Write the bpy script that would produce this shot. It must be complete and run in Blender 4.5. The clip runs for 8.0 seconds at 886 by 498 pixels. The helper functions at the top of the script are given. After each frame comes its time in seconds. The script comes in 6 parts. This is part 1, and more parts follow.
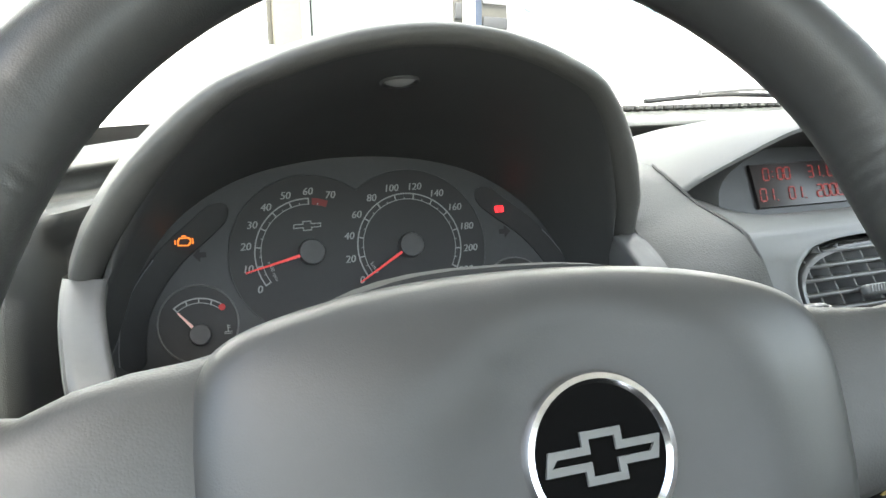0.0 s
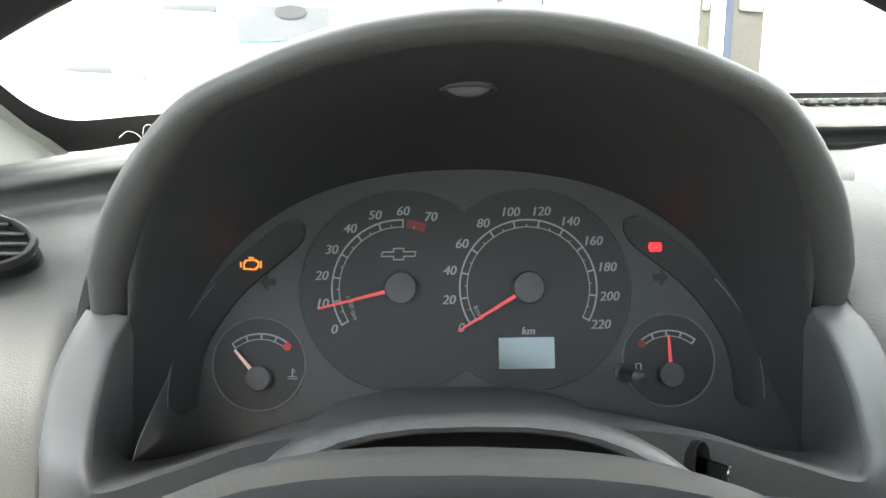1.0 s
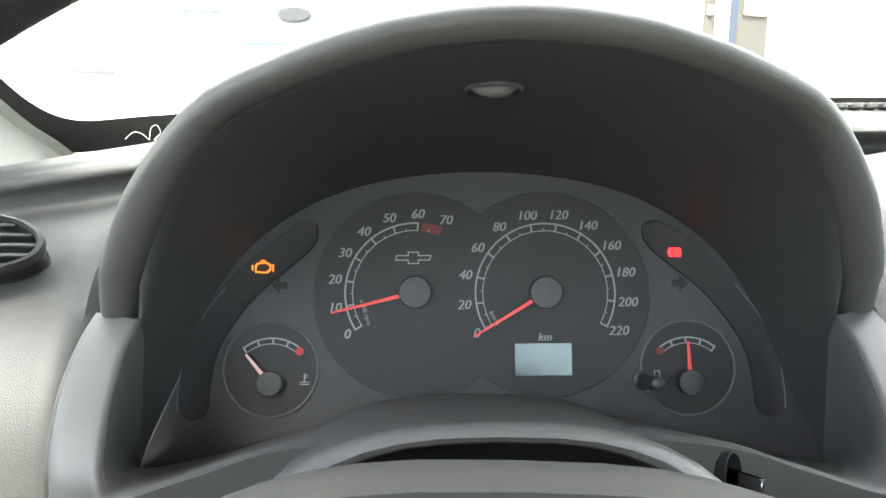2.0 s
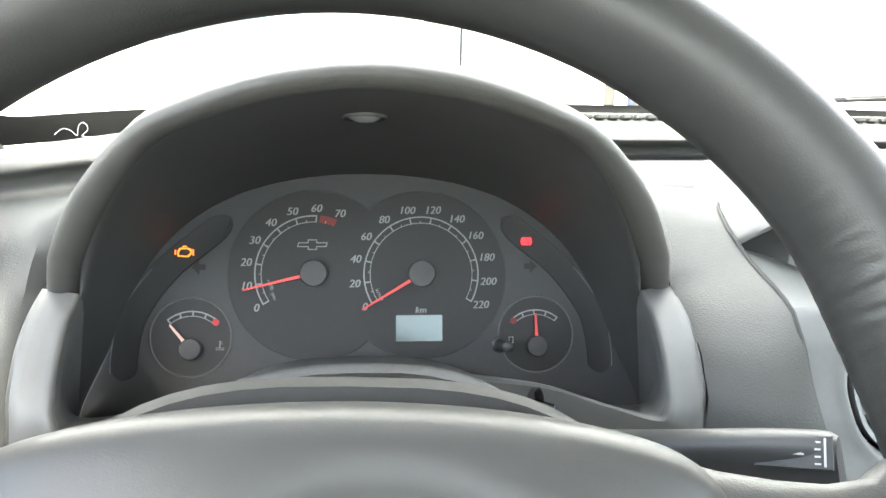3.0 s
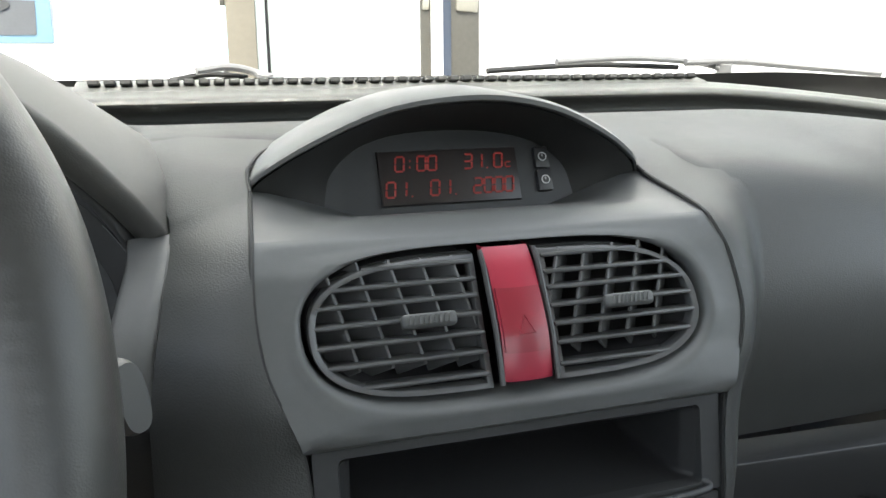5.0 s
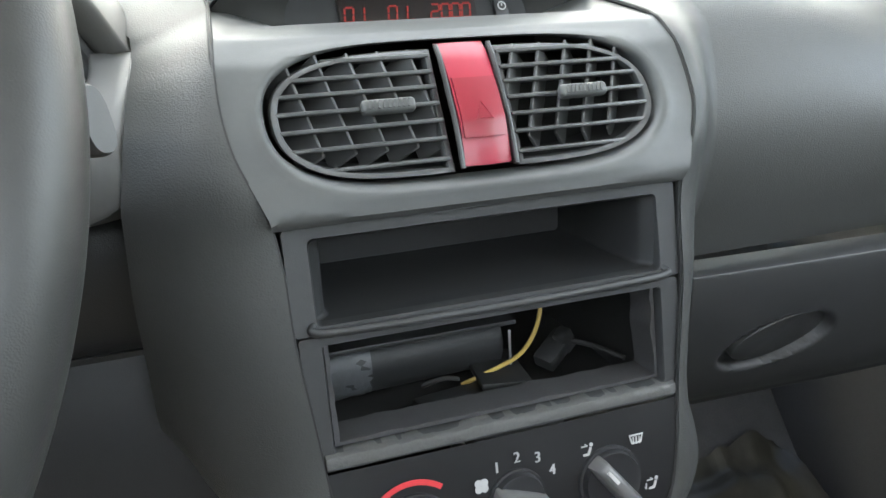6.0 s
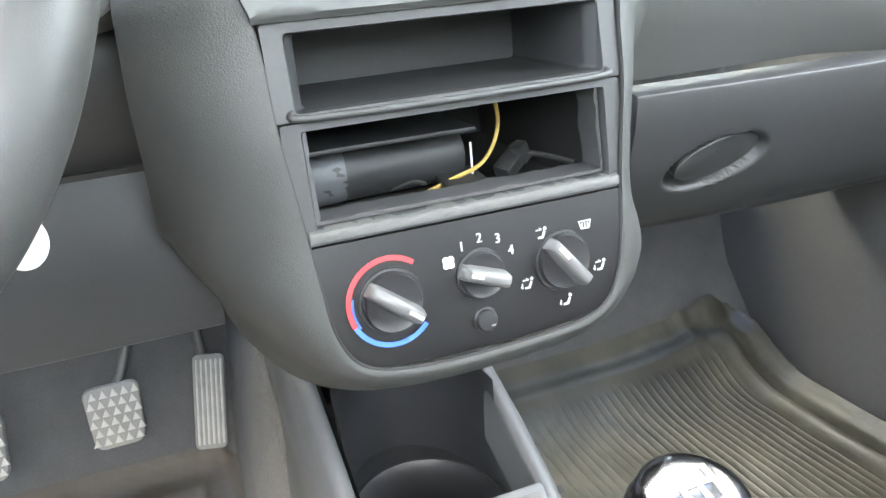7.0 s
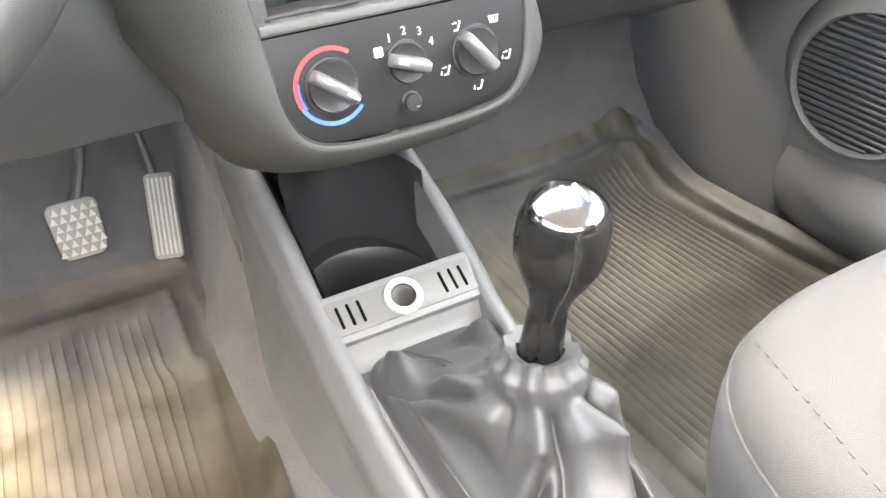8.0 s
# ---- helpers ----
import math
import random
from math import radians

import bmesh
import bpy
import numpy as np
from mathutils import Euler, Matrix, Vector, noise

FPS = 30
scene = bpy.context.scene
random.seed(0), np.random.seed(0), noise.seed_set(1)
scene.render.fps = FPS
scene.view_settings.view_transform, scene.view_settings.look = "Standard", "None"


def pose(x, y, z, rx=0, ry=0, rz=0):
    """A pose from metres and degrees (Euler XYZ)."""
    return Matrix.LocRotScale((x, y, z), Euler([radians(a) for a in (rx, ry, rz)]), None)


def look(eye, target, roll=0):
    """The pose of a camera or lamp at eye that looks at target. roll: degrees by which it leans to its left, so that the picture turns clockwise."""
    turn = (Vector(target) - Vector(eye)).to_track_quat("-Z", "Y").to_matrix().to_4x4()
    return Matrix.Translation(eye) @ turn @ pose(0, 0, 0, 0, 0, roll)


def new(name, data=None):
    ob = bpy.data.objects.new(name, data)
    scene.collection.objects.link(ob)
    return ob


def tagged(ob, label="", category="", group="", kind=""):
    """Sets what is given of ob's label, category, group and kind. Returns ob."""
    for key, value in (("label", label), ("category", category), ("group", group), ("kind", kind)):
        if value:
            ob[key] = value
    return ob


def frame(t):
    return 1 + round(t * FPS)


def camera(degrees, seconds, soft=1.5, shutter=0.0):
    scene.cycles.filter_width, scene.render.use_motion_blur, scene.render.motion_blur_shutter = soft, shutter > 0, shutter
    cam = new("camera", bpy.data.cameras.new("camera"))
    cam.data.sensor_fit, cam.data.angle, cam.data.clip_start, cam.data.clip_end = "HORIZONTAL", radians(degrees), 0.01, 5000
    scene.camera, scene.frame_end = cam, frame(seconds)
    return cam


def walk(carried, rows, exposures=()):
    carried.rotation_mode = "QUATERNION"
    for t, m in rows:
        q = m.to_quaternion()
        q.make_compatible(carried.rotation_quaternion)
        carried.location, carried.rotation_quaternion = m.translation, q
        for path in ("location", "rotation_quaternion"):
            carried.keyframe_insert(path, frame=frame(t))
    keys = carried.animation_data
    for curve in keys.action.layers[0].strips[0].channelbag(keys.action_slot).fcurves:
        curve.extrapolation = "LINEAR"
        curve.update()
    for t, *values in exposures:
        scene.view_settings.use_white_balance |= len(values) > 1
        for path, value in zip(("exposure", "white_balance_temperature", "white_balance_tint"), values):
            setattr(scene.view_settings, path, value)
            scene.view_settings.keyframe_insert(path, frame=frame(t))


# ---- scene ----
cam = camera(58.0, 8.0)
PATH = [
    (0, (-0.4582, -0.3104, 1.1757), (0.2724, 1.5140, 0.8047), -1.35),
    (0.5, (-0.3906, -0.2493, 1.1952), (-0.0441, 1.6746, 0.7729), -0.57),
    (1, (-0.3607, -0.2117, 1.1924), (-0.2109, 1.7308, 0.7405), -0.50),
    (1.2, (-0.3675, -0.2058, 1.1796), (-0.2260, 1.7480, 0.7803), -0.35),
    (2.3, (-0.3686, -0.2040, 1.1945), (-0.2005, 1.7370, 0.7425), 0.09),
    (2.5, (-0.3691, -0.2116, 1.1955), (-0.1655, 1.7266, 0.7463), 0.65),
    (3, (-0.3566, -0.2892, 1.2103), (-0.0192, 1.6254, 0.7409), 1.42),
    (3.5, (-0.3141, -0.3541, 1.2338), (0.1540, 1.5378, 0.7848), 3.43),
    (4, (-0.2348, -0.3596, 1.2353), (0.3820, 1.4950, 0.8107), 4.37),
    (4.2, (-0.2047, -0.3464, 1.2292), (0.4295, 1.4993, 0.7922), 3.71),
    (5.3, (-0.1424, -0.3127, 1.1478), (0.4500, 1.5433, 0.6956), -1.58),
    (5.5, (-0.1450, -0.3215, 1.1320), (0.4635, 1.5250, 0.6570), -2.00),
    (6, (-0.1491, -0.3466, 1.0929), (0.4768, 1.4766, 0.5599), -3.02),
    (6.5, (-0.16, -0.372, 1.058), (0.473, 1.433, 0.472), -4.2),
    (7, (-0.173, -0.411, 1.034), (0.488, 1.346, 0.345), -4.7),
    (7.5, (-0.196, -0.453, 1.021), (0.484, 1.216, 0.154), -5.1),
    (8, (-0.215, -0.508, 1.035), (0.502, 1.038, -0.01), -5.0),
]
EXPOSURES = ((0.0, 3.6, 6650, 1), (0.5, 3.7, 6650, 1), (1.0, 3.65, 6650, 1), (2.5, 4.1, 6650, 1), (3.0, 4.25, 6700, 2), (3.5, 3.95, 6700, 2), (4.2, 2.9, 6650, 3), (5.5, 2.75, 6700, 3), (6.0, 3.8, 6700, 2), (6.5, 4.25, 6700, 2), (7.0, 5.5, 6800, 2), (7.5, 5.8, 7100, 5), (8.0, 5.7, 7350, 7))
walk(cam, [(t, look(eye, target, roll)) for t, eye, target, roll in PATH], EXPOSURES)

# ---- daylight ----
world = bpy.data.worlds.new("world")
scene.world = world
world.use_nodes = True
wn = world.node_tree
sky = wn.nodes.new("ShaderNodeTexSky")
sky.sky_type, sky.sun_disc = "NISHITA", False
sky.sun_elevation, sky.sun_rotation = radians(55), radians(200)
sky.air_density, sky.dust_density = 1.0, 3.0
wn.links.new(sky.outputs[0], wn.nodes["Background"].inputs[0])
wn.nodes["Background"].inputs[1].default_value = 0.09

sun = new("sun", bpy.data.lights.new("sun", "SUN"))
sun.data.energy, sun.data.angle, sun.data.color = 2.0, radians(12), (1.0, 0.96, 0.9)
sun.matrix_world = look((0, 0, 0), (0.27, 0.75, -1.15))


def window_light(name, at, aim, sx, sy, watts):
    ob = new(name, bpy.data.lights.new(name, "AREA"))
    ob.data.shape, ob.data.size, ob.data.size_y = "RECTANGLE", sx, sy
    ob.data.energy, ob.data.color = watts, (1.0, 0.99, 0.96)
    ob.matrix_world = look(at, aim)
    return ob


window_light("driver_window_daylight", (-0.74, -0.40, 1.36), (-0.12, 0.08, 0.80), 0.95, 0.46, 0.08)
window_light("passenger_window_daylight", (0.74, -0.40, 1.36), (-0.05, 0.0, 0.90), 0.95, 0.46, 0.52)
window_light("rear_window_daylight", (0, -1.10, 1.36), (0, 0.5, 1.1), 1.1, 0.36, 0.18)
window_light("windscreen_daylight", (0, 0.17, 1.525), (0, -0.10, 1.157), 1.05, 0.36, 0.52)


# ---- materials ----
def mat(name, colour, rough=0.5, metal=0.0, grain=0.0, scale=900.0, mottle=0.12, spread=14.0, emit=None, power=0.0, coat=0.0, kind="NOISE", spec=0.5, wear=0.0):
    """Paint or plastic: base colour mottled at two sizes, with a fine grain in the surface."""
    m = bpy.data.materials.new(name)
    m.use_nodes = True
    t = m.node_tree
    b = t.nodes["Principled BSDF"]
    b.inputs["Roughness"].default_value, b.inputs["Metallic"].default_value = rough, metal
    b.inputs["Coat Weight"].default_value = coat
    b.inputs["Specular IOR Level"].default_value = spec
    co = t.nodes.new("ShaderNodeTexCoord")
    n1 = t.nodes.new("ShaderNodeTexNoise")
    n1.inputs["Scale"].default_value, n1.inputs["Detail"].default_value = spread, 6.0
    n2 = t.nodes.new("ShaderNodeTexNoise")
    n2.inputs["Scale"].default_value, n2.inputs["Detail"].default_value = spread * 17, 3.0
    add = t.nodes.new("ShaderNodeMath")
    add.operation = "ADD"
    mix = t.nodes.new("ShaderNodeMixRGB")
    for n in (n1, n2):
        t.links.new(co.outputs["Object"], n.inputs["Vector"])
    t.links.new(n1.outputs["Fac"], add.inputs[0])
    t.links.new(n2.outputs["Fac"], add.inputs[1])
    half = t.nodes.new("ShaderNodeMath")
    half.operation = "MULTIPLY"
    half.inputs[1].default_value = 0.5
    t.links.new(add.outputs[0], half.inputs[0])
    t.links.new(half.outputs[0], mix.inputs["Fac"])
    mix.inputs["Color1"].default_value = (*[c * (1 - 2 * mottle) for c in colour], 1)
    mix.inputs["Color2"].default_value = (*[min(1, c * (1 + 2 * mottle)) for c in colour], 1)
    t.links.new(mix.outputs[0], b.inputs["Base Color"])
    rr = t.nodes.new("ShaderNodeMapRange")
    rr.inputs["To Min"].default_value, rr.inputs["To Max"].default_value = max(0.02, rough - 0.08 - wear), min(1, rough + 0.08 + wear)
    t.links.new(n1.outputs["Fac"], rr.inputs["Value"])
    t.links.new(rr.outputs[0], b.inputs["Roughness"])
    if grain:
        bump = t.nodes.new("ShaderNodeBump")
        bump.inputs["Strength"].default_value, bump.inputs["Distance"].default_value = grain, 0.0006
        if kind == "VORONOI":
            v = t.nodes.new("ShaderNodeTexVoronoi")
            v.feature = "SMOOTH_F1"
            v.inputs["Scale"].default_value = scale
            t.links.new(co.outputs["Object"], v.inputs["Vector"])
            t.links.new(v.outputs["Distance"], bump.inputs["Height"])
        else:
            v = t.nodes.new("ShaderNodeTexNoise")
            v.inputs["Scale"].default_value, v.inputs["Detail"].default_value = scale, 3.0
            t.links.new(co.outputs["Object"], v.inputs["Vector"])
            t.links.new(v.outputs["Fac"], bump.inputs["Height"])
        t.links.new(bump.outputs[0], b.inputs["Normal"])
    if emit:
        b.inputs["Emission Color"].default_value, b.inputs["Emission Strength"].default_value = (*emit, 1), power
    return m


def mat_mat(name, dark=(0.027, 0.025, 0.018, 1), pale=(0.070, 0.065, 0.047, 1)):
    """Clear ribbed vinyl over dirty carpet: brown dust in patches, scuffs, wet-looking gloss."""
    m = mat(name, (0.16, 0.13, 0.09), 0.46, mottle=0.2, spread=9, coat=0.05, grain=0.25, scale=260)
    t = m.node_tree
    b = t.nodes["Principled BSDF"]
    mix = t.nodes.new("ShaderNodeMixRGB")
    n = t.nodes.new("ShaderNodeTexNoise")
    n.inputs["Scale"].default_value, n.inputs["Detail"].default_value, n.inputs["Distortion"].default_value = 8.5, 10.0, 1.0
    co = t.nodes.new("ShaderNodeTexCoord")
    ramp = t.nodes.new("ShaderNodeValToRGB")
    ramp.color_ramp.elements[0].position, ramp.color_ramp.elements[1].position = 0.36, 0.70
    t.links.new(co.outputs["Object"], n.inputs["Vector"])
    t.links.new(n.outputs["Fac"], ramp.inputs[0])
    t.links.new(ramp.outputs[0], mix.inputs["Fac"])
    mix.inputs["Color1"].default_value, mix.inputs["Color2"].default_value = dark, pale
    t.links.new(mix.outputs[0], b.inputs["Base Color"])
    return m


PAD = mat("grained_grey_dash_vinyl", (0.050, 0.051, 0.0495), 0.5, grain=0.32, scale=1250, kind="VORONOI", mottle=0.06, spec=0.3)
STACKSH = mat("grained_grey_stack_plastic", (0.050, 0.051, 0.0495), 0.5, grain=0.32, scale=1250, kind="VORONOI", mottle=0.06, spec=0.3)
FASCIA = mat("satin_grey_plastic", (0.078, 0.080, 0.080), 0.42, grain=0.12, scale=1500, mottle=0.06, spec=0.35)
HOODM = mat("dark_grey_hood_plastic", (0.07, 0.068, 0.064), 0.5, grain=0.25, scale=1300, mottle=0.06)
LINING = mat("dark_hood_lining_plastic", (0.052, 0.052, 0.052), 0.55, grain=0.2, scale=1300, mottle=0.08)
INNER = mat("matt_black_plastic", (0.014, 0.014, 0.014), 0.7, grain=0.2, scale=1200)
BEZEL = mat("dark_radio_trim_plastic", (0.034, 0.035, 0.036), 0.5, grain=0.15, scale=1300, wear=0.06)
PANEL = mat("black_control_panel", (0.012, 0.012, 0.013), 0.42, mottle=0.1)
DIALBACK = mat("charcoal_dial_plate", (0.040, 0.041, 0.043), 0.6, grain=0.1, scale=2000)
DIAL = mat("black_dial_disc", (0.018, 0.018, 0.019), 0.62)
WHITE = mat("white_print", (0.45, 0.45, 0.45), 0.6, mottle=0.03)
REDP = mat("red_print", (0.45, 0.03, 0.03), 0.6)
DIMRED = mat("dim_red_print", (0.16, 0.02, 0.02), 0.6)
NEEDLE = mat("translucent_red_needle", (0.6, 0.04, 0.04), 0.35, emit=(0.9, 0.05, 0.04), power=0.015)
NEEDLE2 = mat("pale_needle", (0.85, 0.5, 0.45), 0.35)
HUBCAP = mat("needle_hub_grey", (0.05, 0.05, 0.052), 0.55)
AMBER = mat("amber_lamp", (0.9, 0.3, 0.05), 0.5, emit=(1.0, 0.20, 0.02), power=0.12)
REDLAMP = mat("red_lamp", (0.6, 0.02, 0.03), 0.5, emit=(1.0, 0.02, 0.03), power=0.22)
LEDRED = mat("red_display_segments", (0.14, 0.01, 0.008), 0.5, emit=(1.0, 0.05, 0.035), power=0.010)
DISPLAY = mat("dark_display_glass", (0.012, 0.009, 0.009), 0.32, mottle=0.1)
LCD = mat("grey_reflective_display", (0.06, 0.070, 0.070), 0.2, metal=1.0, mottle=0.05)
CHROME = mat("chrome", (0.78, 0.78, 0.8), 0.13, metal=1.0, mottle=0.03)
STEEL = mat("brushed_steel", (0.5, 0.5, 0.5), 0.35, metal=1.0)
LEATHER = mat("worn_black_wheel_vinyl", (0.03, 0.03, 0.029), 0.42, grain=0.10, scale=1900, kind="VORONOI", mottle=0.12, wear=0.1)
STALKM = mat("dark_grey_stalk_plastic", (0.034, 0.034, 0.034), 0.4, grain=0.1, scale=1500, mottle=0.06)
SLATV = mat("satin_vent_slat", (0.056, 0.057, 0.058), 0.36, mottle=0.08)
GLOVEM = mat("grained_dark_glovebox_plastic", (0.025, 0.0255, 0.0265), 0.5, grain=0.22, scale=1300, kind="VORONOI", mottle=0.06)
POCKETM = mat("shaded_pocket_plastic", (0.022, 0.0225, 0.0235), 0.55, grain=0.15, scale=1200)
SHROUDM = mat("light_grey_shroud_plastic", (0.092, 0.091, 0.088), 0.45, grain=0.25, scale=800, kind="VORONOI", mottle=0.06)
SLATM = mat("dark_speaker_slat", (0.05, 0.051, 0.055), 0.45)
SPOKEM = mat("grey_spoke_vinyl", (0.052, 0.052, 0.051), 0.46, grain=0.16, scale=1500, kind="VORONOI", mottle=0.08)
WELLM = mat("grey_well_plastic", (0.105, 0.104, 0.102), 0.5, grain=0.25, scale=1300, mottle=0.06)
HUBV = mat("grey_airbag_cover_vinyl", (0.038, 0.038, 0.037), 0.44, grain=0.10, scale=1900, mottle=0.05)
BOOT = mat("black_boot_leather", (0.050, 0.051, 0.053), 0.44, spec=0.45, grain=0.15, scale=420, kind="VORONOI", mottle=0.1)
REDBAR = mat("red_hazard_plastic", (0.27, 0.014, 0.034), 0.38, coat=0.15, mottle=0.05)
REDDARK = mat("deep_red_hazard_button", (0.19, 0.006, 0.018), 0.38, coat=0.15, mottle=0.05)
TUBEGREY = mat("dark_satin_frame", (0.028, 0.028, 0.029), 0.4)
TRIMGREY = mat("mid_grey_trim", (0.14, 0.14, 0.145), 0.4)
PEDALD = mat("dark_pedal_rubber", (0.26, 0.25, 0.235), 0.6, mottle=0.2, spread=60)
RUBBER = mat("worn_highlit_pedal_rubber", (0.5, 0.49, 0.46), 0.6, mottle=0.2, spread=60)
PEDARM = mat("dull_pedal_steel", (0.11, 0.11, 0.105), 0.45, metal=0.5)
RUBDARK = mat("black_rubber", (0.013, 0.013, 0.013), 0.7)
CARPET = mat("grey_carpet", (0.085, 0.083, 0.08), 0.95, grain=1.0, scale=900, mottle=0.25, spread=30)
CARPETW = mat("worn_beige_grey_carpet", (0.105, 0.101, 0.096), 0.95, grain=1.0, scale=700, mottle=0.3, spread=22)
MATV = mat_mat("dirty_clear_vinyl_mat")
MATD = mat_mat("dusty_ribbed_vinyl", (0.042, 0.033, 0.022, 1), (0.108, 0.094, 0.076, 1))
SEATC = mat("beige_grey_seat_cloth", (0.062, 0.059, 0.057), 0.9, grain=0.8, scale=1500, mottle=0.1)
SEATS = mat("grey_seat_side_cloth", (0.075, 0.073, 0.074), 0.9, grain=0.8, scale=1500, mottle=0.1)
DOORP = mat("grey_door_plastic", (0.085, 0.083, 0.081), 0.55, grain=0.4, scale=800, kind="VORONOI")
TUNNEL = mat("light_grey_console_plastic", (0.122, 0.125, 0.128), 0.45, grain=0.25, scale=1200, mottle=0.06, wear=0.05)
CUP = mat("black_cup_recess", (0.026, 0.027, 0.030), 0.45)
KNOBL = mat("black_knob_leather", (0.008, 0.008, 0.008), 0.26, spec=0.35, grain=0.2, scale=600, kind="VORONOI")
LIGHTERP = mat("pale_grey_lighter_panel", (0.10, 0.101, 0.098), 0.45)
VOIDM = mat("deep_black_slot", (0.003, 0.003, 0.003), 0.95, spec=0.05)
STITCHM = mat("grey_stitch_thread", (0.07, 0.07, 0.072), 0.7)
RINGW = mat("white_socket_ring", (0.42, 0.42, 0.42), 0.4)
SOCKETM = mat("shaded_socket_metal", (0.03, 0.028, 0.026), 0.4, metal=0.3)
DARKCHROME = mat("dark_chrome_cap", (0.17, 0.17, 0.18), 0.16, metal=1.0, mottle=0.05)
KNOBD = mat("dark_knob_plastic", (0.022, 0.022, 0.024), 0.4)
KNOBB = mat("grey_knob_bar", (0.11, 0.11, 0.11), 0.33)
REDLINE = mat("red_heat_print", (0.62, 0.05, 0.06), 0.45)
BLUELINE = mat("blue_cold_print", (0.06, 0.16, 0.62), 0.45)
WIRE = mat("yellow_brown_wire", (0.42, 0.30, 0.08), 0.45)
CAGEM = mat("scuffed_cage_edge", (0.05, 0.05, 0.052), 0.5, mottle=0.3, spread=60)
FOIL = mat("grey_cloth_tape", (0.085, 0.09, 0.096), 0.38, grain=0.6, scale=300)
DUCT = mat("dark_duct_plastic", (0.021, 0.022, 0.023), 0.5)
VANEM = mat("grey_vent_vane", (0.085, 0.086, 0.088), 0.5)
VENTIN = mat("dark_vent_inside", (0.026, 0.026, 0.027), 0.6)
SCUFF = mat("scuffed_grey_sill", (0.085, 0.085, 0.083), 0.55, mottle=0.14, spread=40, grain=0.6, scale=500)
LENSM = mat("frosted_lamp_lens", (0.2, 0.2, 0.2), 0.14)
DIALW = mat("dim_white_dial_print", (0.27, 0.27, 0.27), 0.6, mottle=0.03)
GLASSBAND = mat("black_windscreen_band", (0.012, 0.012, 0.012), 0.5)
PILLARM = mat("pale_grey_pillar_trim", (0.21, 0.205, 0.18), 0.7, grain=0.3, scale=900)
HEADLINER = mat("pale_headlining", (0.30, 0.295, 0.28), 0.95, grain=0.6, scale=1200)
CABWALL = mat("cab_trim_grey", (0.13, 0.13, 0.13), 0.8)
WIPERM = mat("worn_wiper_grey", (0.16, 0.16, 0.16), 0.5)
WALLW = mat("white_painted_wall", (0.82, 0.82, 0.81), 0.8, mottle=0.04, spread=2)
CONCRETE = mat("pale_concrete", (0.42, 0.41, 0.39), 0.9, grain=0.6, scale=120, mottle=0.15, spread=1.2)
BEIGE = mat("beige_column_paint", (0.15, 0.135, 0.108), 0.8, mottle=0.08, spread=5)
COLDARK = mat("dark_column_strip", (0.035, 0.036, 0.038), 0.6)
COLPALE = mat("pale_green_grey_strip", (0.30, 0.33, 0.325), 0.6)
COLBROWN = mat("brown_grey_column_panel", (0.06, 0.057, 0.048), 0.5, mottle=0.2, spread=4)
COLBLUE = mat("slate_blue_frame", (0.035, 0.045, 0.068), 0.5)
COLGREY = mat("mid_grey_showroom_wall", (0.17, 0.17, 0.175), 0.8)
COLCREAM = mat("cream_car_paint", (0.2, 0.19, 0.16), 0.5)
PALECYAN = mat("pale_cyan_paint", (0.42, 0.66, 0.74), 0.6, mottle=0.15, spread=12)
BANNERB = mat("light_blue_banner", (0.16, 0.27, 0.36), 0.6, mottle=0.15, spread=3)
BANNERD = mat("dark_grey_banner_shape", (0.075, 0.08, 0.088), 0.6)
BLUEP = mat("blue_sign_paint", (0.22, 0.36, 0.44), 0.5)


def clear_glass(name):
    m = bpy.data.materials.new(name)
    m.use_nodes = True
    b = m.node_tree.nodes["Principled BSDF"]
    b.inputs["Transmission Weight"].default_value, b.inputs["Roughness"].default_value, b.inputs["IOR"].default_value = 1.0, 0.0, 1.0005
    return m


GLASS = clear_glass("clear_windscreen_glass")


# ---- mesh helpers ----
def thing(name, at, label, category, group="", kind=""):
    ob = new(name)
    ob.location = at
    ob.empty_display_size = 0.02
    return tagged(ob, label, category, group, kind)


def part(name, bm, material, parent=None, label="", sharp=38, at=None):
    """One mesh object, given in world coordinates, under a thing or a part."""
    me = bpy.data.meshes.new(name)
    bmesh.ops.recalc_face_normals(bm, faces=bm.faces)
    bm.to_mesh(me)
    bm.free()
    me.shade_smooth()
    me.set_sharp_from_angle(angle=radians(sharp))
    me.materials.append(material)
    ob = new(name, me)
    if parent is not None:
        ob.parent = parent
        if parent.type == "EMPTY":
            ob.matrix_parent_inverse = Matrix.Translation(parent.location).inverted()
    if label:
        ob["label"] = label
    return ob


def single(name, bm, material, label, category, group="", kind="", sharp=38):
    return tagged(part(name, bm, material, None, "", sharp), label, category, group, kind)


def sheet(bm, rows, closed=False, cap0=False, cap1=False):
    """Quads between rows of points."""
    vs = [[bm.verts.new(p) for p in row] for row in rows]
    n = len(vs[0])
    for a, b in zip(vs, vs[1:]):
        for i in range(n if closed else n - 1):
            j = (i + 1) % n
            bm.faces.new((a[i], a[j], b[j], b[i]))
    if cap0:
        bm.faces.new(vs[0])
    if cap1:
        bm.faces.new(vs[-1][::-1])
    return vs


def box(bm, size, m, bevel=0.0, seg=2):
    r = bmesh.ops.create_cube(bm, size=1.0, matrix=m @ Matrix.Diagonal((*size, 1)))
    if bevel:
        es = {e for v in r["verts"] for e in v.link_edges}
        bmesh.ops.bevel(bm, geom=list(es), offset=bevel, segments=seg, affect="EDGES", profile=0.5)
    return r


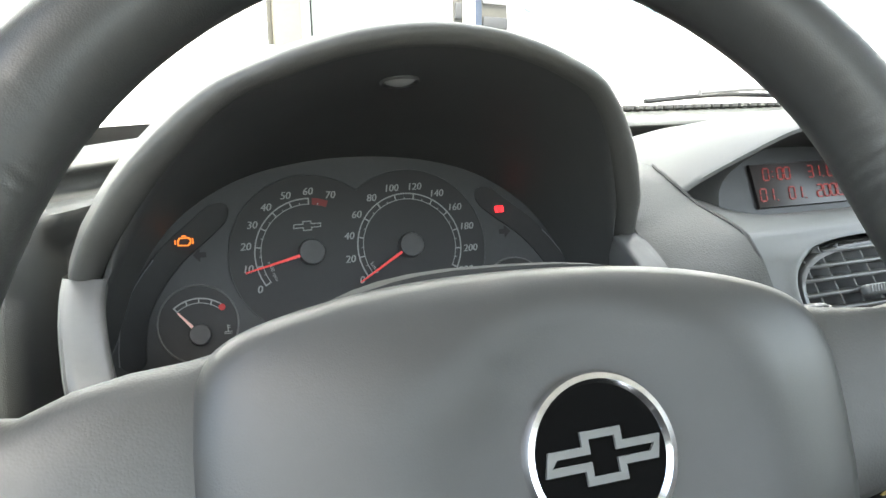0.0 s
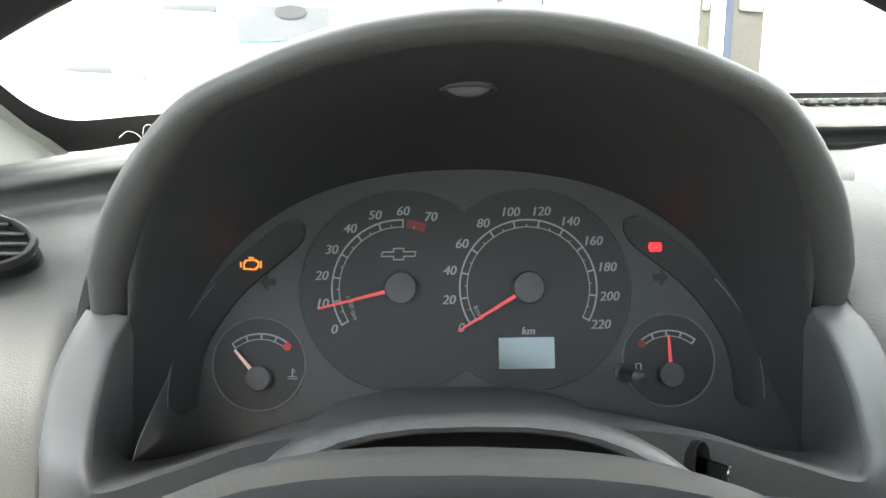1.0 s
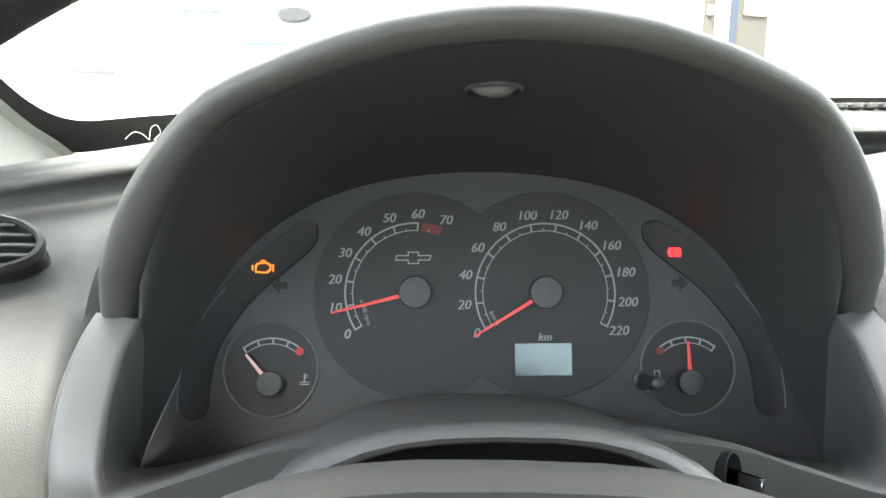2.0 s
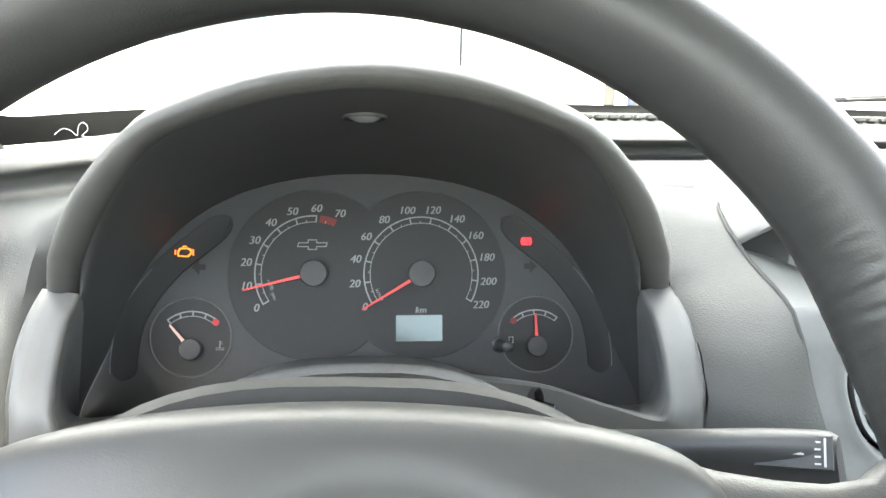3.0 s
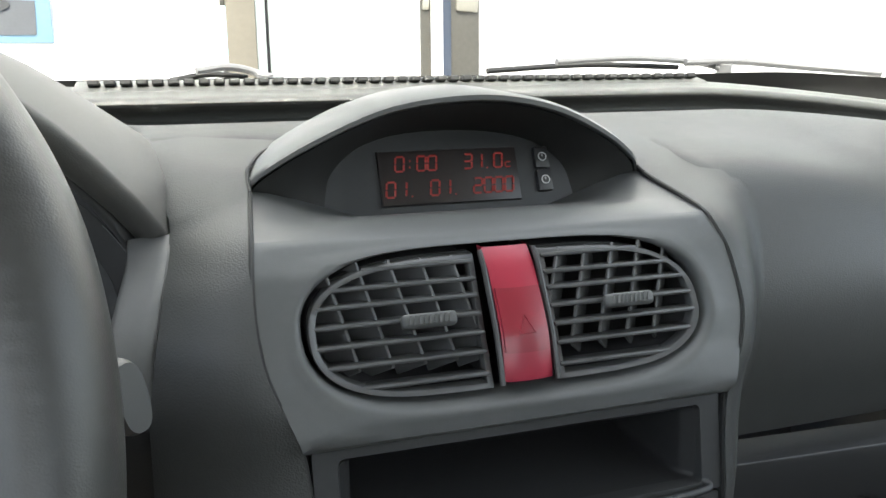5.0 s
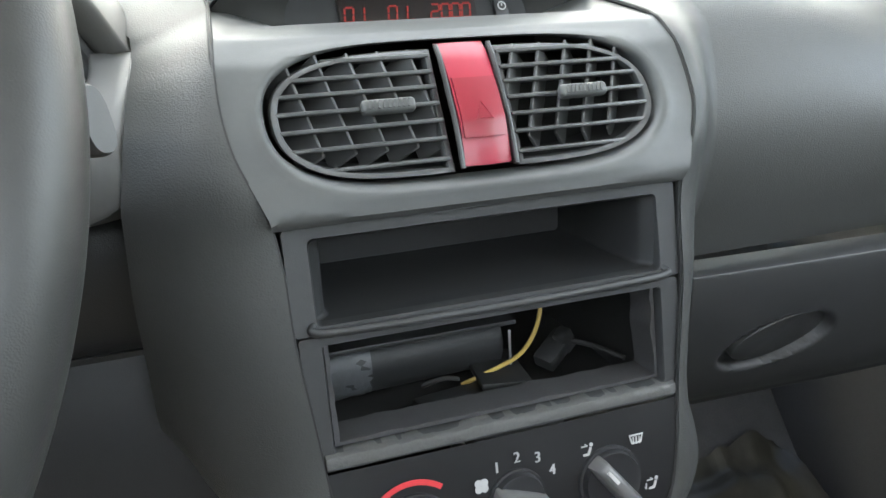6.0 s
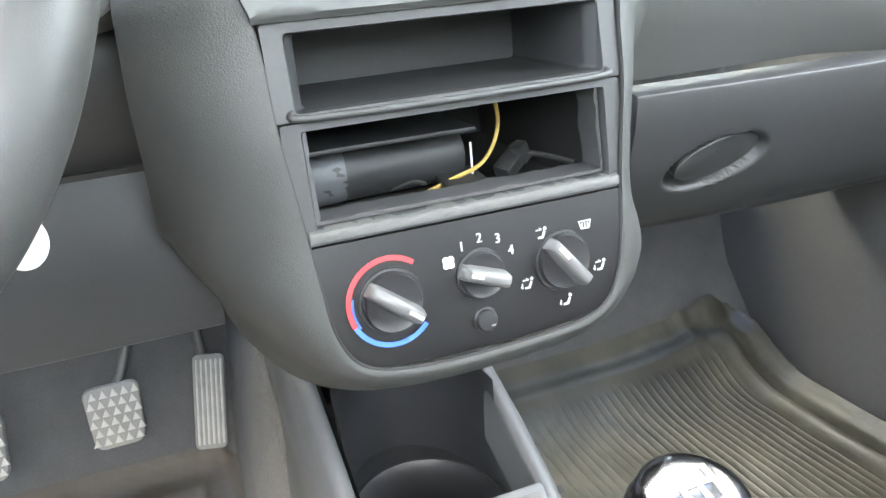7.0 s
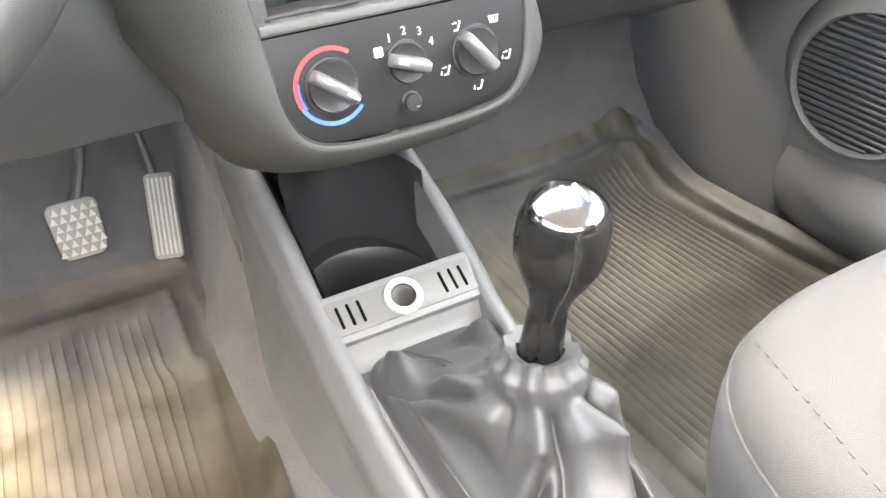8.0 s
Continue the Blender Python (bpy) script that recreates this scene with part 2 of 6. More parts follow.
def tube(bm, pts, r, seg=10, closed=False, cap=True, squash=None):
    """A round bar along points; r a number or one for each point."""
    pts = [Vector(p) for p in pts]
    n = len(pts)
    rs = r if isinstance(r, (list, tuple)) else [r] * n
    rows = []
    up = None
    for i, p in enumerate(pts):
        a = pts[(i - 1) % n] if (closed or i) else p
        b = pts[(i + 1) % n] if (closed or i < n - 1) else p
        d = (b - a).normalized()
        if up is None:
            up = d.orthogonal().normalized()
        up = (up - d * up.dot(d)).normalized()
        side = d.cross(up)
        rows.append([p + rs[i] * (math.cos(q) * up + math.sin(q) * side) for q in [2 * math.pi * k / seg for k in range(seg)]])
    if closed:
        rows.append(rows[0])
    vs = sheet(bm, rows, closed=True, cap0=cap and not closed, cap1=cap and not closed)
    if closed:
        bmesh.ops.remove_doubles(bm, verts=bm.verts, dist=1e-6)
    return vs


def smooth_line(pts, n):
    """n points along a Catmull-Rom curve through pts."""
    P = [Vector(p) for p in pts]
    P = [P[0] * 2 - P[1], *P, P[-1] * 2 - P[-2]]
    out = []
    for k in range(n):
        s = k / (n - 1) * (len(P) - 3)
        i = min(int(s), len(P) - 4)
        t = s - i
        a, b, c, d = P[i : i + 4]
        out.append(0.5 * (2 * b + (c - a) * t + (2 * a - 5 * b + 4 * c - d) * t * t + (3 * b - a - 3 * c + d) * t * t * t))
    return out


def frame_at(origin, v, w):
    """A local frame: u to the right (x), v up the face, w out of it."""
    v, w = Vector(v).normalized(), Vector(w).normalized()
    u = v.cross(w)
    return Matrix((u, v, w)).transposed().to_4x4().copy() if origin is None else Matrix.Translation(origin) @ Matrix((u, v, w)).transposed().to_4x4()


def prism(bm, outline, m, depth, bevel=0.0, taper=1.0):
    """A flat plate with the outline (u, v), its front at w = 0 and its back at -depth."""
    cx = sum(p[0] for p in outline) / len(outline)
    cy = sum(p[1] for p in outline) / len(outline)
    def ring(k, w):
        return [m @ Vector((cx + (u - cx) * k, cy + (v - cy) * k, w)) for u, v in outline]
    size = max(abs(u - cx) for u, v in outline) + 1e-9
    rows = [ring(1, -depth)]
    if bevel:
        rows += [ring(1, -bevel), ring(1 - 0.3 * bevel / size, -0.3 * bevel), ring((1 - bevel / size) * taper, 0)]
    else:
        rows += [ring(taper, 0)]
    sheet(bm, rows, closed=True, cap0=True, cap1=True)


def disc(r, n=40, u=0.0, v=0.0, k=1.0):
    return [(u + r * math.cos(2 * math.pi * i / n), v + k * r * math.sin(2 * math.pi * i / n)) for i in range(n)]


def arc_band(r0, r1, a0, a1, n, u=0.0, v=0.0):
    """Outline of a ring's sector; degrees."""
    an = [radians(a0 + (a1 - a0) * i / n) for i in range(n + 1)]
    return [(u + r1 * math.cos(a), v + r1 * math.sin(a)) for a in an], [(u + r0 * math.cos(a), v + r0 * math.sin(a)) for a in an]


def band(bm, r0, r1, a0, a1, m, lift, n=24, u=0.0, v=0.0, thick=0.0004):
    o, i = arc_band(r0, r1, a0, a1, n, u, v)
    sheet(bm, [[m @ Vector((*p, lift - thick)) for p in o], [m @ Vector((*p, lift)) for p in o], [m @ Vector((*p, lift)) for p in i], [m @ Vector((*p, lift - thick)) for p in i]])


def bar(bm, m, u0, v0, u1, v1, w, lift, thick=0.0004):
    """A printed stroke from (u0, v0) to (u1, v1), w wide."""
    d = Vector((u1 - u0, v1 - v0))
    n = Vector((-d.y, d.x)).normalized() * w / 2
    o = [(u0 + n.x, v0 + n.y), (u1 + n.x, v1 + n.y), (u1 - n.x, v1 - n.y), (u0 - n.x, v0 - n.y)]
    prism(bm, o, m @ Matrix.Translation((0, 0, lift)), thick)


TEXTS = {}


def make_texts(words):
    obs = []
    for s in words:
        c = bpy.data.curves.new("text", "FONT")
        c.body, c.align_x, c.align_y, c.size, c.extrude = s, "CENTER", "CENTER", 1.0, 0.0
        c.resolution_u = 3
        obs.append((s, new("text", c)))
    dg = bpy.context.evaluated_depsgraph_get()
    for s, o in obs:
        TEXTS[s] = bpy.data.meshes.new_from_object(o.evaluated_get(dg))
    for s, o in obs:
        c = o.data
        bpy.data.objects.remove(o)
        bpy.data.curves.remove(c)


make_texts([str(n) for n in range(0, 221, 10)] + ["1", "2", "3", "4", "km", "km/h", "x100 rpm", ":", ".", "c"])


def write(bm, s, m, u, v, size, lift=0.0006, slant=0.0, turn=0.0, bold=0.0, stretch=1.0):
    me = TEXTS[s]
    base = len(bm.verts)
    for k in ((-bold, 0), (bold, 0)) if bold else ((0, 0),):
        tmp = bmesh.new()
        tmp.from_mesh(me)
        sh = Matrix.Identity(4)
        sh[0][1] = slant
        tmp.transform(m @ Matrix.Translation((u + k[0], v, lift)) @ Matrix.Rotation(radians(turn), 4, "Z") @ sh @ Matrix.Diagonal((size * stretch, size, 1, 1)))
        t2 = bpy.data.meshes.new("t")
        tmp.to_mesh(t2)
        tmp.free()
        bm.from_mesh(t2)
        bpy.data.meshes.remove(t2)


def rect_ring(x0, x1, z0, z1, r, n=6):
    o = []
    for cx, cz_, a in ((x1 - r, z1 - r, 0), (x0 + r, z1 - r, 90), (x0 + r, z0 + r, 180), (x1 - r, z0 + r, 270)):
        for k in range(n):
            q = radians(a + 90 * k / (n - 1))
            o.append((cx + r * math.cos(q), cz_ + r * math.sin(q)))
    return o


# ---- outside ----
bm = bmesh.new()
sheet(bm, [[(x, y, 0) for x in (-400, -8, 8, 400)] for y in (-400, -8, 8, 400)])
single("ground", bm, CONCRETE, "pale sunlit concrete forecourt around the car", "ground", kind="structure")

bm = bmesh.new()
box(bm, (16, 0.12, 4.2), pose(1, 2.125, 2.1), 0.01)
single("wall_facade", bm, WALLW, "bright white shop window wall in front of the car", "wall", kind="structure")


def column(name, label, strips):
    x0, x1 = strips[0][0], strips[-1][1]
    th = thing(name, ((x0 + x1) / 2, 2.08, 0), label, "column", "posts of the shop front")
    for a, b, m, nm, out in strips:
        b_ = bmesh.new()
        box(b_, (b - a, 0.05 + out, 4.0), pose((a + b) / 2, 2.085 - out / 2, 2.0), 0.003)
        part(nm, b_, m, th)
    return th


column("shop_column", "beige painted shop front post with white frame strips", [(-0.0320, -0.0170, COLBROWN, "painted_shadow_edge", 0.0), (-0.0170, 0.0610, BEIGE, "column_face", 0.03), (0.0610, 0.0890, COLPALE, "frame_strip", 0.02), (0.0890, 0.0985, COLDARK, "seal", 0.0), (0.0985, 0.1300, COLPALE, "side_frame", 0.015)])
post = column("shop_column", "brown and dark blue shop front post with white strip", [(0.5440, 0.5770, COLBROWN, "edge_strip", 0.0), (0.5770, 0.6060, WALLW, "frame_strip", 0.03), (0.6060, 0.6380, COLBLUE, "dark_frame", 0.01), (0.6380, 0.7320, COLBROWN, "column_face", 0.0)])
for x, z, w, h, m in ((0.688, 1.505, 0.086, 0.09, COLGREY), (0.686, 1.405, 0.088, 0.035, COLDARK), (0.690, 1.352, 0.070, 0.050, COLCREAM), (0.560, 1.345, 0.020, 0.030, COLCREAM), (0.560, 1.44, 0.024, 0.05, COLDARK)):
    b_ = bmesh.new()
    box(b_, (w, 0.012, h), pose(x, 2.056, z, 0, 4, 0), 0.005, 2)
    part("showroom_patch", b_, m, post, "muted patch seen in the showroom gap")

ban = thing("banner", (-0.6, 2.05, 1.0), "light blue advertising banner with a grey vehicle shape", "banner")
bm = bmesh.new()
box(bm, (0.30, 0.010, 0.62), pose(-0.606, 2.048, 1.545), 0.002)
part("sheet", bm, BANNERB, ban)
bm = bmesh.new()
prism(bm, [(-0.120, -0.048), (0.118, -0.044), (0.122, 0.040), (-0.062, 0.046), (-0.076, 0.020), (-0.122, 0.006)], pose(-0.612, 2.040, 1.300, 90), 0.004)
part("vehicle_shape", bm, BANNERD, ban)
bm = bmesh.new()
prism(bm, disc(0.042, 28, k=0.42), pose(-0.590, 2.036, 1.330, 90), 0.003)
part("vehicle_window", bm, COLDARK, ban)
for x, z, w, h in ((-1.134, 1.189, 0.124, 0.027), (-0.855, 1.346, 0.139, 0.026), (-0.995, 1.159, 0.025, 0.016)):
    bm = bmesh.new()
    box(bm, (w, 0.006, h), pose(x, 2.046, z, 0, 3, 0), 0.002)
    part("caption_bar", bm, BANNERD, ban)
for x, z, w, h, turn in ((-0.83, 1.375, 0.15, 0.030, 6), (-0.80, 1.305, 0.24, 0.020, 4), (-0.86, 1.270, 0.20, 0.018, -3), (-0.015, 1.255, 0.05, 0.16, 0), (-0.72, 1.42, 0.10, 0.04, 12)):
    bm = bmesh.new()
    box(bm, (w, 0.004, h), pose(x, 2.049, z, 0, turn, 0), 0.0018)
    part("brush_stroke", bm, PALECYAN, ban, "pale cyan painted stroke")
sign = thing("shop_sign", (1.9, 2.05, 1.5), "row of rounded blue sign shapes on the shop wall", "sign")
for x, z, w, h in ((1.173, 1.086, 0.115, 0.048), (1.274, 1.084, 0.034, 0.044), (1.374, 1.09, 0.036, 0.033), (1.995, 1.084, 0.036, 0.04), (2.213, 1.079, 0.042, 0.041)):
    bm = bmesh.new()
    box(bm, (w, 0.020, h + 0.03), pose(x, 2.058, z - 0.015), 0.003)
    part("grey_letter_bar", bm, COLPALE, sign)
for x, w, z in ((0.82, 0.076, 1.438), (1.141, 0.143, 1.447), (1.354, 0.211, 1.439), (1.705, 0.233, 1.443), (1.992, 0.208, 1.447), (2.238, 0.235, 1.445)):
    bm = bmesh.new()
    prism(bm, rect_ring(-w / 2, w / 2, 0.0, 0.26, min(0.045, 0.42 * w), 8), pose(x, 2.044, z, 90, 0, 0) @ Matrix.Rotation(radians(-8), 4, "Z"), 0.024, 0.003)
    part("sign_shape", bm, BLUEP, sign)

# ---- the car's shell ----
bm = bmesh.new()
sheet(bm, [[(x, y, 0.44) for x in (-0.72, 0, 0.72)] for y in (-1.16, 0.30)] )
sheet(bm, [[(x, y, z) for x in (-0.72, -0.2, 0.2, 0.72)] for y, z in ((0.30, 0.44), (0.44, 0.475), (0.52, 0.55), (0.60, 0.70), (0.62, 1.0))])
bmesh.ops.remove_doubles(bm, verts=bm.verts, dist=1e-4)
single("floor", bm, CARPET, "dark grey carpeted cab floor and sloping toe board", "floor", kind="structure")

bm = bmesh.new()
rows = []
for y, z in ((-1.16, 1.60), (-0.9, 1.665), (-0.5, 1.69), (-0.15, 1.67), (0.0, 1.63)):
    rows.append([(x, y - 0.05 * (x / 0.6) ** 2 * (y > -0.2), z - 0.05 * abs(x / 0.62) ** 3) for x in np.linspace(-0.62, 0.62, 13)])
sheet(bm, rows)
r = bmesh.ops.extrude_face_region(bm, geom=bm.faces[:])
bmesh.ops.translate(bm, verts=[v for v in r["geom"] if isinstance(v, bmesh.types.BMVert)], vec=(0, 0, 0.03))
single("ceiling", bm, HEADLINER, "pale cloth headlining of the cab roof", "ceiling", kind="structure")

bm = bmesh.new()
box(bm, (1.44, 0.04, 0.76), pose(0, -1.18, 0.80), 0.004)
box(bm, (1.44, 0.04, 0.10), pose(0, -1.18, 1.59), 0.004)
for s in (-1, 1):
    box(bm, (0.13, 0.04, 0.36), pose(s * 0.655, -1.18, 1.36), 0.004)
single("wall_rear", bm, CABWALL, "grey rear cab wall around the back window", "wall", kind="structure")


def windscreen_base(x):
    return 0.60 - 0.30 * x * x, 1.150 - 0.075 * max(0, abs(x) - 0.35) ** 1.2


# windscreen: black band, glass
ws = thing("windshield", (0, 0.6, 1.15), "clear raked windscreen with a black border band", "windscreen", kind="structure")
XS = list(np.linspace(-0.74, 0.74, 297))
def glass_point(x, s):
    y, z = windscreen_base(x)
    k = 1 - 0.20 * s
    return Vector((x * k, y + 0.006 - s * (y - (0.0 - 0.04 * (x / 0.6) ** 2)), z + s * (1.625 - 0.05 * abs(x / 0.74) ** 3 - z)))
bm = bmesh.new()
sheet(bm, [[glass_point(x, s) + Vector((0, 0.01, 0.004)) for x in XS] for s in np.linspace(0.0, 1.0, 9)])
gl = part("pane", bm, GLASS, ws)
gl.visible_shadow = False
bm = bmesh.new()
def bandrow(x, s, lift):
    p = glass_point(x, s)
    return p + Vector((0, -0.002 - lift, 0))
def band_top(x):
    ax_ = abs(x)
    t_ = min(1, max(0, (ax_ - 0.36) / 0.22))
    if x < 0:
        d_ = max(0, ax_ - 0.60)
        return 0.022 + 0.008 * t_ * t_ * (3 - 2 * t_) + 8 * d_ ** 2 + 300 * d_ ** 3
    return 0.022 + 0.026 * t_ * t_ * (3 - 2 * t_) + 2.6 * max(0, ax_ - 0.658)
sheet(bm, [[bandrow(x, band_top(x) * k - 0.03 * (1 - k), 0) for x in XS] for k in (0, 0.33, 0.66, 1)])
for sgn in (-1, 1):
    xs = [sgn * q for q in (0.74, 0.715, 0.70)]
    sheet(bm, [[bandrow(x, s, 0.001) for x in xs] for s in np.linspace(-0.02, 1.0, 12)])
part("border_band", bm, GLASSBAND, ws, "black ceramic border band")

for sgn, nm in ((-1, "trim_left_pillar"), (1, "trim_right_pillar")):
    bm = bmesh.new()
    rows = []
    for s in (-0.06, 0.0, 0.03, 0.06, 0.09, 0.12, 0.15, 0.18, 0.25, 0.35, 0.5, 0.7, 0.85, 1.0):
        p = glass_point(sgn * 0.738, s)
        base_in = 0.115 * max(0.0, 1 - max(0, s) / 0.17) if sgn < 0 else 0.062 * max(0.0, 1 - max(0, s) / 0.5)
        rows.append([p + Vector((sgn * (a - (base_in if a < 0.03 else 0)), b, c)) for a, b, c in ((-0.012, -0.008, 0), (-0.012, -0.028, -0.004), (0.0, -0.06, -0.01), (0.03, -0.10, -0.015), (0.06, -0.10, -0.015), (0.06, 0.0, 0))])
        if sgn < 0:
            xi = float(np.interp(s, [-0.06, -0.005, 0.034, 0.076, 0.15, 0.25, 1.0], [-0.615, -0.632, -0.648, -0.660, -0.680, -0.700, -0.728]))
            rows[-1][0] = glass_point(xi, s) + Vector((0, -0.004, 0))
            rows[-1][1] = glass_point(xi - 0.004, s) + Vector((-0.004, -0.010, -0.001))
    sheet(bm, rows, closed=True, cap0=True, cap1=True)
    single(nm, bm, PILLARM, "pale grey windscreen pillar trim beside the dashboard", "pillar trim", kind="structure")

# the binnacle stands turned a little to the door and nearer than the pad's line
BINNACLE = Matrix.Translation((-0.3200, 0.170, 1.075)) @ Matrix.Rotation(-0.065, 4, "Z") @ Matrix.Scale(0.9125, 4) @ Matrix.Translation((0.327, -0.21, -1.06))


def seat_in_binnacle(ob):
    ob.matrix_world = BINNACLE @ Matrix.Translation(ob.location)


# ---- dashboard ----
PROFILE = [(0.60, 1.150), (0.50, 1.156), (0.43, 1.155), (0.390, 1.151), (0.370, 1.1485), (0.366, 1.1425), (0.388, 1.136), (0.392, 1.127), (0.364, 1.1245), (0.345, 1.129), (0.29, 1.131), (0.22, 1.120), (0.155, 1.094), (0.098, 1.055), (0.062, 1.008), (0.066, 0.968), (0.084, 0.9375)]
LEFTP = [(0.60, 1.150), (0.50, 1.156), (0.43, 1.155), (0.390, 1.151), (0.370, 1.1485), (0.366, 1.1425), (0.388, 1.136), (0.392, 1.126), (0.364, 1.1215), (0.345, 1.122), (0.30, 1.118), (0.255, 1.104), (0.215, 1.075), (0.185, 1.03), (0.172, 0.97), (0.168, 0.93), (0.18, 0.925)]
CHEEK = PROFILE[:-6] + [(0.225, 1.1255), (0.155, 1.118), (0.105, 1.103), (0.066, 1.055), (0.059, 0.998), (0.083, 0.9375)]


def shrink(b, k):
    """A scaling about the middle of a mesh."""
    mid = sum((v.co for v in b.verts), Vector()) / len(b.verts)
    return Matrix.Translation(mid) @ Matrix.Scale(k, 4) @ Matrix.Translation(-mid)


def ease(a, b, x):
    t = min(1, max(0, (x - a) / (b - a)))
    return t * t * (3 - 2 * t)


def dash_section(x):
    side = ease(-0.42, -0.50, x)
    out = []
    clus = ease(-0.535, -0.50, x) * (1 - ease(-0.190, -0.166, x))
    stk = ease(-0.215, -0.205, x) * (1 - ease(0.132, 0.155, x))
    chk = ease(-0.190, -0.170, x) * (1 - ease(0.19, 0.46, x))
    for k, ((ya, za), (yb, zb), (yc, zc)) in enumerate(zip(PROFILE, LEFTP, CHEEK)):
        y, z = ya + (yb - ya) * side, za + (zb - za) * side
        y, z = y + (yc - y) * chk, z + (zc - z) * chk
        if k >= 11:
            y += clus * (max(0.32, y) - y)
            z -= clus * 0.012
        if k >= 12:
            y += stk * (max(y, 0.225) - y)
            z -= stk * 0.012
        y -= 0.30 * x * x * ease(0.30, 0.50, y)
        z -= 0.16 * max(0, abs(x) - 0.33) ** 1.35
        out.append(Vector((x, y, z)))
    return out


dash = thing("dashboard", (0, 0.3, 0.94), "grained grey vinyl dashboard with a long top groove", "dashboard")
bm = bmesh.new()
stations = sorted([float(v) for v in np.linspace(-0.79, 0.79, 159)] + [-0.2 + 0.0025 * k for k in range(20) if k % 4])
sheet(bm, [smooth_line(dash_section(x), 65) for x in stations])
part("top_pad", bm, PAD, dash, sharp=50)

# defroster grille: a strip of small dark slots on the top
bm = bmesh.new()
gz = 1.1595
rows = [[(x, 0.452 - 0.10 * x * x, gz + 0.0005), (x, 0.440 - 0.10 * x * x, gz + 0.002), (x, 0.408 - 0.10 * x * x, gz - 0.0042), (x, 0.400 - 0.10 * x * x, gz - 0.0085)] for x in np.linspace(-0.23, 0.36, 40)]
sheet(bm, rows)
grille = part("defroster_grille", bm, PAD, dash)
slot = bmesh.new()
box(slot, (0.0092, 0.028, 0.005), Matrix.Identity(4), 0.0012, 1)
slot_me = bpy.data.meshes.new("slot")
slot.to_mesh(slot_me)
slot.free()
slot_me.materials.append(RUBDARK)
for k in range(46):
    x = -0.215 + 0.0125 * k
    o = new("slot", slot_me)
    o.parent = grille
    o.matrix_basis = pose(x, 0.424 - 0.10 * x * x, gz - 0.0014, -11, 0, 0)

# knee panel under the cluster
bm = bmesh.new()
sheet(bm, [[(x, y, z) for y, z in ((0.110, 1.012), (0.084, 1.010), (0.0765, 1.000), (0.078, 0.985), (0.086, 0.962), (0.098, 0.942), (0.111, 0.927), (0.125, 0.924))] for x in np.linspace(-0.505, -0.150, 24)])
part("knee_panel", bm, GLOVEM, dash, "dark grey panel under the cluster", sharp=50)

# lower driver panel, glovebox, lower dash
bm = bmesh.new()
rows = []
for x in np.linspace(-0.70, -0.140, 24):
    rows.append([(x, y, z) for y, z in ((0.17, 0.948), (0.15, 0.946), (0.13, 0.940), (0.116, 0.93), (0.11, 0.926), (0.112, 0.922), (0.105, 0.90), (0.10, 0.85), (0.105, 0.812), (0.118, 0.806), (0.2, 0.80), (0.42, 0.79))])
sheet(bm, rows)
part("lower_driver_panel", bm, GLOVEM, dash, "dark lower driver side panel", sharp=30)

GB = frame_at((0.2400, 0.0722, 0.8672), (0, -0.32, 0.947), (0, -0.947, -0.32)) @ Matrix.Rotation(radians(14), 4, "Z")
GBI = GB.inverted()
bm = bmesh.new()
rows = []
lid = smooth_line([(0, 0.085, 0.934), (0, 0.066, 0.931), (0, 0.062, 0.926), (0, 0.066, 0.90), (0, 0.078, 0.865), (0, 0.095, 0.835), (0, 0.112, 0.815), (0, 0.13, 0.803), (0, 0.2, 0.79), (0, 0.34, 0.75)], 121)
for x in list(np.linspace(0.160, 0.30, 64)) + list(np.linspace(0.31, 0.70, 20)):
    b = 0.012 * math.sin(math.pi * (x - 0.16) / 0.6)
    row = []
    for q in lid:
        p = Vector((x, q.y - b, q.z))
        g = GBI @ p
        p -= (GB.to_3x3() @ Vector((0, 0, 1))) * 0.012 * ease(1.0, 0.86, math.hypot(g.x / 0.047, g.y / 0.0222))
        row.append(p)
    rows.append(row)
sheet(bm, rows, closed=False)
glove = part("glovebox_door", bm, GLOVEM, dash, "dark grey glovebox lid with an oval pull", sharp=70)
bm = bmesh.new()
prism(bm, disc(0.0385, 36, 0.0030, 0.0022, 0.44), GB @ Matrix.Translation((0, 0, -0.0035)) @ Matrix.Rotation(radians(5), 4, "X"), 0.008, 0.0015)
part("pull_flap", bm, GLOVEM, glove, "oval glovebox pull")

# side air vent by the driver's door
sv = thing("side_air_vent", (-0.61, 0.225, 1.095), "round black louvred air vent at the dashboard end", "air vent")
SV = frame_at((-0.585, 0.228, 1.1015), (0, 0.55, 0.83), (0.1, -0.83, 0.55))
bm = bmesh.new()
sheet(bm, [[SV @ Vector((u * k, v * k, w)) for u, v in disc(0.034, 40, k=0.46)] for k, w in ((1.06, -0.004), (1.06, 0.002), (1.0, 0.003), (0.94, 0.0), (0.92, -0.03))], closed=True, cap1=True)
part("ring", bm, PAD, sv)
bm = bmesh.new()
prism(bm, disc(0.032, 36, k=0.46), SV @ Matrix.Translation((0, 0, -0.014)), 0.01)
part("vent_throat", bm, RUBDARK, sv, "black vent throat")
for k in range(5):
    v = -0.0115 + 0.00575 * k
    hw = 0.032 * math.sqrt(max(0.05, 1 - (v / 0.0150) ** 2))
    bm = bmesh.new()
    box(bm, (2 * hw, 0.0022, 0.010), SV @ Matrix.Translation((0, v, -0.004)) @ Matrix.Rotation(radians(20), 4, "X"), 0.0008, 1)
    part("slat", bm, PAD, sv)

TRIMB = mat("satin_grey_bezel_plastic", (0.090, 0.090, 0.089), 0.46, grain=0.15, scale=1300, mottle=0.06, spec=0.35)

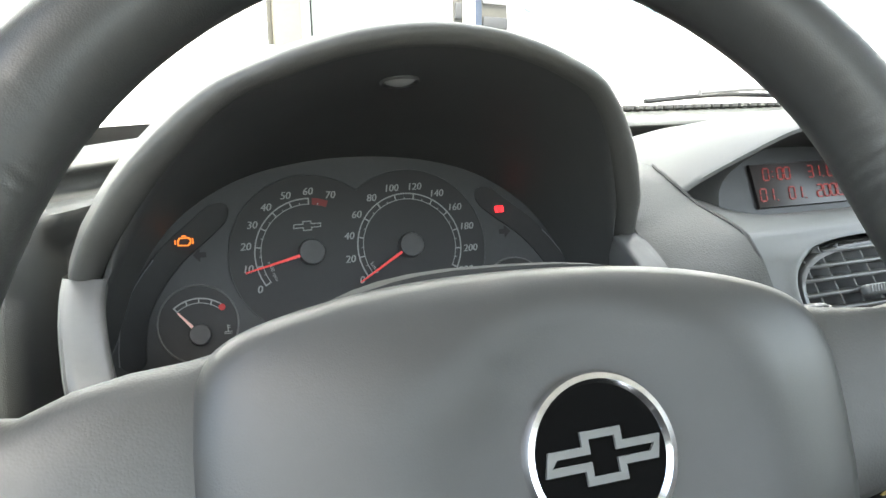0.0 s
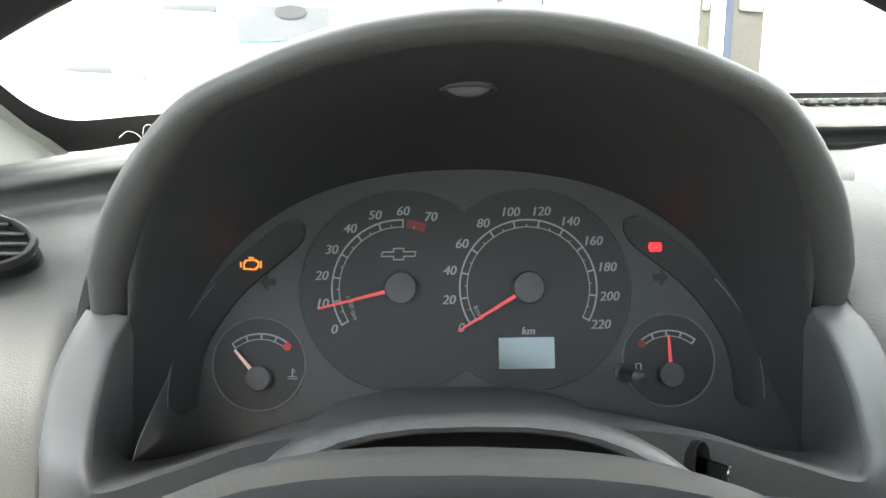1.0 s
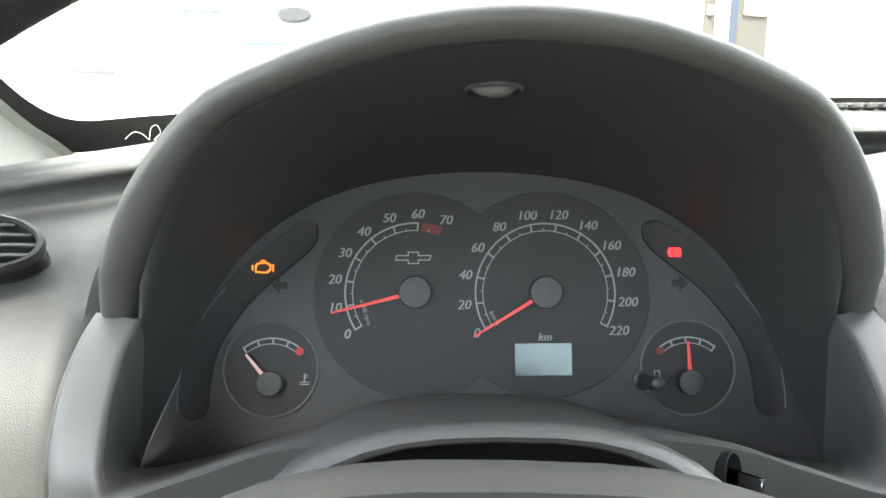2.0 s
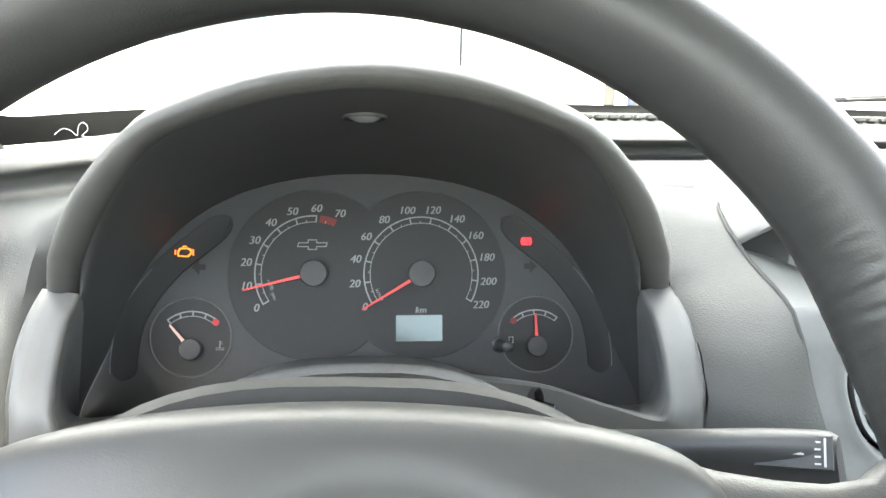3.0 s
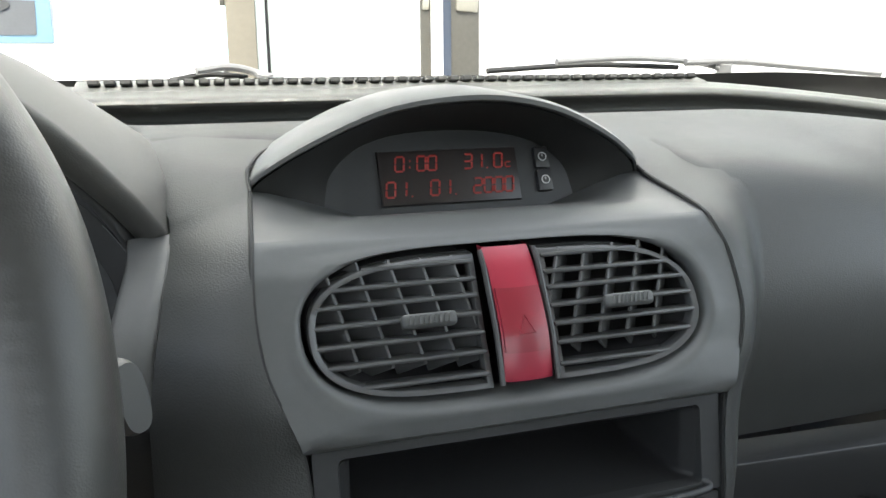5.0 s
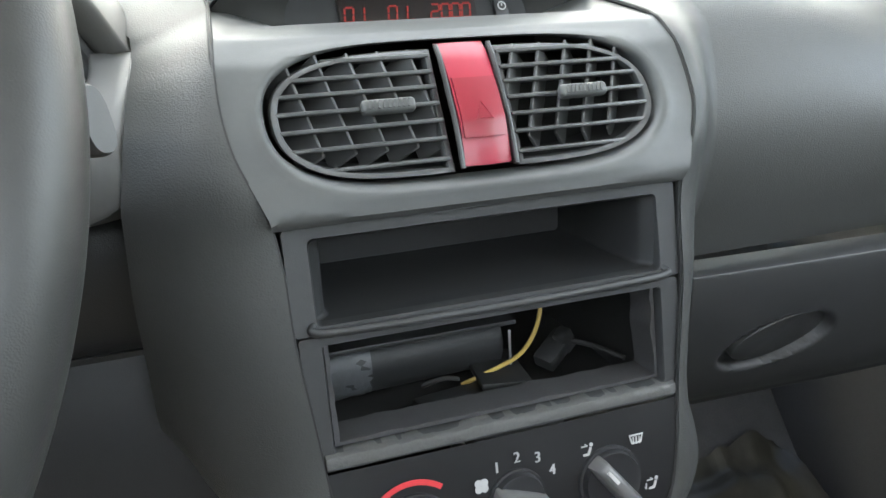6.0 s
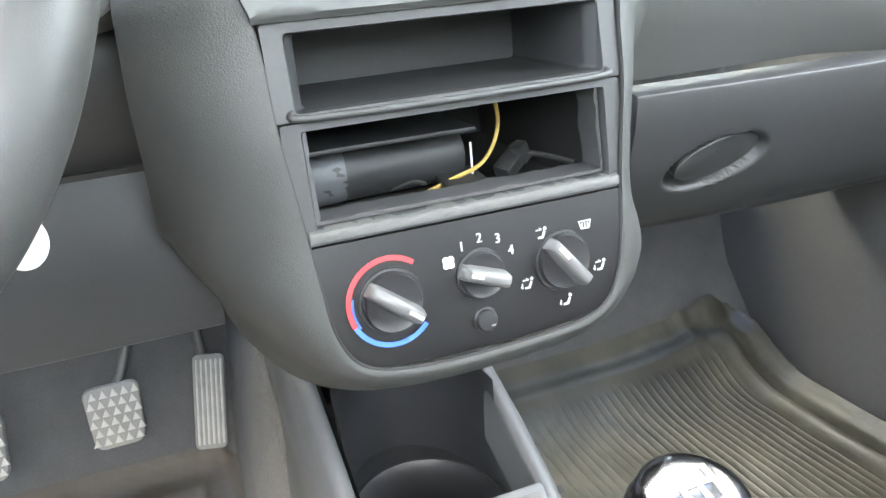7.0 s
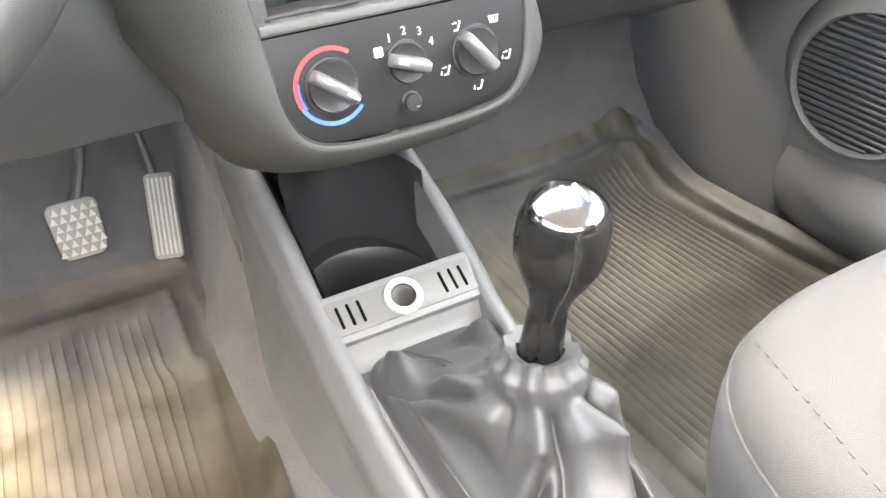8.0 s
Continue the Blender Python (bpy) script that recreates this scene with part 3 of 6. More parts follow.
# ---- instrument cluster ----
CL = frame_at((-0.327, 0.209, 1.055), (0, 0.313, 0.9497), (0, -0.9497, 0.313))
clu = thing("instrument_cluster", (-0.327, 0.16, 1.0), "arched dark instrument cluster with four black dials, lit warning lamps", "instrument cluster")


def sym(pts):
    """Mirror half an outline, given from the left foot up to the middle."""
    return pts + [(-p[0], *p[1:]) for p in reversed(pts[:-1])]


FACE = sym([(-0.181, -0.078), (-0.176, -0.062), (-0.163, -0.033), (-0.149, 0.004), (-0.128, 0.036), (-0.100, 0.058), (-0.070, 0.071), (-0.035, 0.078), (0.0, 0.080)])
RIM = sym([(-0.1810, 0.1565, 1.0760), (-0.1735, 0.140, 1.0930), (-0.1660, 0.126, 1.1070), (-0.1420, 0.0960, 1.1420), (-0.1060, 0.0630, 1.1755), (-0.0760, 0.0500, 1.1900), (-0.0470, 0.0430, 1.1995), (-0.0230, 0.0405, 1.2040), (0.0, 0.0395, 1.2055)])
N_ARCH = 65
face_arch = [CL @ p for p in smooth_line([(u, v, 0) for u, v in FACE], N_ARCH)]
rim_arch = [p + Vector((-0.327, 0, 0)) for p in smooth_line(RIM, N_ARCH)]
mid = Vector((-0.327, 0.12, 1.06))


def inward(p, d):
    c = Vector((mid.x, p.y, 1.05))
    return p + (c - p).normalized() * d * (1 - 0.36 * ease(1.13, 1.195, p.z) * (d > 0))


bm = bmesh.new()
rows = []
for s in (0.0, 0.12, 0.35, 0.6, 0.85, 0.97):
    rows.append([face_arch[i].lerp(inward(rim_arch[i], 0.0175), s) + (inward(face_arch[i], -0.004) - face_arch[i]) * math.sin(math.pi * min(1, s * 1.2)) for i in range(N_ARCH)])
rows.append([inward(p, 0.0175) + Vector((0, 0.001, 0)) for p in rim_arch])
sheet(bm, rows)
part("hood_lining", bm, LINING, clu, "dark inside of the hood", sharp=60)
bm = bmesh.new()
rows = [[inward(p, d) + Vector((0, y_, 0)) for p in rim_arch] for d, y_ in ((0.0180, 0.004), (0.0172, 0.0008), (0.0155, -0.0018), (0.0125, -0.0040), (0.0090, -0.0053), (0.0055, -0.0055), (0.0025, -0.0042), (0.0006, -0.0018), (0.0, 0.0012))]
for k, (dy, dz) in enumerate(((0.02, 0.0005), (0.06, -0.004), (0.12, -0.016), (0.20, -0.04), (0.27, -0.07))):
    rows.append([inward(p, -0.002 - 0.004 * k) + Vector((0, dy, dz * (0.3 + 0.7 * (p.z - 1.07) / 0.13))) for p in rim_arch])
sheet(bm, rows)
part("hood", bm, HOODM, clu, "arched dark grey plastic hood", sharp=60)

# lamp sunk flush in the hood's ceiling
ceil_a, ceil_b = (face_arch[32].lerp(inward(rim_arch[32], 0.0175), q) + (inward(face_arch[32], -0.004) - face_arch[32]) * math.sin(math.pi * min(1, q * 1.2)) for q in (0.60, 0.86))
run = (ceil_b - ceil_a).normalized()
LM = frame_at(ceil_a.lerp(ceil_b, 0.60) + Vector((-0.004, 0, 0)), -run, Vector((1, 0, 0)).cross(run))
bm = bmesh.new()
sheet(bm, [[LM @ Vector((u * k, v * k, w)) for u, v in disc(0.0096, 28, k=0.9)] for k, w in ((1.1, -0.004), (1.1, 0.0012), (1.03, 0.0018), (0.94, 0.0006), (0.92, -0.001))], closed=True)
lamp_rim = part("hood_lamp", bm, LINING, clu, "small lamp under the hood")
bm = bmesh.new()
sheet(bm, [[LM @ Vector((u * k, v * k, w)) for u, v in disc(0.0090, 28, k=0.9)] for k, w in ((1.0, 0.0), (0.8, 0.0016), (0.5, 0.0028), (0.2, 0.0033))], closed=True, cap1=True)
part("lamp_lens", bm, LENSM, lamp_rim, "small shiny lens")

# lower bezel: a dished surround with a rounded lip and a broad front flange
LIP = sym([(-0.1625, 0.150, 1.0755), (-0.1635, 0.128, 1.0650), (-0.1615, 0.106, 1.0540), (-0.1588, 0.089, 1.0420), (-0.1558, 0.079, 1.0320), (-0.1485, 0.0765, 1.0262), (-0.117, 0.0765, 1.0360), (-0.080, 0.0765, 1.0472), (0.0, 0.0765, 1.0535)])
EDGE = sym([(-0.1820, 0.156, 1.0755), (-0.1818, 0.135, 1.0690), (-0.1808, 0.113, 1.0590), (-0.1790, 0.096, 1.0470), (-0.1765, 0.082, 1.0310), (-0.1710, 0.0765, 1.0000), (-0.120, 0.077, 0.988), (-0.080, 0.079, 0.995), (0.0, 0.08, 1.0)])
face_low = sym([(-0.181, -0.0765, 0), (-0.183, -0.077, 0), (-0.184, -0.0785, 0), (-0.182, -0.0795, 0), (-0.165, -0.076, 0), (-0.13, -0.068, 0), (-0.095, -0.058, 0), (-0.05, -0.05, 0), (0.0, -0.048, 0)])
nl = 97
lo = [p + Vector((-0.327, 0, 0)) for p in smooth_line(LIP, nl)]
ed = [p + Vector((-0.327, 0, 0)) for p in smooth_line(EDGE, nl)]
fl = [CL @ p for p in smooth_line(face_low, nl)]
core = Vector((-0.327, 0.12, 1.06))
bm = bmesh.new()
rows = []
for s in (0.0, 0.3, 0.6, 0.85, 0.97):
    rows.append([fl[i].lerp(lo[i] + (core - lo[i]).normalized() * 0.0035 + Vector((0, 0.003, 0)), s) for i in range(nl)])
rows.append([lo[i] + (core - lo[i]).normalized() * 0.0022 + Vector((0, -0.0005, 0)) for i in range(nl)])
sheet(bm, rows)
part("bezel_well", bm, WELLM, clu, "dark dished wall round the dials", sharp=60)
bm = bmesh.new()
rows = [[lo[i] + (core - lo[i]).normalized() * 0.0026 + Vector((0, 0.001, 0)) for i in range(nl)], [lo[i] + (core - lo[i]).normalized() * 0.0014 + Vector((0, -0.0016, 0)) for i in range(nl)], [lo[i] + Vector((0, -0.0022, 0)) for i in range(nl)]]
for s, d in ((0.15, 0.0012), (0.4, 0.0), (0.7, 0.0), (0.93, 0.0), (1.0, -0.002)):
    rows.append([lo[i].lerp(ed[i], s) + Vector((0, -d, 0)) for i in range(nl)])
for o_, y_, z_ in ((0.0012, 0.0012, 0.0), (0.0024, 0.0042, 0.0), (0.0030, 0.010, -0.0005), (0.0032, 0.022, -0.002), (0.0032, 0.040, -0.004)):
    rows.append([ed[i] + Vector((-o_ if i < nl / 2 else 0.45 * y_, y_, z_)) for i in range(nl)])
sheet(bm, rows)
part("bezel", bm, TRIMB, clu, "satin grey lower bezel with a rounded lip", sharp=60)

# dial plate
bm = bmesh.new()
top = smooth_line([(u * 1.025, v * 1.025 if v > 0 else v, 0) for u, v in FACE], 61)
bot = smooth_line([(u, -0.082 + 0.02 * (1 - (u / 0.181) ** 2), 0) for u in np.linspace(-0.1855, 0.1855, 13)], 61)
sheet(bm, [[CL @ (Vector(b).lerp(t, s) + Vector((0, 0, -0.0005))) for t, b in zip(top, bot)] for s in np.linspace(0, 1, 9)])
part("dial_plate", bm, DIALBACK, clu, "charcoal dial plate")


def sunk_dial(name, u, v, r, depth=0.004, label=""):
    """A dial disc in a shallow rounded well, with a raised rim."""
    b_ = bmesh.new()
    sheet(b_, [[CL @ Vector((u + a * k, v + c * k, w)) for a, c in disc(r, 72)] for k, w in ((1.0, -0.0002), (0.995, 0.0004), (0.97, 0.0004), (0.5, 0.0004))], closed=True, cap1=True)
    ob = part(name, b_, DIAL, clu, label)
    b_ = bmesh.new()
    tube(b_, [CL @ Vector((u + a, v + c, 0.0004)) for a, c in disc(r, 72)], 0.0006, 8, closed=True)
    part("dial_rim", b_, WELLM, ob)
    return ob


def eight_dial():
    """The two large dials share one figure-of-eight disc."""
    r, d, v = 0.0555, 0.0352, 0.0132
    a0 = math.degrees(math.acos(d / r))
    o = []
    for i in range(60):
        a = radians(a0 + (360 - 2 * a0) * i / 59)
        o.append((-d + r * math.cos(a), v + r * math.sin(a)))
    for i in range(60):
        a = radians(180 + a0 + (360 - 2 * a0) * i / 59)
        o.append((d + r * math.cos(a), v + r * math.sin(a)))
    b_ = bmesh.new()
    def ring(k, w):
        return [CL @ Vector((u_ * k, v + (v_ - v) * k, w)) for u_, v_ in o]
    sheet(b_, [ring(1.002, -0.0002), ring(0.998, 0.0004), ring(0.97, 0.0004)], closed=True, cap1=True)
    ob = part("twin_dial", b_, DIAL, clu, "joined black rev counter and speedometer disc")
    b_ = bmesh.new()
    tube(b_, [p for p in ring(1.0, 0.0003)], 0.0005, 6, closed=True)
    part("dial_rim", b_, DIALBACK, ob)
    return ob


main = eight_dial()
tdial = sunk_dial("temperature_dial", -0.1130, -0.0262, 0.0252)
fdial = sunk_dial("fuel_dial", 0.1105, -0.0268, 0.0252)
LIFT = 0.0009


def scale_marks(parent, u, v, r0, r1, a0, a1, big, mid_each, gap=None):
    b_ = bmesh.new()
    end = a1 if gap is None else gap
    band(b_, r1 - 0.0009, r1, a0, end, CL, LIFT, 60, u, v)
    band(b_, r0, r0 + 0.0005, a0, end, CL, LIFT, 60, u, v)
    part("scale_arc", b_, DIALW, parent)
    for k in range(big + 1):
        b_ = bmesh.new()
        a = radians(a0 + (a1 - a0) * k / big)
        if gap is not None and (a0 + (a1 - a0) * k / big) < gap - 0.1:
            continue
        bar(b_, CL, u + r0 * math.cos(a), v + r0 * math.sin(a), u + r1 * math.cos(a), v + r1 * math.sin(a), 0.0009, LIFT + 0.0002)
        if mid_each and k < big:
            a = radians(a0 + (a1 - a0) * (k + 0.5) / big)
            bar(b_, CL, u + r0 * math.cos(a), v + r0 * math.sin(a), u + (r0 + 0.0016) * math.cos(a), v + (r0 + 0.0016) * math.sin(a), 0.0005, LIFT + 0.0002)
        part("scale_tick", b_, DIALW, parent)


def numbers(parent, u, v, r, a0, a1, labels):
    for k, s in enumerate(labels):
        a = radians(a0 + (a1 - a0) * k / (len(labels) - 1))
        b_ = bmesh.new()
        write(b_, s, CL, u + (r + 0.0012 * (len(s) - 1)) * math.cos(a), v + r * math.sin(a), 0.0072, LIFT, slant=0.2, bold=0.00018)
        part("number", b_, DIALW, parent)


def needle(parent, u, v, a, r0, r1, hub, m=None):
    A = radians(a)
    b_ = bmesh.new()
    c, s = math.cos(A), math.sin(A)
    w0, w1 = 0.0010, 0.0005
    o = [(u + r0 * c - w0 * s, v + r0 * s + w0 * c), (u + r1 * c - w1 * s, v + r1 * s + w1 * c), (u + r1 * c + w1 * s, v + r1 * s - w1 * c), (u + r0 * c + w0 * s, v + r0 * s - w0 * c)]
    prism(b_, o, CL @ Matrix.Translation((0, 0, 0.0052)), 0.0012)
    part("needle", b_, m or NEEDLE, parent, "red pointer")
    b_ = bmesh.new()
    sheet(b_, [[CL @ Vector((u + a_ * k, v + c_ * k, w)) for a_, c_ in disc(hub, 32)] for k, w in ((1, 0.0006), (1, 0.005), (0.93, 0.0062), (0.5, 0.0066))], closed=True, cap1=True)
    part("needle_hub", b_, HUBCAP, parent, "round grey needle hub")


TU, TV, SU, SVV = -0.0357, 0.0142, 0.0345, 0.0136
scale_marks(main, TU, TV, 0.0335, 0.0382, 211.5, 67, 7, True, gap=87.6)
b_ = bmesh.new()
band(b_, 0.0335, 0.0382, 84, 67, CL, LIFT, 10, TU, TV)
part("red_zone", b_, DIMRED, main, "dim red rev limit band")
numbers(main, TU, TV, 0.0425, 211.5, 67, ["0", "10", "20", "30", "40", "50", "60", "70"])
scale_marks(main, SU, SVV, 0.0335, 0.0382, 210.3, -29, 11, True)
numbers(main, SU, SVV, 0.0428, 210.3, -29, [str(20 * k) for k in range(12)])
needle(main, TU, TV, 193.5, 0.0082, 0.0462, 0.0088)
needle(main, SU, SVV, 210.8, 0.0082, 0.0455, 0.0088)
b_ = bmesh.new()
write(b_, "km", CL, SU - 0.0003, SVV - 0.0238, 0.0060, LIFT, slant=0.2, bold=0.0002)
part("unit_text", b_, DIALW, main)
b_ = bmesh.new()
write(b_, "km/h", CL, SU - 0.0275, SVV - 0.0135, 0.0042, LIFT, slant=0.1, turn=-62)
part("unit_text", b_, DIALW, main)
b_ = bmesh.new()
write(b_, "x100 rpm", CL, TU - 0.0268, TV - 0.0105, 0.0036, LIFT, slant=0.1, turn=-72)
part("unit_text", b_, DIALW, main)


def cross_badge(half_w, half_h, k=0.32, slant=0.25):
    """A plain slanted cross shape."""
    a, b = half_w, half_h
    o = [(-a, -b * 0.45), (-a * k, -b * 0.45), (-a * k, -b), (a * k, -b), (a * k, -b * 0.45), (a, -b * 0.45), (a, b * 0.45), (a * k, b * 0.45), (a * k, b), (-a * k, b), (-a * k, b * 0.45), (-a, b * 0.45)]
    return [(u + slant * v * (1 if abs(u) > a * 0.9 else 0.0), v) for u, v in o]


def outline_strip(bm, o, m, w, lift, thick=0.0004):
    cx = sum(p[0] for p in o) / len(o)
    inner = [(u - math.copysign(w, u), v - math.copysign(w, v)) for u, v in o]
    n = len(o)
    rows = [[m @ Vector((*p, lift - thick)) for p in o], [m @ Vector((*p, lift)) for p in o], [m @ Vector((*p, lift)) for p in inner], [m @ Vector((*p, lift - thick)) for p in inner]]
    sheet(bm, rows, closed=True)


b_ = bmesh.new()
outline_strip(b_, cross_badge(0.0095, 0.0034), CL @ Matrix.Translation((TU - 0.001, TV + 0.0188, 0)), 0.0006, LIFT)
part("badge", b_, DIALW, main, "thin white cross outline")

# small gauges
for par, u, v, ang in ((tdial, -0.1125, -0.0335, (129, 47)), (fdial, 0.1105, -0.0345, (133, 52))):
    scale_marks(par, u, v, 0.0205, 0.0242, ang[0], ang[1], 4, False)
    b_ = bmesh.new()
    a = radians(ang[1] + 1 if par is tdial else ang[0] - 1)
    prism(b_, disc(0.0022, 16, u + 0.0224 * math.cos(a), v + 0.0224 * math.sin(a)), CL @ Matrix.Translation((0, 0, LIFT + 0.0008)), 0.0004)
    part("limit_mark", b_, REDP if par is tdial else DIMRED, par)
needle(tdial, -0.1125, -0.0335, 130, 0.0062, 0.0200, 0.0068, NEEDLE2)
needle(fdial, 0.1105, -0.0345, 92, 0.0062, 0.0215, 0.0068)
b_ = bmesh.new()
for k in range(2):
    bar(b_, CL, -0.0985, -0.0338 - 0.0016 * k, -0.0915, -0.0338 - 0.0016 * k, 0.0006, LIFT)
bar(b_, CL, -0.095, -0.0335, -0.095, -0.0275, 0.0009, LIFT)
for k in range(2):
    bar(b_, CL, -0.095, -0.0285 - 0.0017 * k, -0.0928, -0.0285 - 0.0017 * k, 0.0006, LIFT)
bmesh.ops.transform(b_, matrix=shrink(b_, 0.72), verts=b_.verts)
part("thermometer_symbol", b_, DIALW, tdial)
b_ = bmesh.new()
outline_strip(b_, [(-0.0016, -0.0022), (0.0016, -0.0022), (0.0016, 0.0022), (-0.0016, 0.0022)], CL @ Matrix.Translation((0.0938, -0.0305, 0)), 0.0005, LIFT)
part("pump_symbol", b_, DIALW, fdial)

# odometer window
b_ = bmesh.new()
prism(b_, [(0.0168, -0.0312), (0.0487, -0.0312), (0.0487, -0.0130), (0.0168, -0.0130)], CL @ Matrix.Translation((0, 0, 0.0010)), 0.0008)
od = part("odometer_surround", b_, DIAL, clu)
b_ = bmesh.new()
prism(b_, [(0.0175, -0.0305), (0.048, -0.0305), (0.048, -0.0135), (0.0175, -0.0135)], CL @ Matrix.Translation((0, 0, 0.0016)), 0.0005)
part("odometer_window", b_, LCD, od, "blank pale grey odometer display")

# reset knob
b_ = bmesh.new()
sheet(b_, [[CL @ Vector((0.0858 + a * k, -0.0335 + c * k, w)) for a, c in disc(0.0036, 20)] for k, w in ((1.5, 0.0), (1.5, 0.002), (1.0, 0.0025), (0.9, 0.022), (1.0, 0.026), (0.95, 0.032), (0.5, 0.033))], closed=True, cap1=True)
part("reset_knob", b_, KNOBD, clu, "small black reset peg")

# warning lamp wells and lamps
for s in (-1, 1):
    c = smooth_line([(s * 0.0890, 0.0510, 0), (s * 0.1060, 0.0365, 0), (s * 0.1255, 0.0203, 0), (s * 0.1405, 0.0017, 0), (s * 0.1500, -0.0166, 0), (s * 0.1537, -0.038, 0), (s * 0.1540, -0.0530, 0)], 60)
    b_ = bmesh.new()
    rows = []
    for i, p in enumerate(c):
        d = (c[min(i + 1, 59)] - c[max(i - 1, 0)]).normalized()
        nrm = Vector((-d.y, d.x, 0))
        w = 0.0080 * math.sqrt(max(0.01, 1 - max(0, 1 - i / 6) ** 2)) * math.sqrt(max(0.01, 1 - max(0, 1 - (59 - i) / 6) ** 2))
        rows.append([CL @ (p + nrm * q * w + Vector((0, 0, h))) for q, h in ((-1.06, -0.0003), (-1.0, 0.0005), (-0.9, 0.0004), (0, 0.0003), (0.9, 0.0004), (1.0, 0.0007), (1.06, -0.0003))])
    sheet(b_, rows)
    well = part("lamp_well", b_, DIAL, clu, "curved dark warning lamp strip")
    b_ = bmesh.new()
    tube(b_, [CL @ (p + Vector((s * 0.0081, 0.0016, 0.0006))) for p in c[22:58]], 0.00035, 6)
    part("well_edge", b_, TRIMGREY, well, "thin pale edge of the lamp strip")
EN = CL @ Matrix.Translation((-0.1178, 0.028, 0))
b_ = bmesh.new()
outline_strip(b_, [(-0.0040, -0.0026), (0.0028, -0.0030), (0.0046, -0.0012), (0.0046, 0.0018), (0.0026, 0.0030), (-0.0030, 0.0028), (-0.0042, 0.0010)], EN, 0.0008, 0.0016)
bar(b_, EN, -0.0055, -0.0014, -0.0055, 0.0016, 0.0008, 0.0016)
bar(b_, EN, 0.0056, -0.002, 0.0056, 0.002, 0.0008, 0.0016)
bar(b_, EN, -0.0012, 0.0038, 0.0016, 0.0038, 0.0008, 0.0016)
part("engine_lamp", b_, AMBER, clu, "lit amber engine warning lamp")
BK = CL @ Matrix.Translation((0.1052, 0.0352, 0))
b_ = bmesh.new()
prism(b_, [(-0.0031, -0.0024), (0.0031, -0.0024), (0.0037, 0), (0.0031, 0.0024), (-0.0031, 0.0024), (-0.0037, 0)], BK @ Matrix.Translation((0, 0, 0.0016)), 0.0006)
part("brake_lamp", b_, REDLAMP, clu, "lit red brake warning lamp")
b_ = bmesh.new()
band(b_, 0.0014, 0.0019, 0, 360, BK, 0.0021, 20)
part("brake_symbol", b_, DIMRED, clu)
for s, u, v in ((-1, -0.1085, 0.0185), (1, 0.1075, 0.0185)):
    b_ = bmesh.new()
    prism(b_, [(u - s * 0.004, v - 0.0018), (u, v - 0.0018), (u, v - 0.0048), (u + s * 0.0045, v), (u, v + 0.0048), (u, v + 0.0018), (u - s * 0.004, v + 0.0018)], CL @ Matrix.Translation((0, 0, 0.0006)), 0.0005)
    part("turn_arrow", b_, INNER, clu, "unlit turn signal arrow")

def rect_ring2(x0, x1, y0, y1):
    return [(x0, y0), (x1, y0), (x1, y1), (x0, y1)]


# ---- steering column ----
col = thing("steering_column", (-0.34, 0.05, 1.0), "grey plastic steering column shroud with a wiper stalk", "steering column")
bm = bmesh.new()
rows = []
for y, hw, zt, zb in ((0.19, 0.096, 1.020, 0.90), (0.114, 0.096, 1.0475, 0.91), (0.07, 0.094, 1.063, 0.92), (0.04, 0.092, 1.0745, 0.93), (0.027, 0.091, 1.0800, 0.932), (0.0215, 0.0895, 1.0822, 0.934), (0.0175, 0.087, 1.0824, 0.937), (0.0150, 0.084, 1.0806, 0.941), (0.0160, 0.080, 1.0785, 0.945)):
    ring = []
    for k in range(48):
        a = 2 * math.pi * k / 48
        c, s = math.cos(a), math.sin(a)
        e = 2.6
        ring.append((-0.334 + hw * math.copysign(abs(c) ** (2 / e), c), y - 0.022 * abs(c) ** 3 * (y < 0.1), (zt + zb) / 2 + (zt - zb) / 2 * math.copysign(abs(s) ** (2 / e), s)))
    rows.append(ring)
sheet(bm, rows, closed=True)
part("shroud", bm, SHROUDM, col, "grey upper and lower column cover", sharp=50)
bm = bmesh.new()
last = rows[-1]
sheet(bm, [last, [(x, y + 0.003, z - 0.002) for x, y, z in last], [(x, y + 0.05, z - 0.02) for x, y, z in last]], closed=True, cap1=True)
part("shroud_opening", bm, RUBDARK, col, "black opening at the wheel end")
bm = bmesh.new()
rows = []
arm = smooth_line([(-0.250, 0.062, 1.020), (-0.2318, 0.046, 1.0275), (-0.200, 0.017, 1.040), (-0.172, -0.006, 1.0490), (-0.153, -0.0205, 1.0530), (-0.1445, -0.0265, 1.0540)], 18)
axis = (arm[-1] - arm[0]).normalized()
across = axis.cross(Vector((0, 0, 1))).normalized()
rise = across.cross(axis)
for i, p in enumerate(arm):
    s_ = i / 17
    tip = 1.0 if i < 16 else (0.99, 0.90)[i - 16]
    hh, hw = (0.0085 + 0.0055 * ease(0.25, 0.9, s_)) * tip, (0.0085 - 0.0015 * ease(0.4, 0.9, s_)) * tip
    rows.append([p + across * hw * math.copysign(abs(math.cos(q)) ** 0.75, math.cos(q)) + rise * hh * math.copysign(abs(math.sin(q)) ** 0.75, math.sin(q)) for q in [2 * math.pi * j / 24 for j in range(24)]])
sheet(bm, rows, closed=True, cap0=True, cap1=True)
stalk = part("wiper_stalk", bm, STALKM, col, "thick grey wiper stalk with a flared end", sharp=50)
face_n = (across + 0.55 * rise).normalized()
ST = Matrix.Translation(arm[14] + rise * 0.0075 + across * 0.0062) @ Matrix((axis, face_n.cross(axis), face_n)).transposed().to_4x4()
bm = bmesh.new()
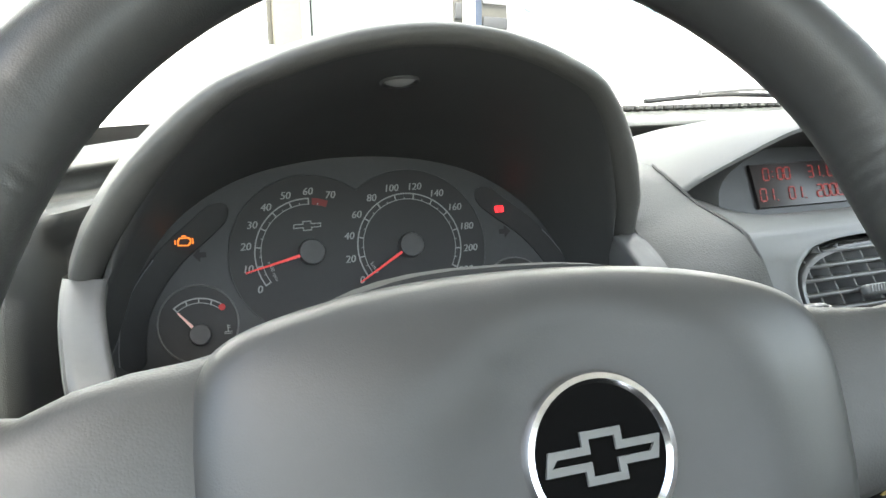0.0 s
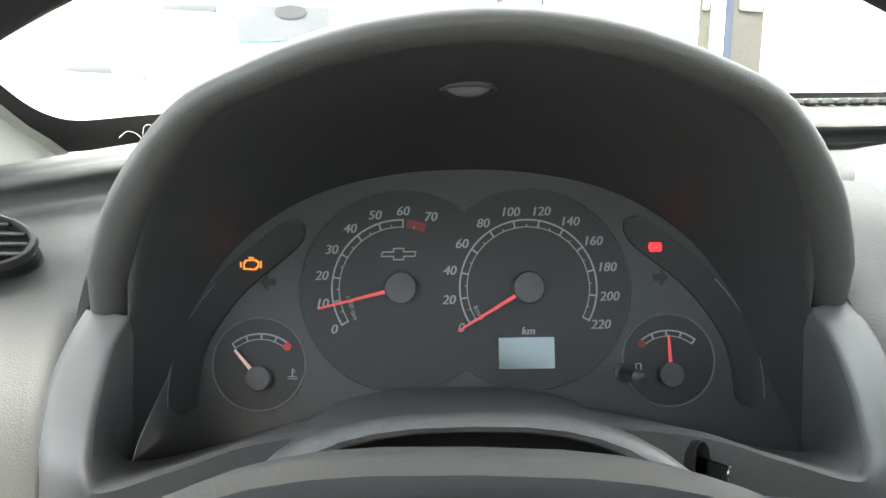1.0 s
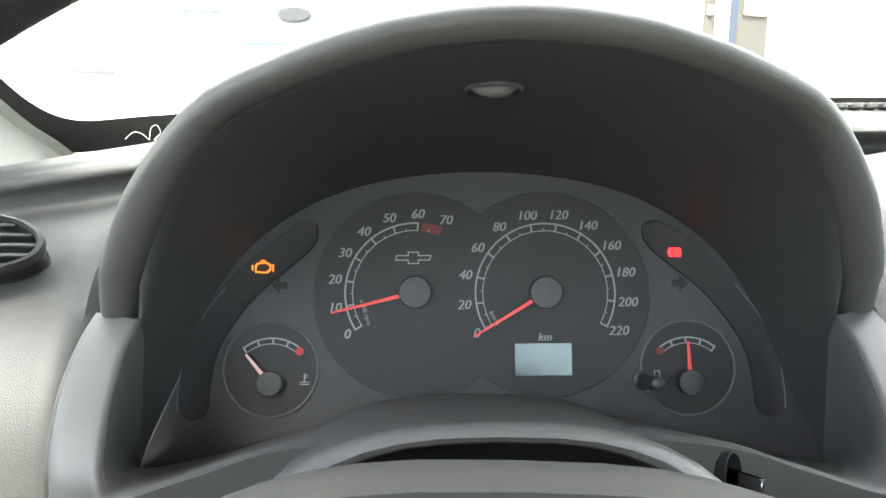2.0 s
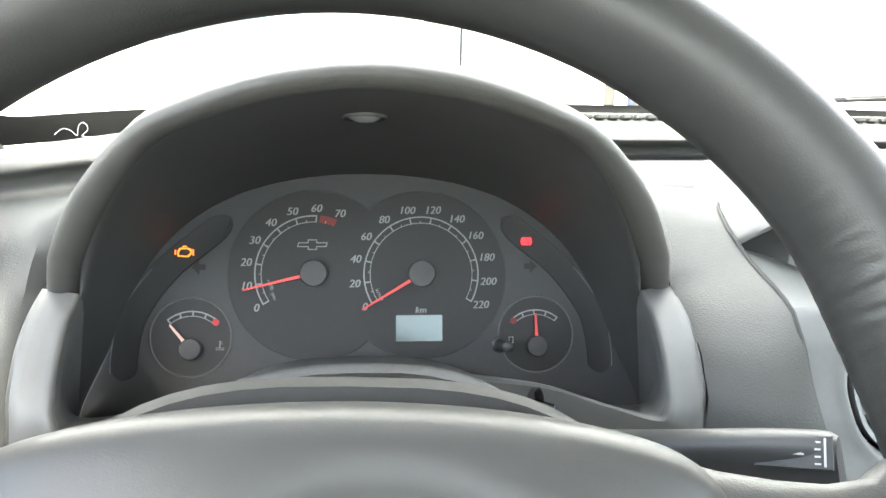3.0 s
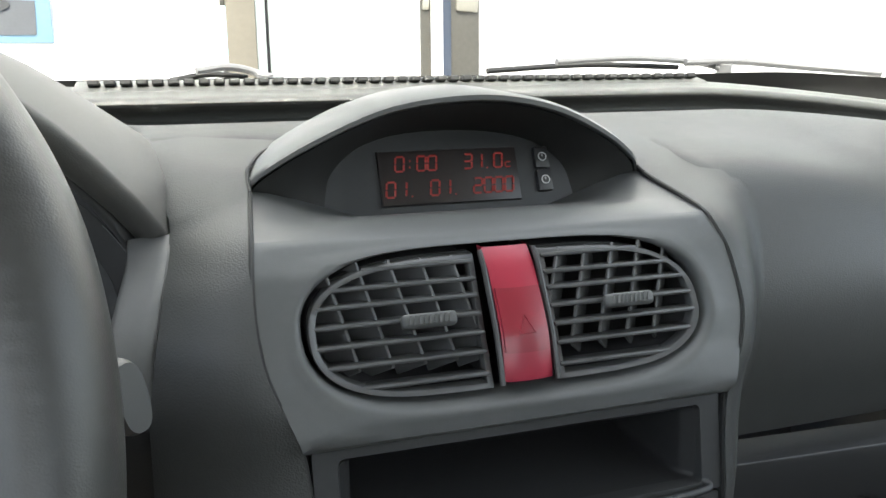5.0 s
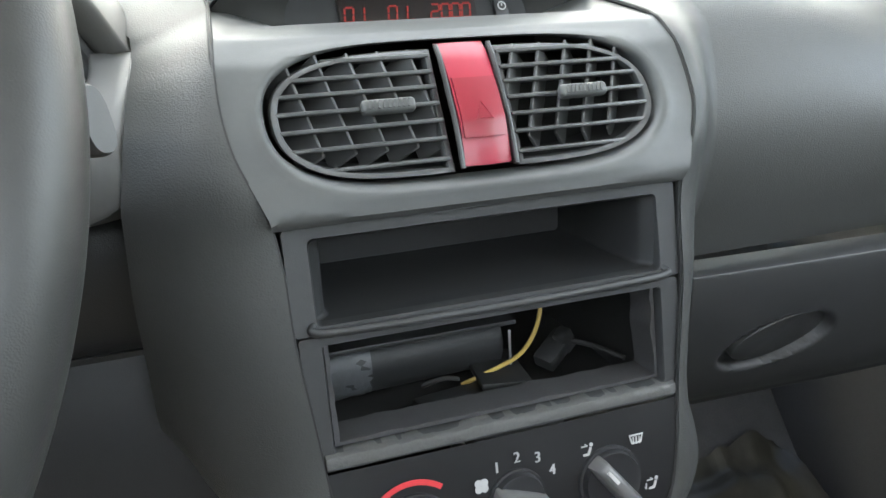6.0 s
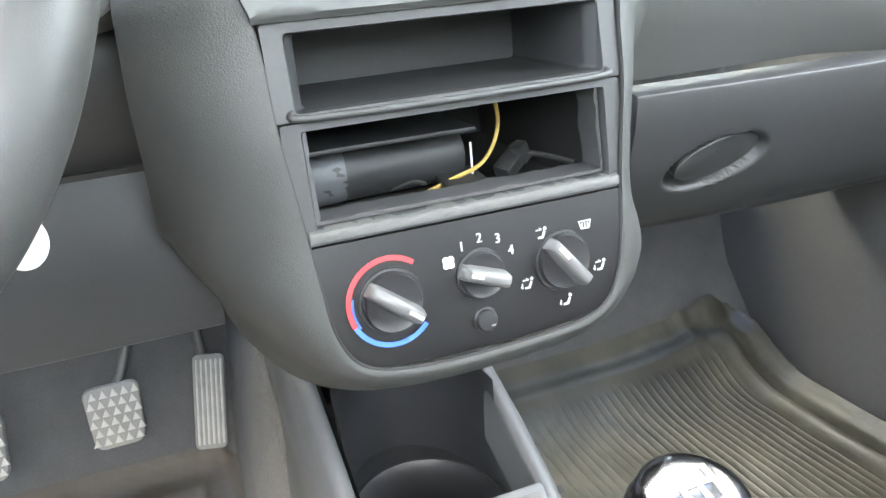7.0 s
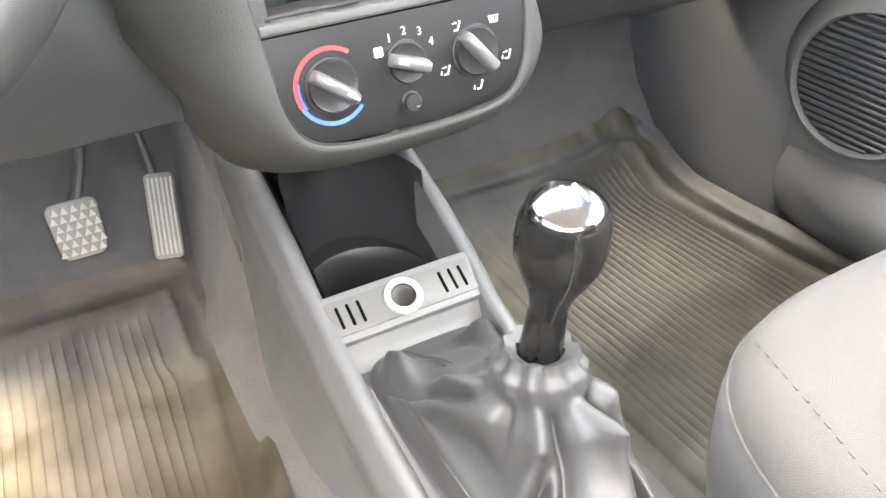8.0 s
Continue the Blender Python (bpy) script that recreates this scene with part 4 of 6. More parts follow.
prism(bm, [(-0.022, -0.0066), (0.0075, -0.0066), (0.0075, 0.0066), (-0.022, 0.0060)], ST, 0.002, 0.0006)
part("stalk_panel", bm, BEZEL, stalk, "dark face of the stalk")
bm = bmesh.new()
band(bm, 0.0048, 0.0056, 40, 140, ST, 0.0006, 12, -0.008, -0.004)
bar(bm, ST, -0.013, -0.001, -0.003, -0.001, 0.0007, 0.0006)
for k in range(4):
    bar(bm, ST, 0.001, -0.0045 + 0.0028 * k, 0.0032, -0.0045 + 0.0028 * k, 0.0007, 0.0006)
bar(bm, ST, 0.0048, -0.0055, 0.0048, 0.0055, 0.0008, 0.0006)
part("stalk_symbols", bm, WHITE, stalk)
# ignition lock on the shoulder
bm = bmesh.new()
IG = frame_at((-0.2500, 0.0480, 1.0495), (0.1, 0.45, 0.88), (0.35, -0.80, 0.48))
sheet(bm, [[IG @ Vector((0.55 * a * k, 1.2 * c * k, w)) for a, c in disc(0.0062, 24)] for k, w in ((1.12, -0.004), (1.08, 0.0006), (1.0, 0.0008), (0.92, -0.003), (0.9, -0.006))], closed=True, cap1=True)
ign = part("ignition_lock", bm, RUBDARK, col, "black ignition lock opening")
bm = bmesh.new()
box(bm, (0.0016, 0.007, 0.018), IG @ Matrix.Translation((0, -0.003, 0.006)) @ Matrix.Rotation(radians(15), 4, "X"), 0.0005, 1)
part("key", bm, DARKCHROME, ign, "steel ignition key")
tagt = thing("key_tag", (-0.2112, 0.0, 0.88), "white oval key tag hanging on a twisted steel chain", "key tag")
chain = smooth_line([(-0.2475, 0.040, 1.0425), (-0.241, 0.037, 1.0385), (-0.2330, 0.038, 1.0325), (-0.2265, 0.046, 1.020), (-0.2190, 0.030, 0.985), (-0.2130, 0.006, 0.940), (-0.2115, 0.001, 0.913)], 34)
for k in range(0, 32):
    bm = bmesh.new()
    d = (chain[k + 1] - chain[k]).normalized()
    n1 = d.cross(Vector((0.3, 1, 0.1))).normalized()
    n2 = d.cross(n1)
    n = n1 if k % 2 else n2
    c_ = chain[k].lerp(chain[k + 1], 0.5)
    tube(bm, [c_ + d * 0.0026 * math.cos(q) + n * 0.0016 * math.sin(q) for q in [2 * math.pi * j / 10 for j in range(10)]], 0.0005, 5, closed=True)
    part("chain_link", bm, STEEL, tagt)
TG = frame_at((-0.2112, 0.0000, 0.8990), (0.12, 0.1, 0.98), (0.15, -0.98, 0.1))
bm = bmesh.new()
prism(bm, disc(0.0112, 40, k=1.2), TG @ Matrix.Translation((0, 0, 0.0012)), 0.0024, 0.0007)
part("tag", bm, mat("white_tag_plastic", (0.5, 0.48, 0.48), 0.3, mottle=0.03), tagt, "white oval plastic tag")
bm = bmesh.new()
outline_strip(bm, rect_ring2(-0.004, 0.004, -0.006, 0.006), TG @ Matrix.Translation((0.004, 0, 0)), 0.0012, 0.0018)
part("tag_mark", bm, mat("pale_tag_print", (0.5, 0.42, 0.38), 0.5), tagt, "pale printed mark")

for ob in (clu, col, tagt):
    seat_in_binnacle(ob)

# ---- steering wheel ----
WA = 0.40
WH = Matrix.Translation((-0.3483, -0.1168, 1.0842)) @ Matrix.Rotation(-0.065, 4, "Z") @ frame_at((0, 0, 0), (0, math.sin(WA), math.cos(WA)), (0, -math.cos(WA), math.sin(WA))) @ Matrix.Rotation(radians(-1.6), 4, "Z")
wheel = thing("steering_wheel", (-0.3455, -0.13, 0.93), "worn dark vinyl steering wheel with a round chrome-ringed badge", "steering wheel")
bm = bmesh.new()
rows = []
NR = 1500
for k in range(NR + 1):
    a = 2 * math.pi * k / NR
    ad = math.degrees(a) % 360
    grip = sum(math.exp(-((((ad - c + 180) % 360) - 180) / 11) ** 2) * (1.0 if c == 22 else 0.3) for c in (22, 158))
    low = sum(math.exp(-((((ad - c + 180) % 360) - 180) / 14) ** 2) for c in (0, 180))
    lowr = sum(math.exp(-((((ad - c + 180) % 360) - 180) / 24) ** 2) for c in (-48, 228))
    ru, rw = 0.0168 + 0.0022 * grip - 0.0005 * low + 0.0035 * lowr, 0.0180 + 0.0012 * grip
    ring = []
    worn = math.exp(-((((ad - 24 + 180) % 360) - 180) / 17) ** 2) + 0.6 * math.exp(-((((ad - 155 + 180) % 360) - 180) / 12) ** 2)
    for j in range(32):
        b = 2 * math.pi * j / 32
        rr = 0.1673 - 0.0010 * grip + 0.0070 * lowr
        q = Vector((rr * math.cos(a), rr * math.sin(a), 0))
        inner = ease(-0.25, 0.85, math.cos(b - 2.45))
        n_ = noise.noise((370 * 0.1673 * a + 1.5 * math.sin(2 * b), 1.6 * b, 3.1)) + 0.5 * noise.noise((150 * 0.1673 * a, 2.2 * b, 7.7))
        pinch = 0.00042 * worn * inner * n_
        rr += (ru + pinch) * math.cos(b)
        ring.append(WH @ Vector((rr * math.cos(a), rr * math.sin(a), (rw + pinch) * math.sin(b))))
    rows.append(ring)
sheet(bm, rows, closed=True)
bmesh.ops.remove_doubles(bm, verts=bm.verts, dist=1e-6)
part("rim", bm, LEATHER, wheel, "thick worn vinyl rim")


def dome(u, v):
    """Height of the hub cover."""
    dish = ease(1.06, 0.66, math.hypot((u - 0.007) / 0.052, (v + 0.018) / 0.050))
    return 0.022 - 0.013 * (max(0, abs(u) - 0.02) / 0.08) ** 2 - 0.014 * (max(0, v) / 0.044) ** 2.4 - 0.012 * (max(0, -v - 0.03) / 0.05) ** 2 - 0.0080 * dish


bm = bmesh.new()
rows = []
cover = []
cover = [(p.x, p.y) for p in smooth_line([(x, y, 0) for x, y in sym([(0.0, -0.095), (-0.04, -0.092), (-0.080, -0.076), (-0.098, -0.045), (-0.1025, -0.012), (-0.1010, 0.012), (-0.0955, 0.0250), (-0.080, 0.0338), (-0.045, 0.0408), (0.0, 0.0434)])], 97)][:-1]
for k, drop in ((1.0, 0.05), (1.0, 0.012), (0.985, 0.005), (0.955, 0.0015), (0.90, 0.0), (0.8, 0), (0.68, 0), (0.55, 0), (0.4, 0), (0.25, 0), (0.1, 0)):
    rows.append([WH @ Vector((u * k, v * k, dome(u * k, v * k) - drop)) for u, v in cover])
sheet(bm, rows, closed=True, cap1=True)
hub = part("airbag_cover", bm, HUBV, wheel, "wide padded grey hub cover", sharp=50)
bm = bmesh.new()
rows = []
for k, w in ((0.96, -0.014), (1.0, -0.024), (1.0, -0.046), (0.9, -0.060)):
    rows.append([WH @ Vector((0.09 * k * math.copysign(abs(math.cos(q)) ** 0.7, math.cos(q)), -0.016 + 0.066 * k * math.copysign(abs(math.sin(q)) ** 0.8, math.sin(q)), w)) for q in [2 * math.pi * j / 56 for j in range(56)]])
sheet(bm, rows, closed=True, cap0=True, cap1=True)
part("hub_back", bm, INNER, wheel, "black rear cover of the hub", sharp=50)
for s in (-1, 1):
    bm = bmesh.new()
    rows = []
    drop = 0.017 if s < 0 else 0.0
    for u, vt, vb, w in ((0.085, 0.0290, -0.042, -0.006), (0.100, 0.0255, -0.042, -0.003), (0.114, 0.0235, -0.038, 0.0), (0.128, 0.0225, -0.036, 0.001), (0.140, 0.0240, -0.037, 0.001), (0.149, 0.0300, -0.044, 0.0), (0.158, 0.041, -0.056, 0.0), (0.165, 0.048, -0.066, 0.0)):
        ring = []
        for j in range(20):
            b = 2 * math.pi * j / 20
            c, sn = math.cos(b), math.sin(b)
            top_v = vt - drop * ease(0.118, 0.160, u)
            ring.append(WH @ Vector((s * u, (top_v + vb) / 2 + (top_v - vb) / 2 * math.copysign(abs(c) ** 0.7, c), w + 0.013 * math.copysign(abs(sn) ** 0.8, sn) - 0.004)))
        rows.append(ring)
    sheet(bm, rows, closed=True, cap0=True, cap1=True)
    part("spoke", bm, SPOKEM, wheel)
for s in (-1, 1):
    bm = bmesh.new()
    tube(bm, smooth_line([WH @ Vector((s * 0.05, -0.075, -0.012)), WH @ Vector((s * 0.075, -0.11, -0.008)), WH @ Vector((s * 0.09, -0.142, 0.0))], 10), [0.016] * 10, 14)
    part("lower_spoke", bm, LEATHER, wheel)
BD = WH @ Matrix.Translation((0.0070, -0.0125, 0.0150)) @ Matrix.Rotation(radians(2.5), 4, "Z")
bm = bmesh.new()
sheet(bm, [[BD @ Vector((u * k, v * k, w)) for u, v in disc(0.0232, 56)] for k, w in ((1.0, -0.004), (1.0, 0.0012), (0.97, 0.0022), (0.90, 0.0024), (0.86, 0.0012), (0.84, 0.0006))], closed=True)
part("badge_ring", bm, CHROME, hub, "bright chrome ring")
bm = bmesh.new()
prism(bm, disc(0.0200, 48), BD @ Matrix.Translation((0, 0, 0.0008)), 0.003)
part("badge_disc", bm, VOIDM, hub, "black badge disc")
bm = bmesh.new()
outline_strip(bm, cross_badge(0.0172, 0.0072, 0.36), BD, 0.0022, 0.0018, 0.0012)
part("badge_cross", bm, LIGHTERP, hub, "pale metallic cross outline")

DISPANEL = mat("charcoal_display_panel", (0.020, 0.021, 0.023), 0.45, grain=0.1, scale=1500)

# ---- centre stack ----
FZ = [0.70, 0.80, 0.83, 0.87, 0.898, 0.96, 1.003, 1.029, 1.05, 1.08, 1.092, 1.115]
FY = [-0.022, -0.021, -0.0175, -0.013, -0.0075, 0.0, 0.0075, 0.0095, 0.018, 0.0365, 0.050, 0.105]


def front(x, z, out=0.0):
    return Vector((x, float(np.interp(z, FZ, FY)) - out, z))


# the seam round the fascia, from the left tip down, along the bottom and up to the right tip
SEAM = [(-0.1165, 1.108), (-0.1215, 1.092), (-0.1235, 1.066), (-0.1205, 1.042), (-0.1095, 1.014), (-0.1058, 0.99), (-0.1045, 0.955), (-0.1000, 0.915), (-0.0950, 0.866), (-0.0905, 0.840), (-0.0790, 0.8215), (-0.0540, 0.8135), (-0.0080, 0.8110)]
SEAM = SEAM + [(-x, z) for x, z in reversed(SEAM[:-1])]
seam = smooth_line([(x, 0, z) for x, z in SEAM], 121)

# where the cheeks end: beside the cluster bezel, and in the passenger pad
EDGE_Z = [0.80, 0.86, 0.91, 0.95, 1.000, 1.034, 1.055, 1.076, 1.096, 1.120]
EDGE_LX = [-0.157, -0.156, -0.1555, -0.156, -0.1545, -0.1490, -0.1460, -0.1450, -0.1465, -0.1490]
EDGE_LY = [0.13, 0.11, 0.092, 0.080, 0.0765, 0.0845, 0.107, 0.156, 0.176, 0.21]
EDGE_LX, EDGE_LY, EDGE_LZ = zip(*[BINNACLE @ Vector(p) for p in zip(EDGE_LX, EDGE_LY, EDGE_Z)])
EDGE_RX = [0.158, 0.159, 0.160, 0.162, 0.166, 0.170, 0.174, 0.179, 0.185, 0.192]
EDGE_RY = [0.14, 0.105, 0.080, 0.074, 0.066, 0.0620, 0.0690, 0.0865, 0.105, 0.172]


def pad_near(x, y, z):
    """The point of the pad's section at x that lies nearest to (y, z)."""
    sec = smooth_line(dash_section(x), 257)[110:]
    return min(sec, key=lambda v: (v.y - y) ** 2 + (v.z - z) ** 2).copy()


stack = thing("centre_stack", (0, 0.0, 0.80), "grey dashboard centre stack with red display and twin vents", "dashboard console")
bm = bmesh.new()
rows = []
steps = ((0.0, 0.004), (0.0, 0.0), (0.0008, -0.0012), (0.003, -0.002), (0.007, -0.002), (0.012, 0.0005), (0.018, 0.004), (0.026, 0.018), (0.033, 0.04), (0.040, 0.075), (0.045, 0.12), (0.047, 0.20))
TOPS = [(0.0, 0.0, 0.0), (0.0004, 0.018, 0.0080), (0.0045, 0.033, 0.0118), (0.0125, 0.055, 0.0152), (0.035, 0.092, 0.0185)]
TOPS_R = [(0.0, 0.0, 0.0), (0.0008, 0.022, 0.0075), (0.003, 0.050, 0.0135), (0.010, 0.085, 0.0175), (0.020, 0.130, 0.018)]
full = [(p, 0) for p in seam]
full = [(seam[0], 4), (seam[0], 3), (seam[0], 2), (seam[0], 1)] + full + [(seam[-1], 1), (seam[-1], 2), (seam[-1], 3), (seam[-1], 4)]
for k, (out, back) in enumerate(steps):
    row = []
    s = k / (len(steps) - 1)
    for i, (p, up) in enumerate(full):
        j = min(max(i - 4, 0), len(seam) - 1)
        a, b = seam[max(j - 1, 0)], seam[min(j + 1, len(seam) - 1)]
        d = (b - a).normalized()
        n = Vector((d.z, 0, -d.x))
        if n.dot(p - Vector((0, 0, 0.97))) < 0:
            n = -n
        low = ease(0.87, 0.815, p.z)
        reach = (0.157 - abs(p.x)) * (1 - low) + 0.028 * low
        o = out / 0.047 * reach if out > 0.006 else min(out, 0.3 * reach)
        q = p + n * o
        if low < 0.5:
            q = Vector((math.copysign(abs(p.x) + o, p.x), 0, p.z))
        old = Vector((q.x, front(p.x, p.z).y + back, q.z - 0.35 * max(0, back) * low))
        ex, ey, edge_z = (EDGE_LX, EDGE_LY, EDGE_LZ) if p.x < 0 else (EDGE_RX, EDGE_RY, EDGE_Z)
        zt = p.z
        ez = p.z - 0.012 * ease(1.05, 1.108, p.z) if p.x < 0 else p.z
        inward_, back_, rise = (TOPS if p.x < 0 else TOPS_R)[up]
        sd = math.copysign(1, p.x)
        A = Vector((p.x - sd * inward_, front(p.x, p.z).y + 0.020 * ease(1.095, 1.108, p.z) + back_, p.z + rise))
        B = Vector((float(np.interp(ez, edge_z, ex)), float(np.interp(ez, edge_z, ey)) + back_ * 0.95, ez + rise * 1.55))
        if p.x > 0 and p.z > 0.855:
            on_pad = pad_near(B.x + 0.012 * up / 4, A.y + 0.048 * (1 - 0.3 * ease(1.05, 1.11, p.z)), A.z) + Vector((0, 0.0012, -0.0012))
            B = B.lerp(on_pad, ease(0.86, 0.965, p.z))
        elif up:
            B = Vector(((-0.170, -0.185, -0.195, -0.20)[up - 1], (0.17, 0.20, 0.235, 0.27)[up - 1], (1.110, 1.1185, 1.1255, 1.1295)[up - 1]))
        w = max(0.0, (out - 0.0008) / 0.0462) if k > 2 else 0.0
        g = A.lerp(B, w)
        bulge = 1 - (ease(1.06, 1.112, p.z) if p.x < 0 else ease(1.098, 1.112, p.z))
        g.y = A.y + (B.y - A.y) * (w + ((w ** 1.9 if p.x < 0 else w * w * (3 - 2 * w)) - w) * bulge) - (0.0022 * bulge if k > 1 else (0.0 if k else -0.004))
        m_ = ease(0.84, 0.90, p.z)
        row.append(old.lerp(g, m_))
    rows.append(row)
sheet(bm, rows)
part("shell", bm, STACKSH, stack, "grained shell around the centre stack", sharp=60)
bm = bmesh.new()
tube(bm, [Vector((p.x, front(p.x, p.z).y + 0.0002 + 0.020 * ease(1.095, 1.108, p.z), p.z)) for p in seam], 0.0013, 6)
part("seam", bm, RUBDARK, stack, "dark joint line")

for sd in (-1, 1):
    bm = bmesh.new()
    tube(bm, smooth_line([Vector((sd * (0.1165 - i_), float(np.interp(1.108, FZ, FY)) + 0.020 + b_ + 0.0004, 1.108 + r_ + 0.0004)) for i_, b_, r_ in (TOPS if sd < 0 else TOPS_R)], 16), 0.0012, 6)
    part("hood_seam", bm, RUBDARK, stack, "dark joint line round the display hood")

# vent surround
vent_ring = []
NV = 96
for k in range(NV):
    a = 2 * math.pi * k / NV
    c, s = math.cos(a), math.sin(a)
    e = 3.9
    vent_ring.append((0.1030 * math.copysign(abs(c) ** (2 / e), c) - 0.001, 1.0568 + (0.0302 if s > 0 else 0.0342) * math.copysign(abs(s) ** (2 / 2.3), s)))


def out_ring(k):
    """Where the ray from the vent's middle leaves the fascia's upper field."""
    u, z = vent_ring[k]
    d = Vector((u, z - 1.0568))
    zl, zh = 1.0085, 1.0935
    best = 10.0
    for i in range(len(SEAM) - 1):
        a, b = Vector(SEAM[i]), Vector(SEAM[i + 1])
        a, b = a - Vector((0, 1.0568)), b - Vector((0, 1.0568))
        e = b - a
        den = d.x * e.y - d.y * e.x
        if abs(den) < 1e-12:
            continue
        t = (a.x * e.y - a.y * e.x) / den
        s = (a.x * d.y - a.y * d.x) / den
        if t > 0 and -1e-6 <= s <= 1 + 1e-6:
            best = min(best, t)
    for lim in (zl, zh):
        if abs(d.y) > 1e-9:
            t = (lim - 1.0568) / d.y
            if t > 0:
                best = min(best, t)
    return u * best * 0.996, 1.0568 + d.y * best


bm = bmesh.new()
rows = []
outer = [out_ring(k) for k in range(NV)]
for cx_, cz_ in ((0.1210, 1.0935), (-0.1210, 1.0935), (0.1084, 1.0085), (-0.1084, 1.0085)):
    k = min(range(NV), key=lambda i: (outer[i][0] - cx_) ** 2 + (outer[i][1] - cz_) ** 2)
    outer[k] = (cx_, cz_)
for s, dy in ((0.0, 0.014), (0.0, 0.0045), (0.025, 0.0022), (0.07, 0.0004), (0.13, -0.0010), (0.22, -0.0012), (0.36, -0.0004), (0.55, 0.0), (0.75, 0.0), (0.88, 0.0), (0.95, 0.0), (1.0, 0.0)):
    ring = []
    for a, b in zip(vent_ring, outer):
        z = a[1] + (b[1] - a[1]) * s
        lean = 0.0065 * ease(1.036, 1.0135, z) * (1 - 0.75 * ease(1.0120, 1.0085, z)) * ease(0.0, 0.05, s)
        ring.append(front(a[0] + (b[0] - a[0]) * s, z) + Vector((0, dy - lean, 0)))
    rows.append(ring)
sheet(bm, rows, closed=True)
part("vent_surround", bm, FASCIA, stack, "satin grey fascia around the vents", sharp=50)

# twin vents
for s in (-1, 1):
    x_in = -0.0175 if s < 0 else 0.0158
    x_out = -0.1012 if s < 0 else 0.0985
    vent = None
    bm = bmesh.new()
    o = []
    for k in range(40):
        a = radians(90 + 180 * k / 39) if s < 0 else radians(90 - 180 * k / 39)
        c, q = math.cos(a), math.sin(a)
        hw = abs(x_out - x_in)
        o.append((x_in + math.copysign(hw * abs(c) ** (2 / 3.4), s), 1.0555 + (0.0275 if q > 0 else 0.0300) * math.copysign(abs(q) ** (2 / 2.4), q)))
    cxm = (x_in + x_out) / 2
    def vring(k, dy, o=o, cxm=cxm):
        return [front(cxm + (x - cxm) * k, 1.0555 + (z - 1.0555) * k) + Vector((0, dy, 0)) for x, z in o]
    sheet(bm, [vring(1.0, 0.014), vring(1.0, 0.0100), vring(0.985, 0.0105), vring(0.97, 0.011), vring(0.95, 0.012), vring(0.95, 0.045), vring(0.5, 0.05)], closed=True, cap1=True)
    vent = part("air_vent", bm, VENTIN, stack, "black louvred air vent")
    bm = bmesh.new()
    sheet(bm, [vring(1.0, 0.008), vring(0.998, 0.0030), vring(0.99, 0.0022), vring(0.925, 0.0026), vring(0.915, 0.0034), vring(0.91, 0.009)], closed=True)
    part("vent_frame", bm, SLATV, vent, "dark grey vent frame", sharp=60)
    for k, z in enumerate((1.0795, 1.0720, 1.0650, 1.0573, 1.0494, 1.0410, 1.0315)):
        q = min(0.999, abs(z - 1.0555) / (0.0275 if z > 1.0555 else 0.0300))
        reach = (1 - q ** 2.4) ** (1 / 3.4)
        xe = x_in + (x_out - x_in) * max(0.66, reach) * 0.975
        xa = x_in + (x_out - x_in) * 0.015
        p = front((xa + xe) / 2, z) + Vector((0, 0.0078, 0))
        b_ = bmesh.new()
        box(b_, (abs(xe - xa), 0.010, 0.0022), Matrix.Translation(p) @ Matrix.Rotation(radians(-8), 4, "X"), 0.0008, 2)
        part("slat", b_, SLATV, vent)
    for k in range(5):
        x = x_in + (x_out - x_in) * (0.12 + 0.185 * k)
        b_ = bmesh.new()
        box(b_, (0.0018, 0.022, 0.052), pose(x, 0.040, 1.0555, -28, 0, 30 if s < 0 else -40), 0.0005, 1)
        part("vane", b_, VANEM, vent)
    tx = -0.0462 if s < 0 else 0.0572
    b_ = bmesh.new()
    TB = frame_at(front(tx, 1.0585) + Vector((0, -0.0015, 0)), (0, 0.5, 0.87), (0, -0.87, 0.5))
    box(b_, (0.0265, 0.0068, 0.006), TB, 0.002, 3)
    for j in range(9):
        box(b_, (0.0010, 0.0042, 0.0012), TB @ Matrix.Translation((-0.0095 + 0.00238 * j, 0, 0.0031)) @ Matrix.Rotation(radians(-15), 4, "Z"))
    part("vent_tab", b_, FASCIA, vent, "ribbed vent tab")

# hazard switch bar
bm = bmesh.new()
def bar_rows(x0, x1, z0, z1, out, n=14):
    rws = []
    for k in range(n):
        z = z0 + (z1 - z0) * k / (n - 1)
        b = 0.003 * (1 - ((z - 1.055) / 0.028) ** 2)
        rws.append([front(x, z, out + b + 0.0015 * (1 - ((x - (x0 + x1) / 2) / ((x1 - x0) / 2)) ** 2)) for x in np.linspace(x0, x1, 7)])
        rws[-1] = [front(x0, z, -0.008)] + rws[-1] + [front(x1, z, -0.008)]
    return rws
sheet(bm, bar_rows(-0.0127, 0.0115, 1.0280, 1.0855, -0.0015))
hzb = part("hazard_bar", bm, REDBAR, stack, "glossy red hazard switch bar")
bm = bmesh.new()
sheet(bm, bar_rows(-0.0118, 0.0106, 1.0415, 1.0690, 0.0004))
hbt = part("hazard_button", bm, REDDARK, hzb, "deep red push button")
bm = bmesh.new()
tri = [(-0.0048, 1.0500), (0.0036, 1.0500), (-0.0006, 1.0575)]
tube(bm, [front(x, z, 0.0050) for x, z in tri], 0.0003, 6, closed=True)
part("hazard_triangle", bm, REDBAR, hbt, "faint red triangle")
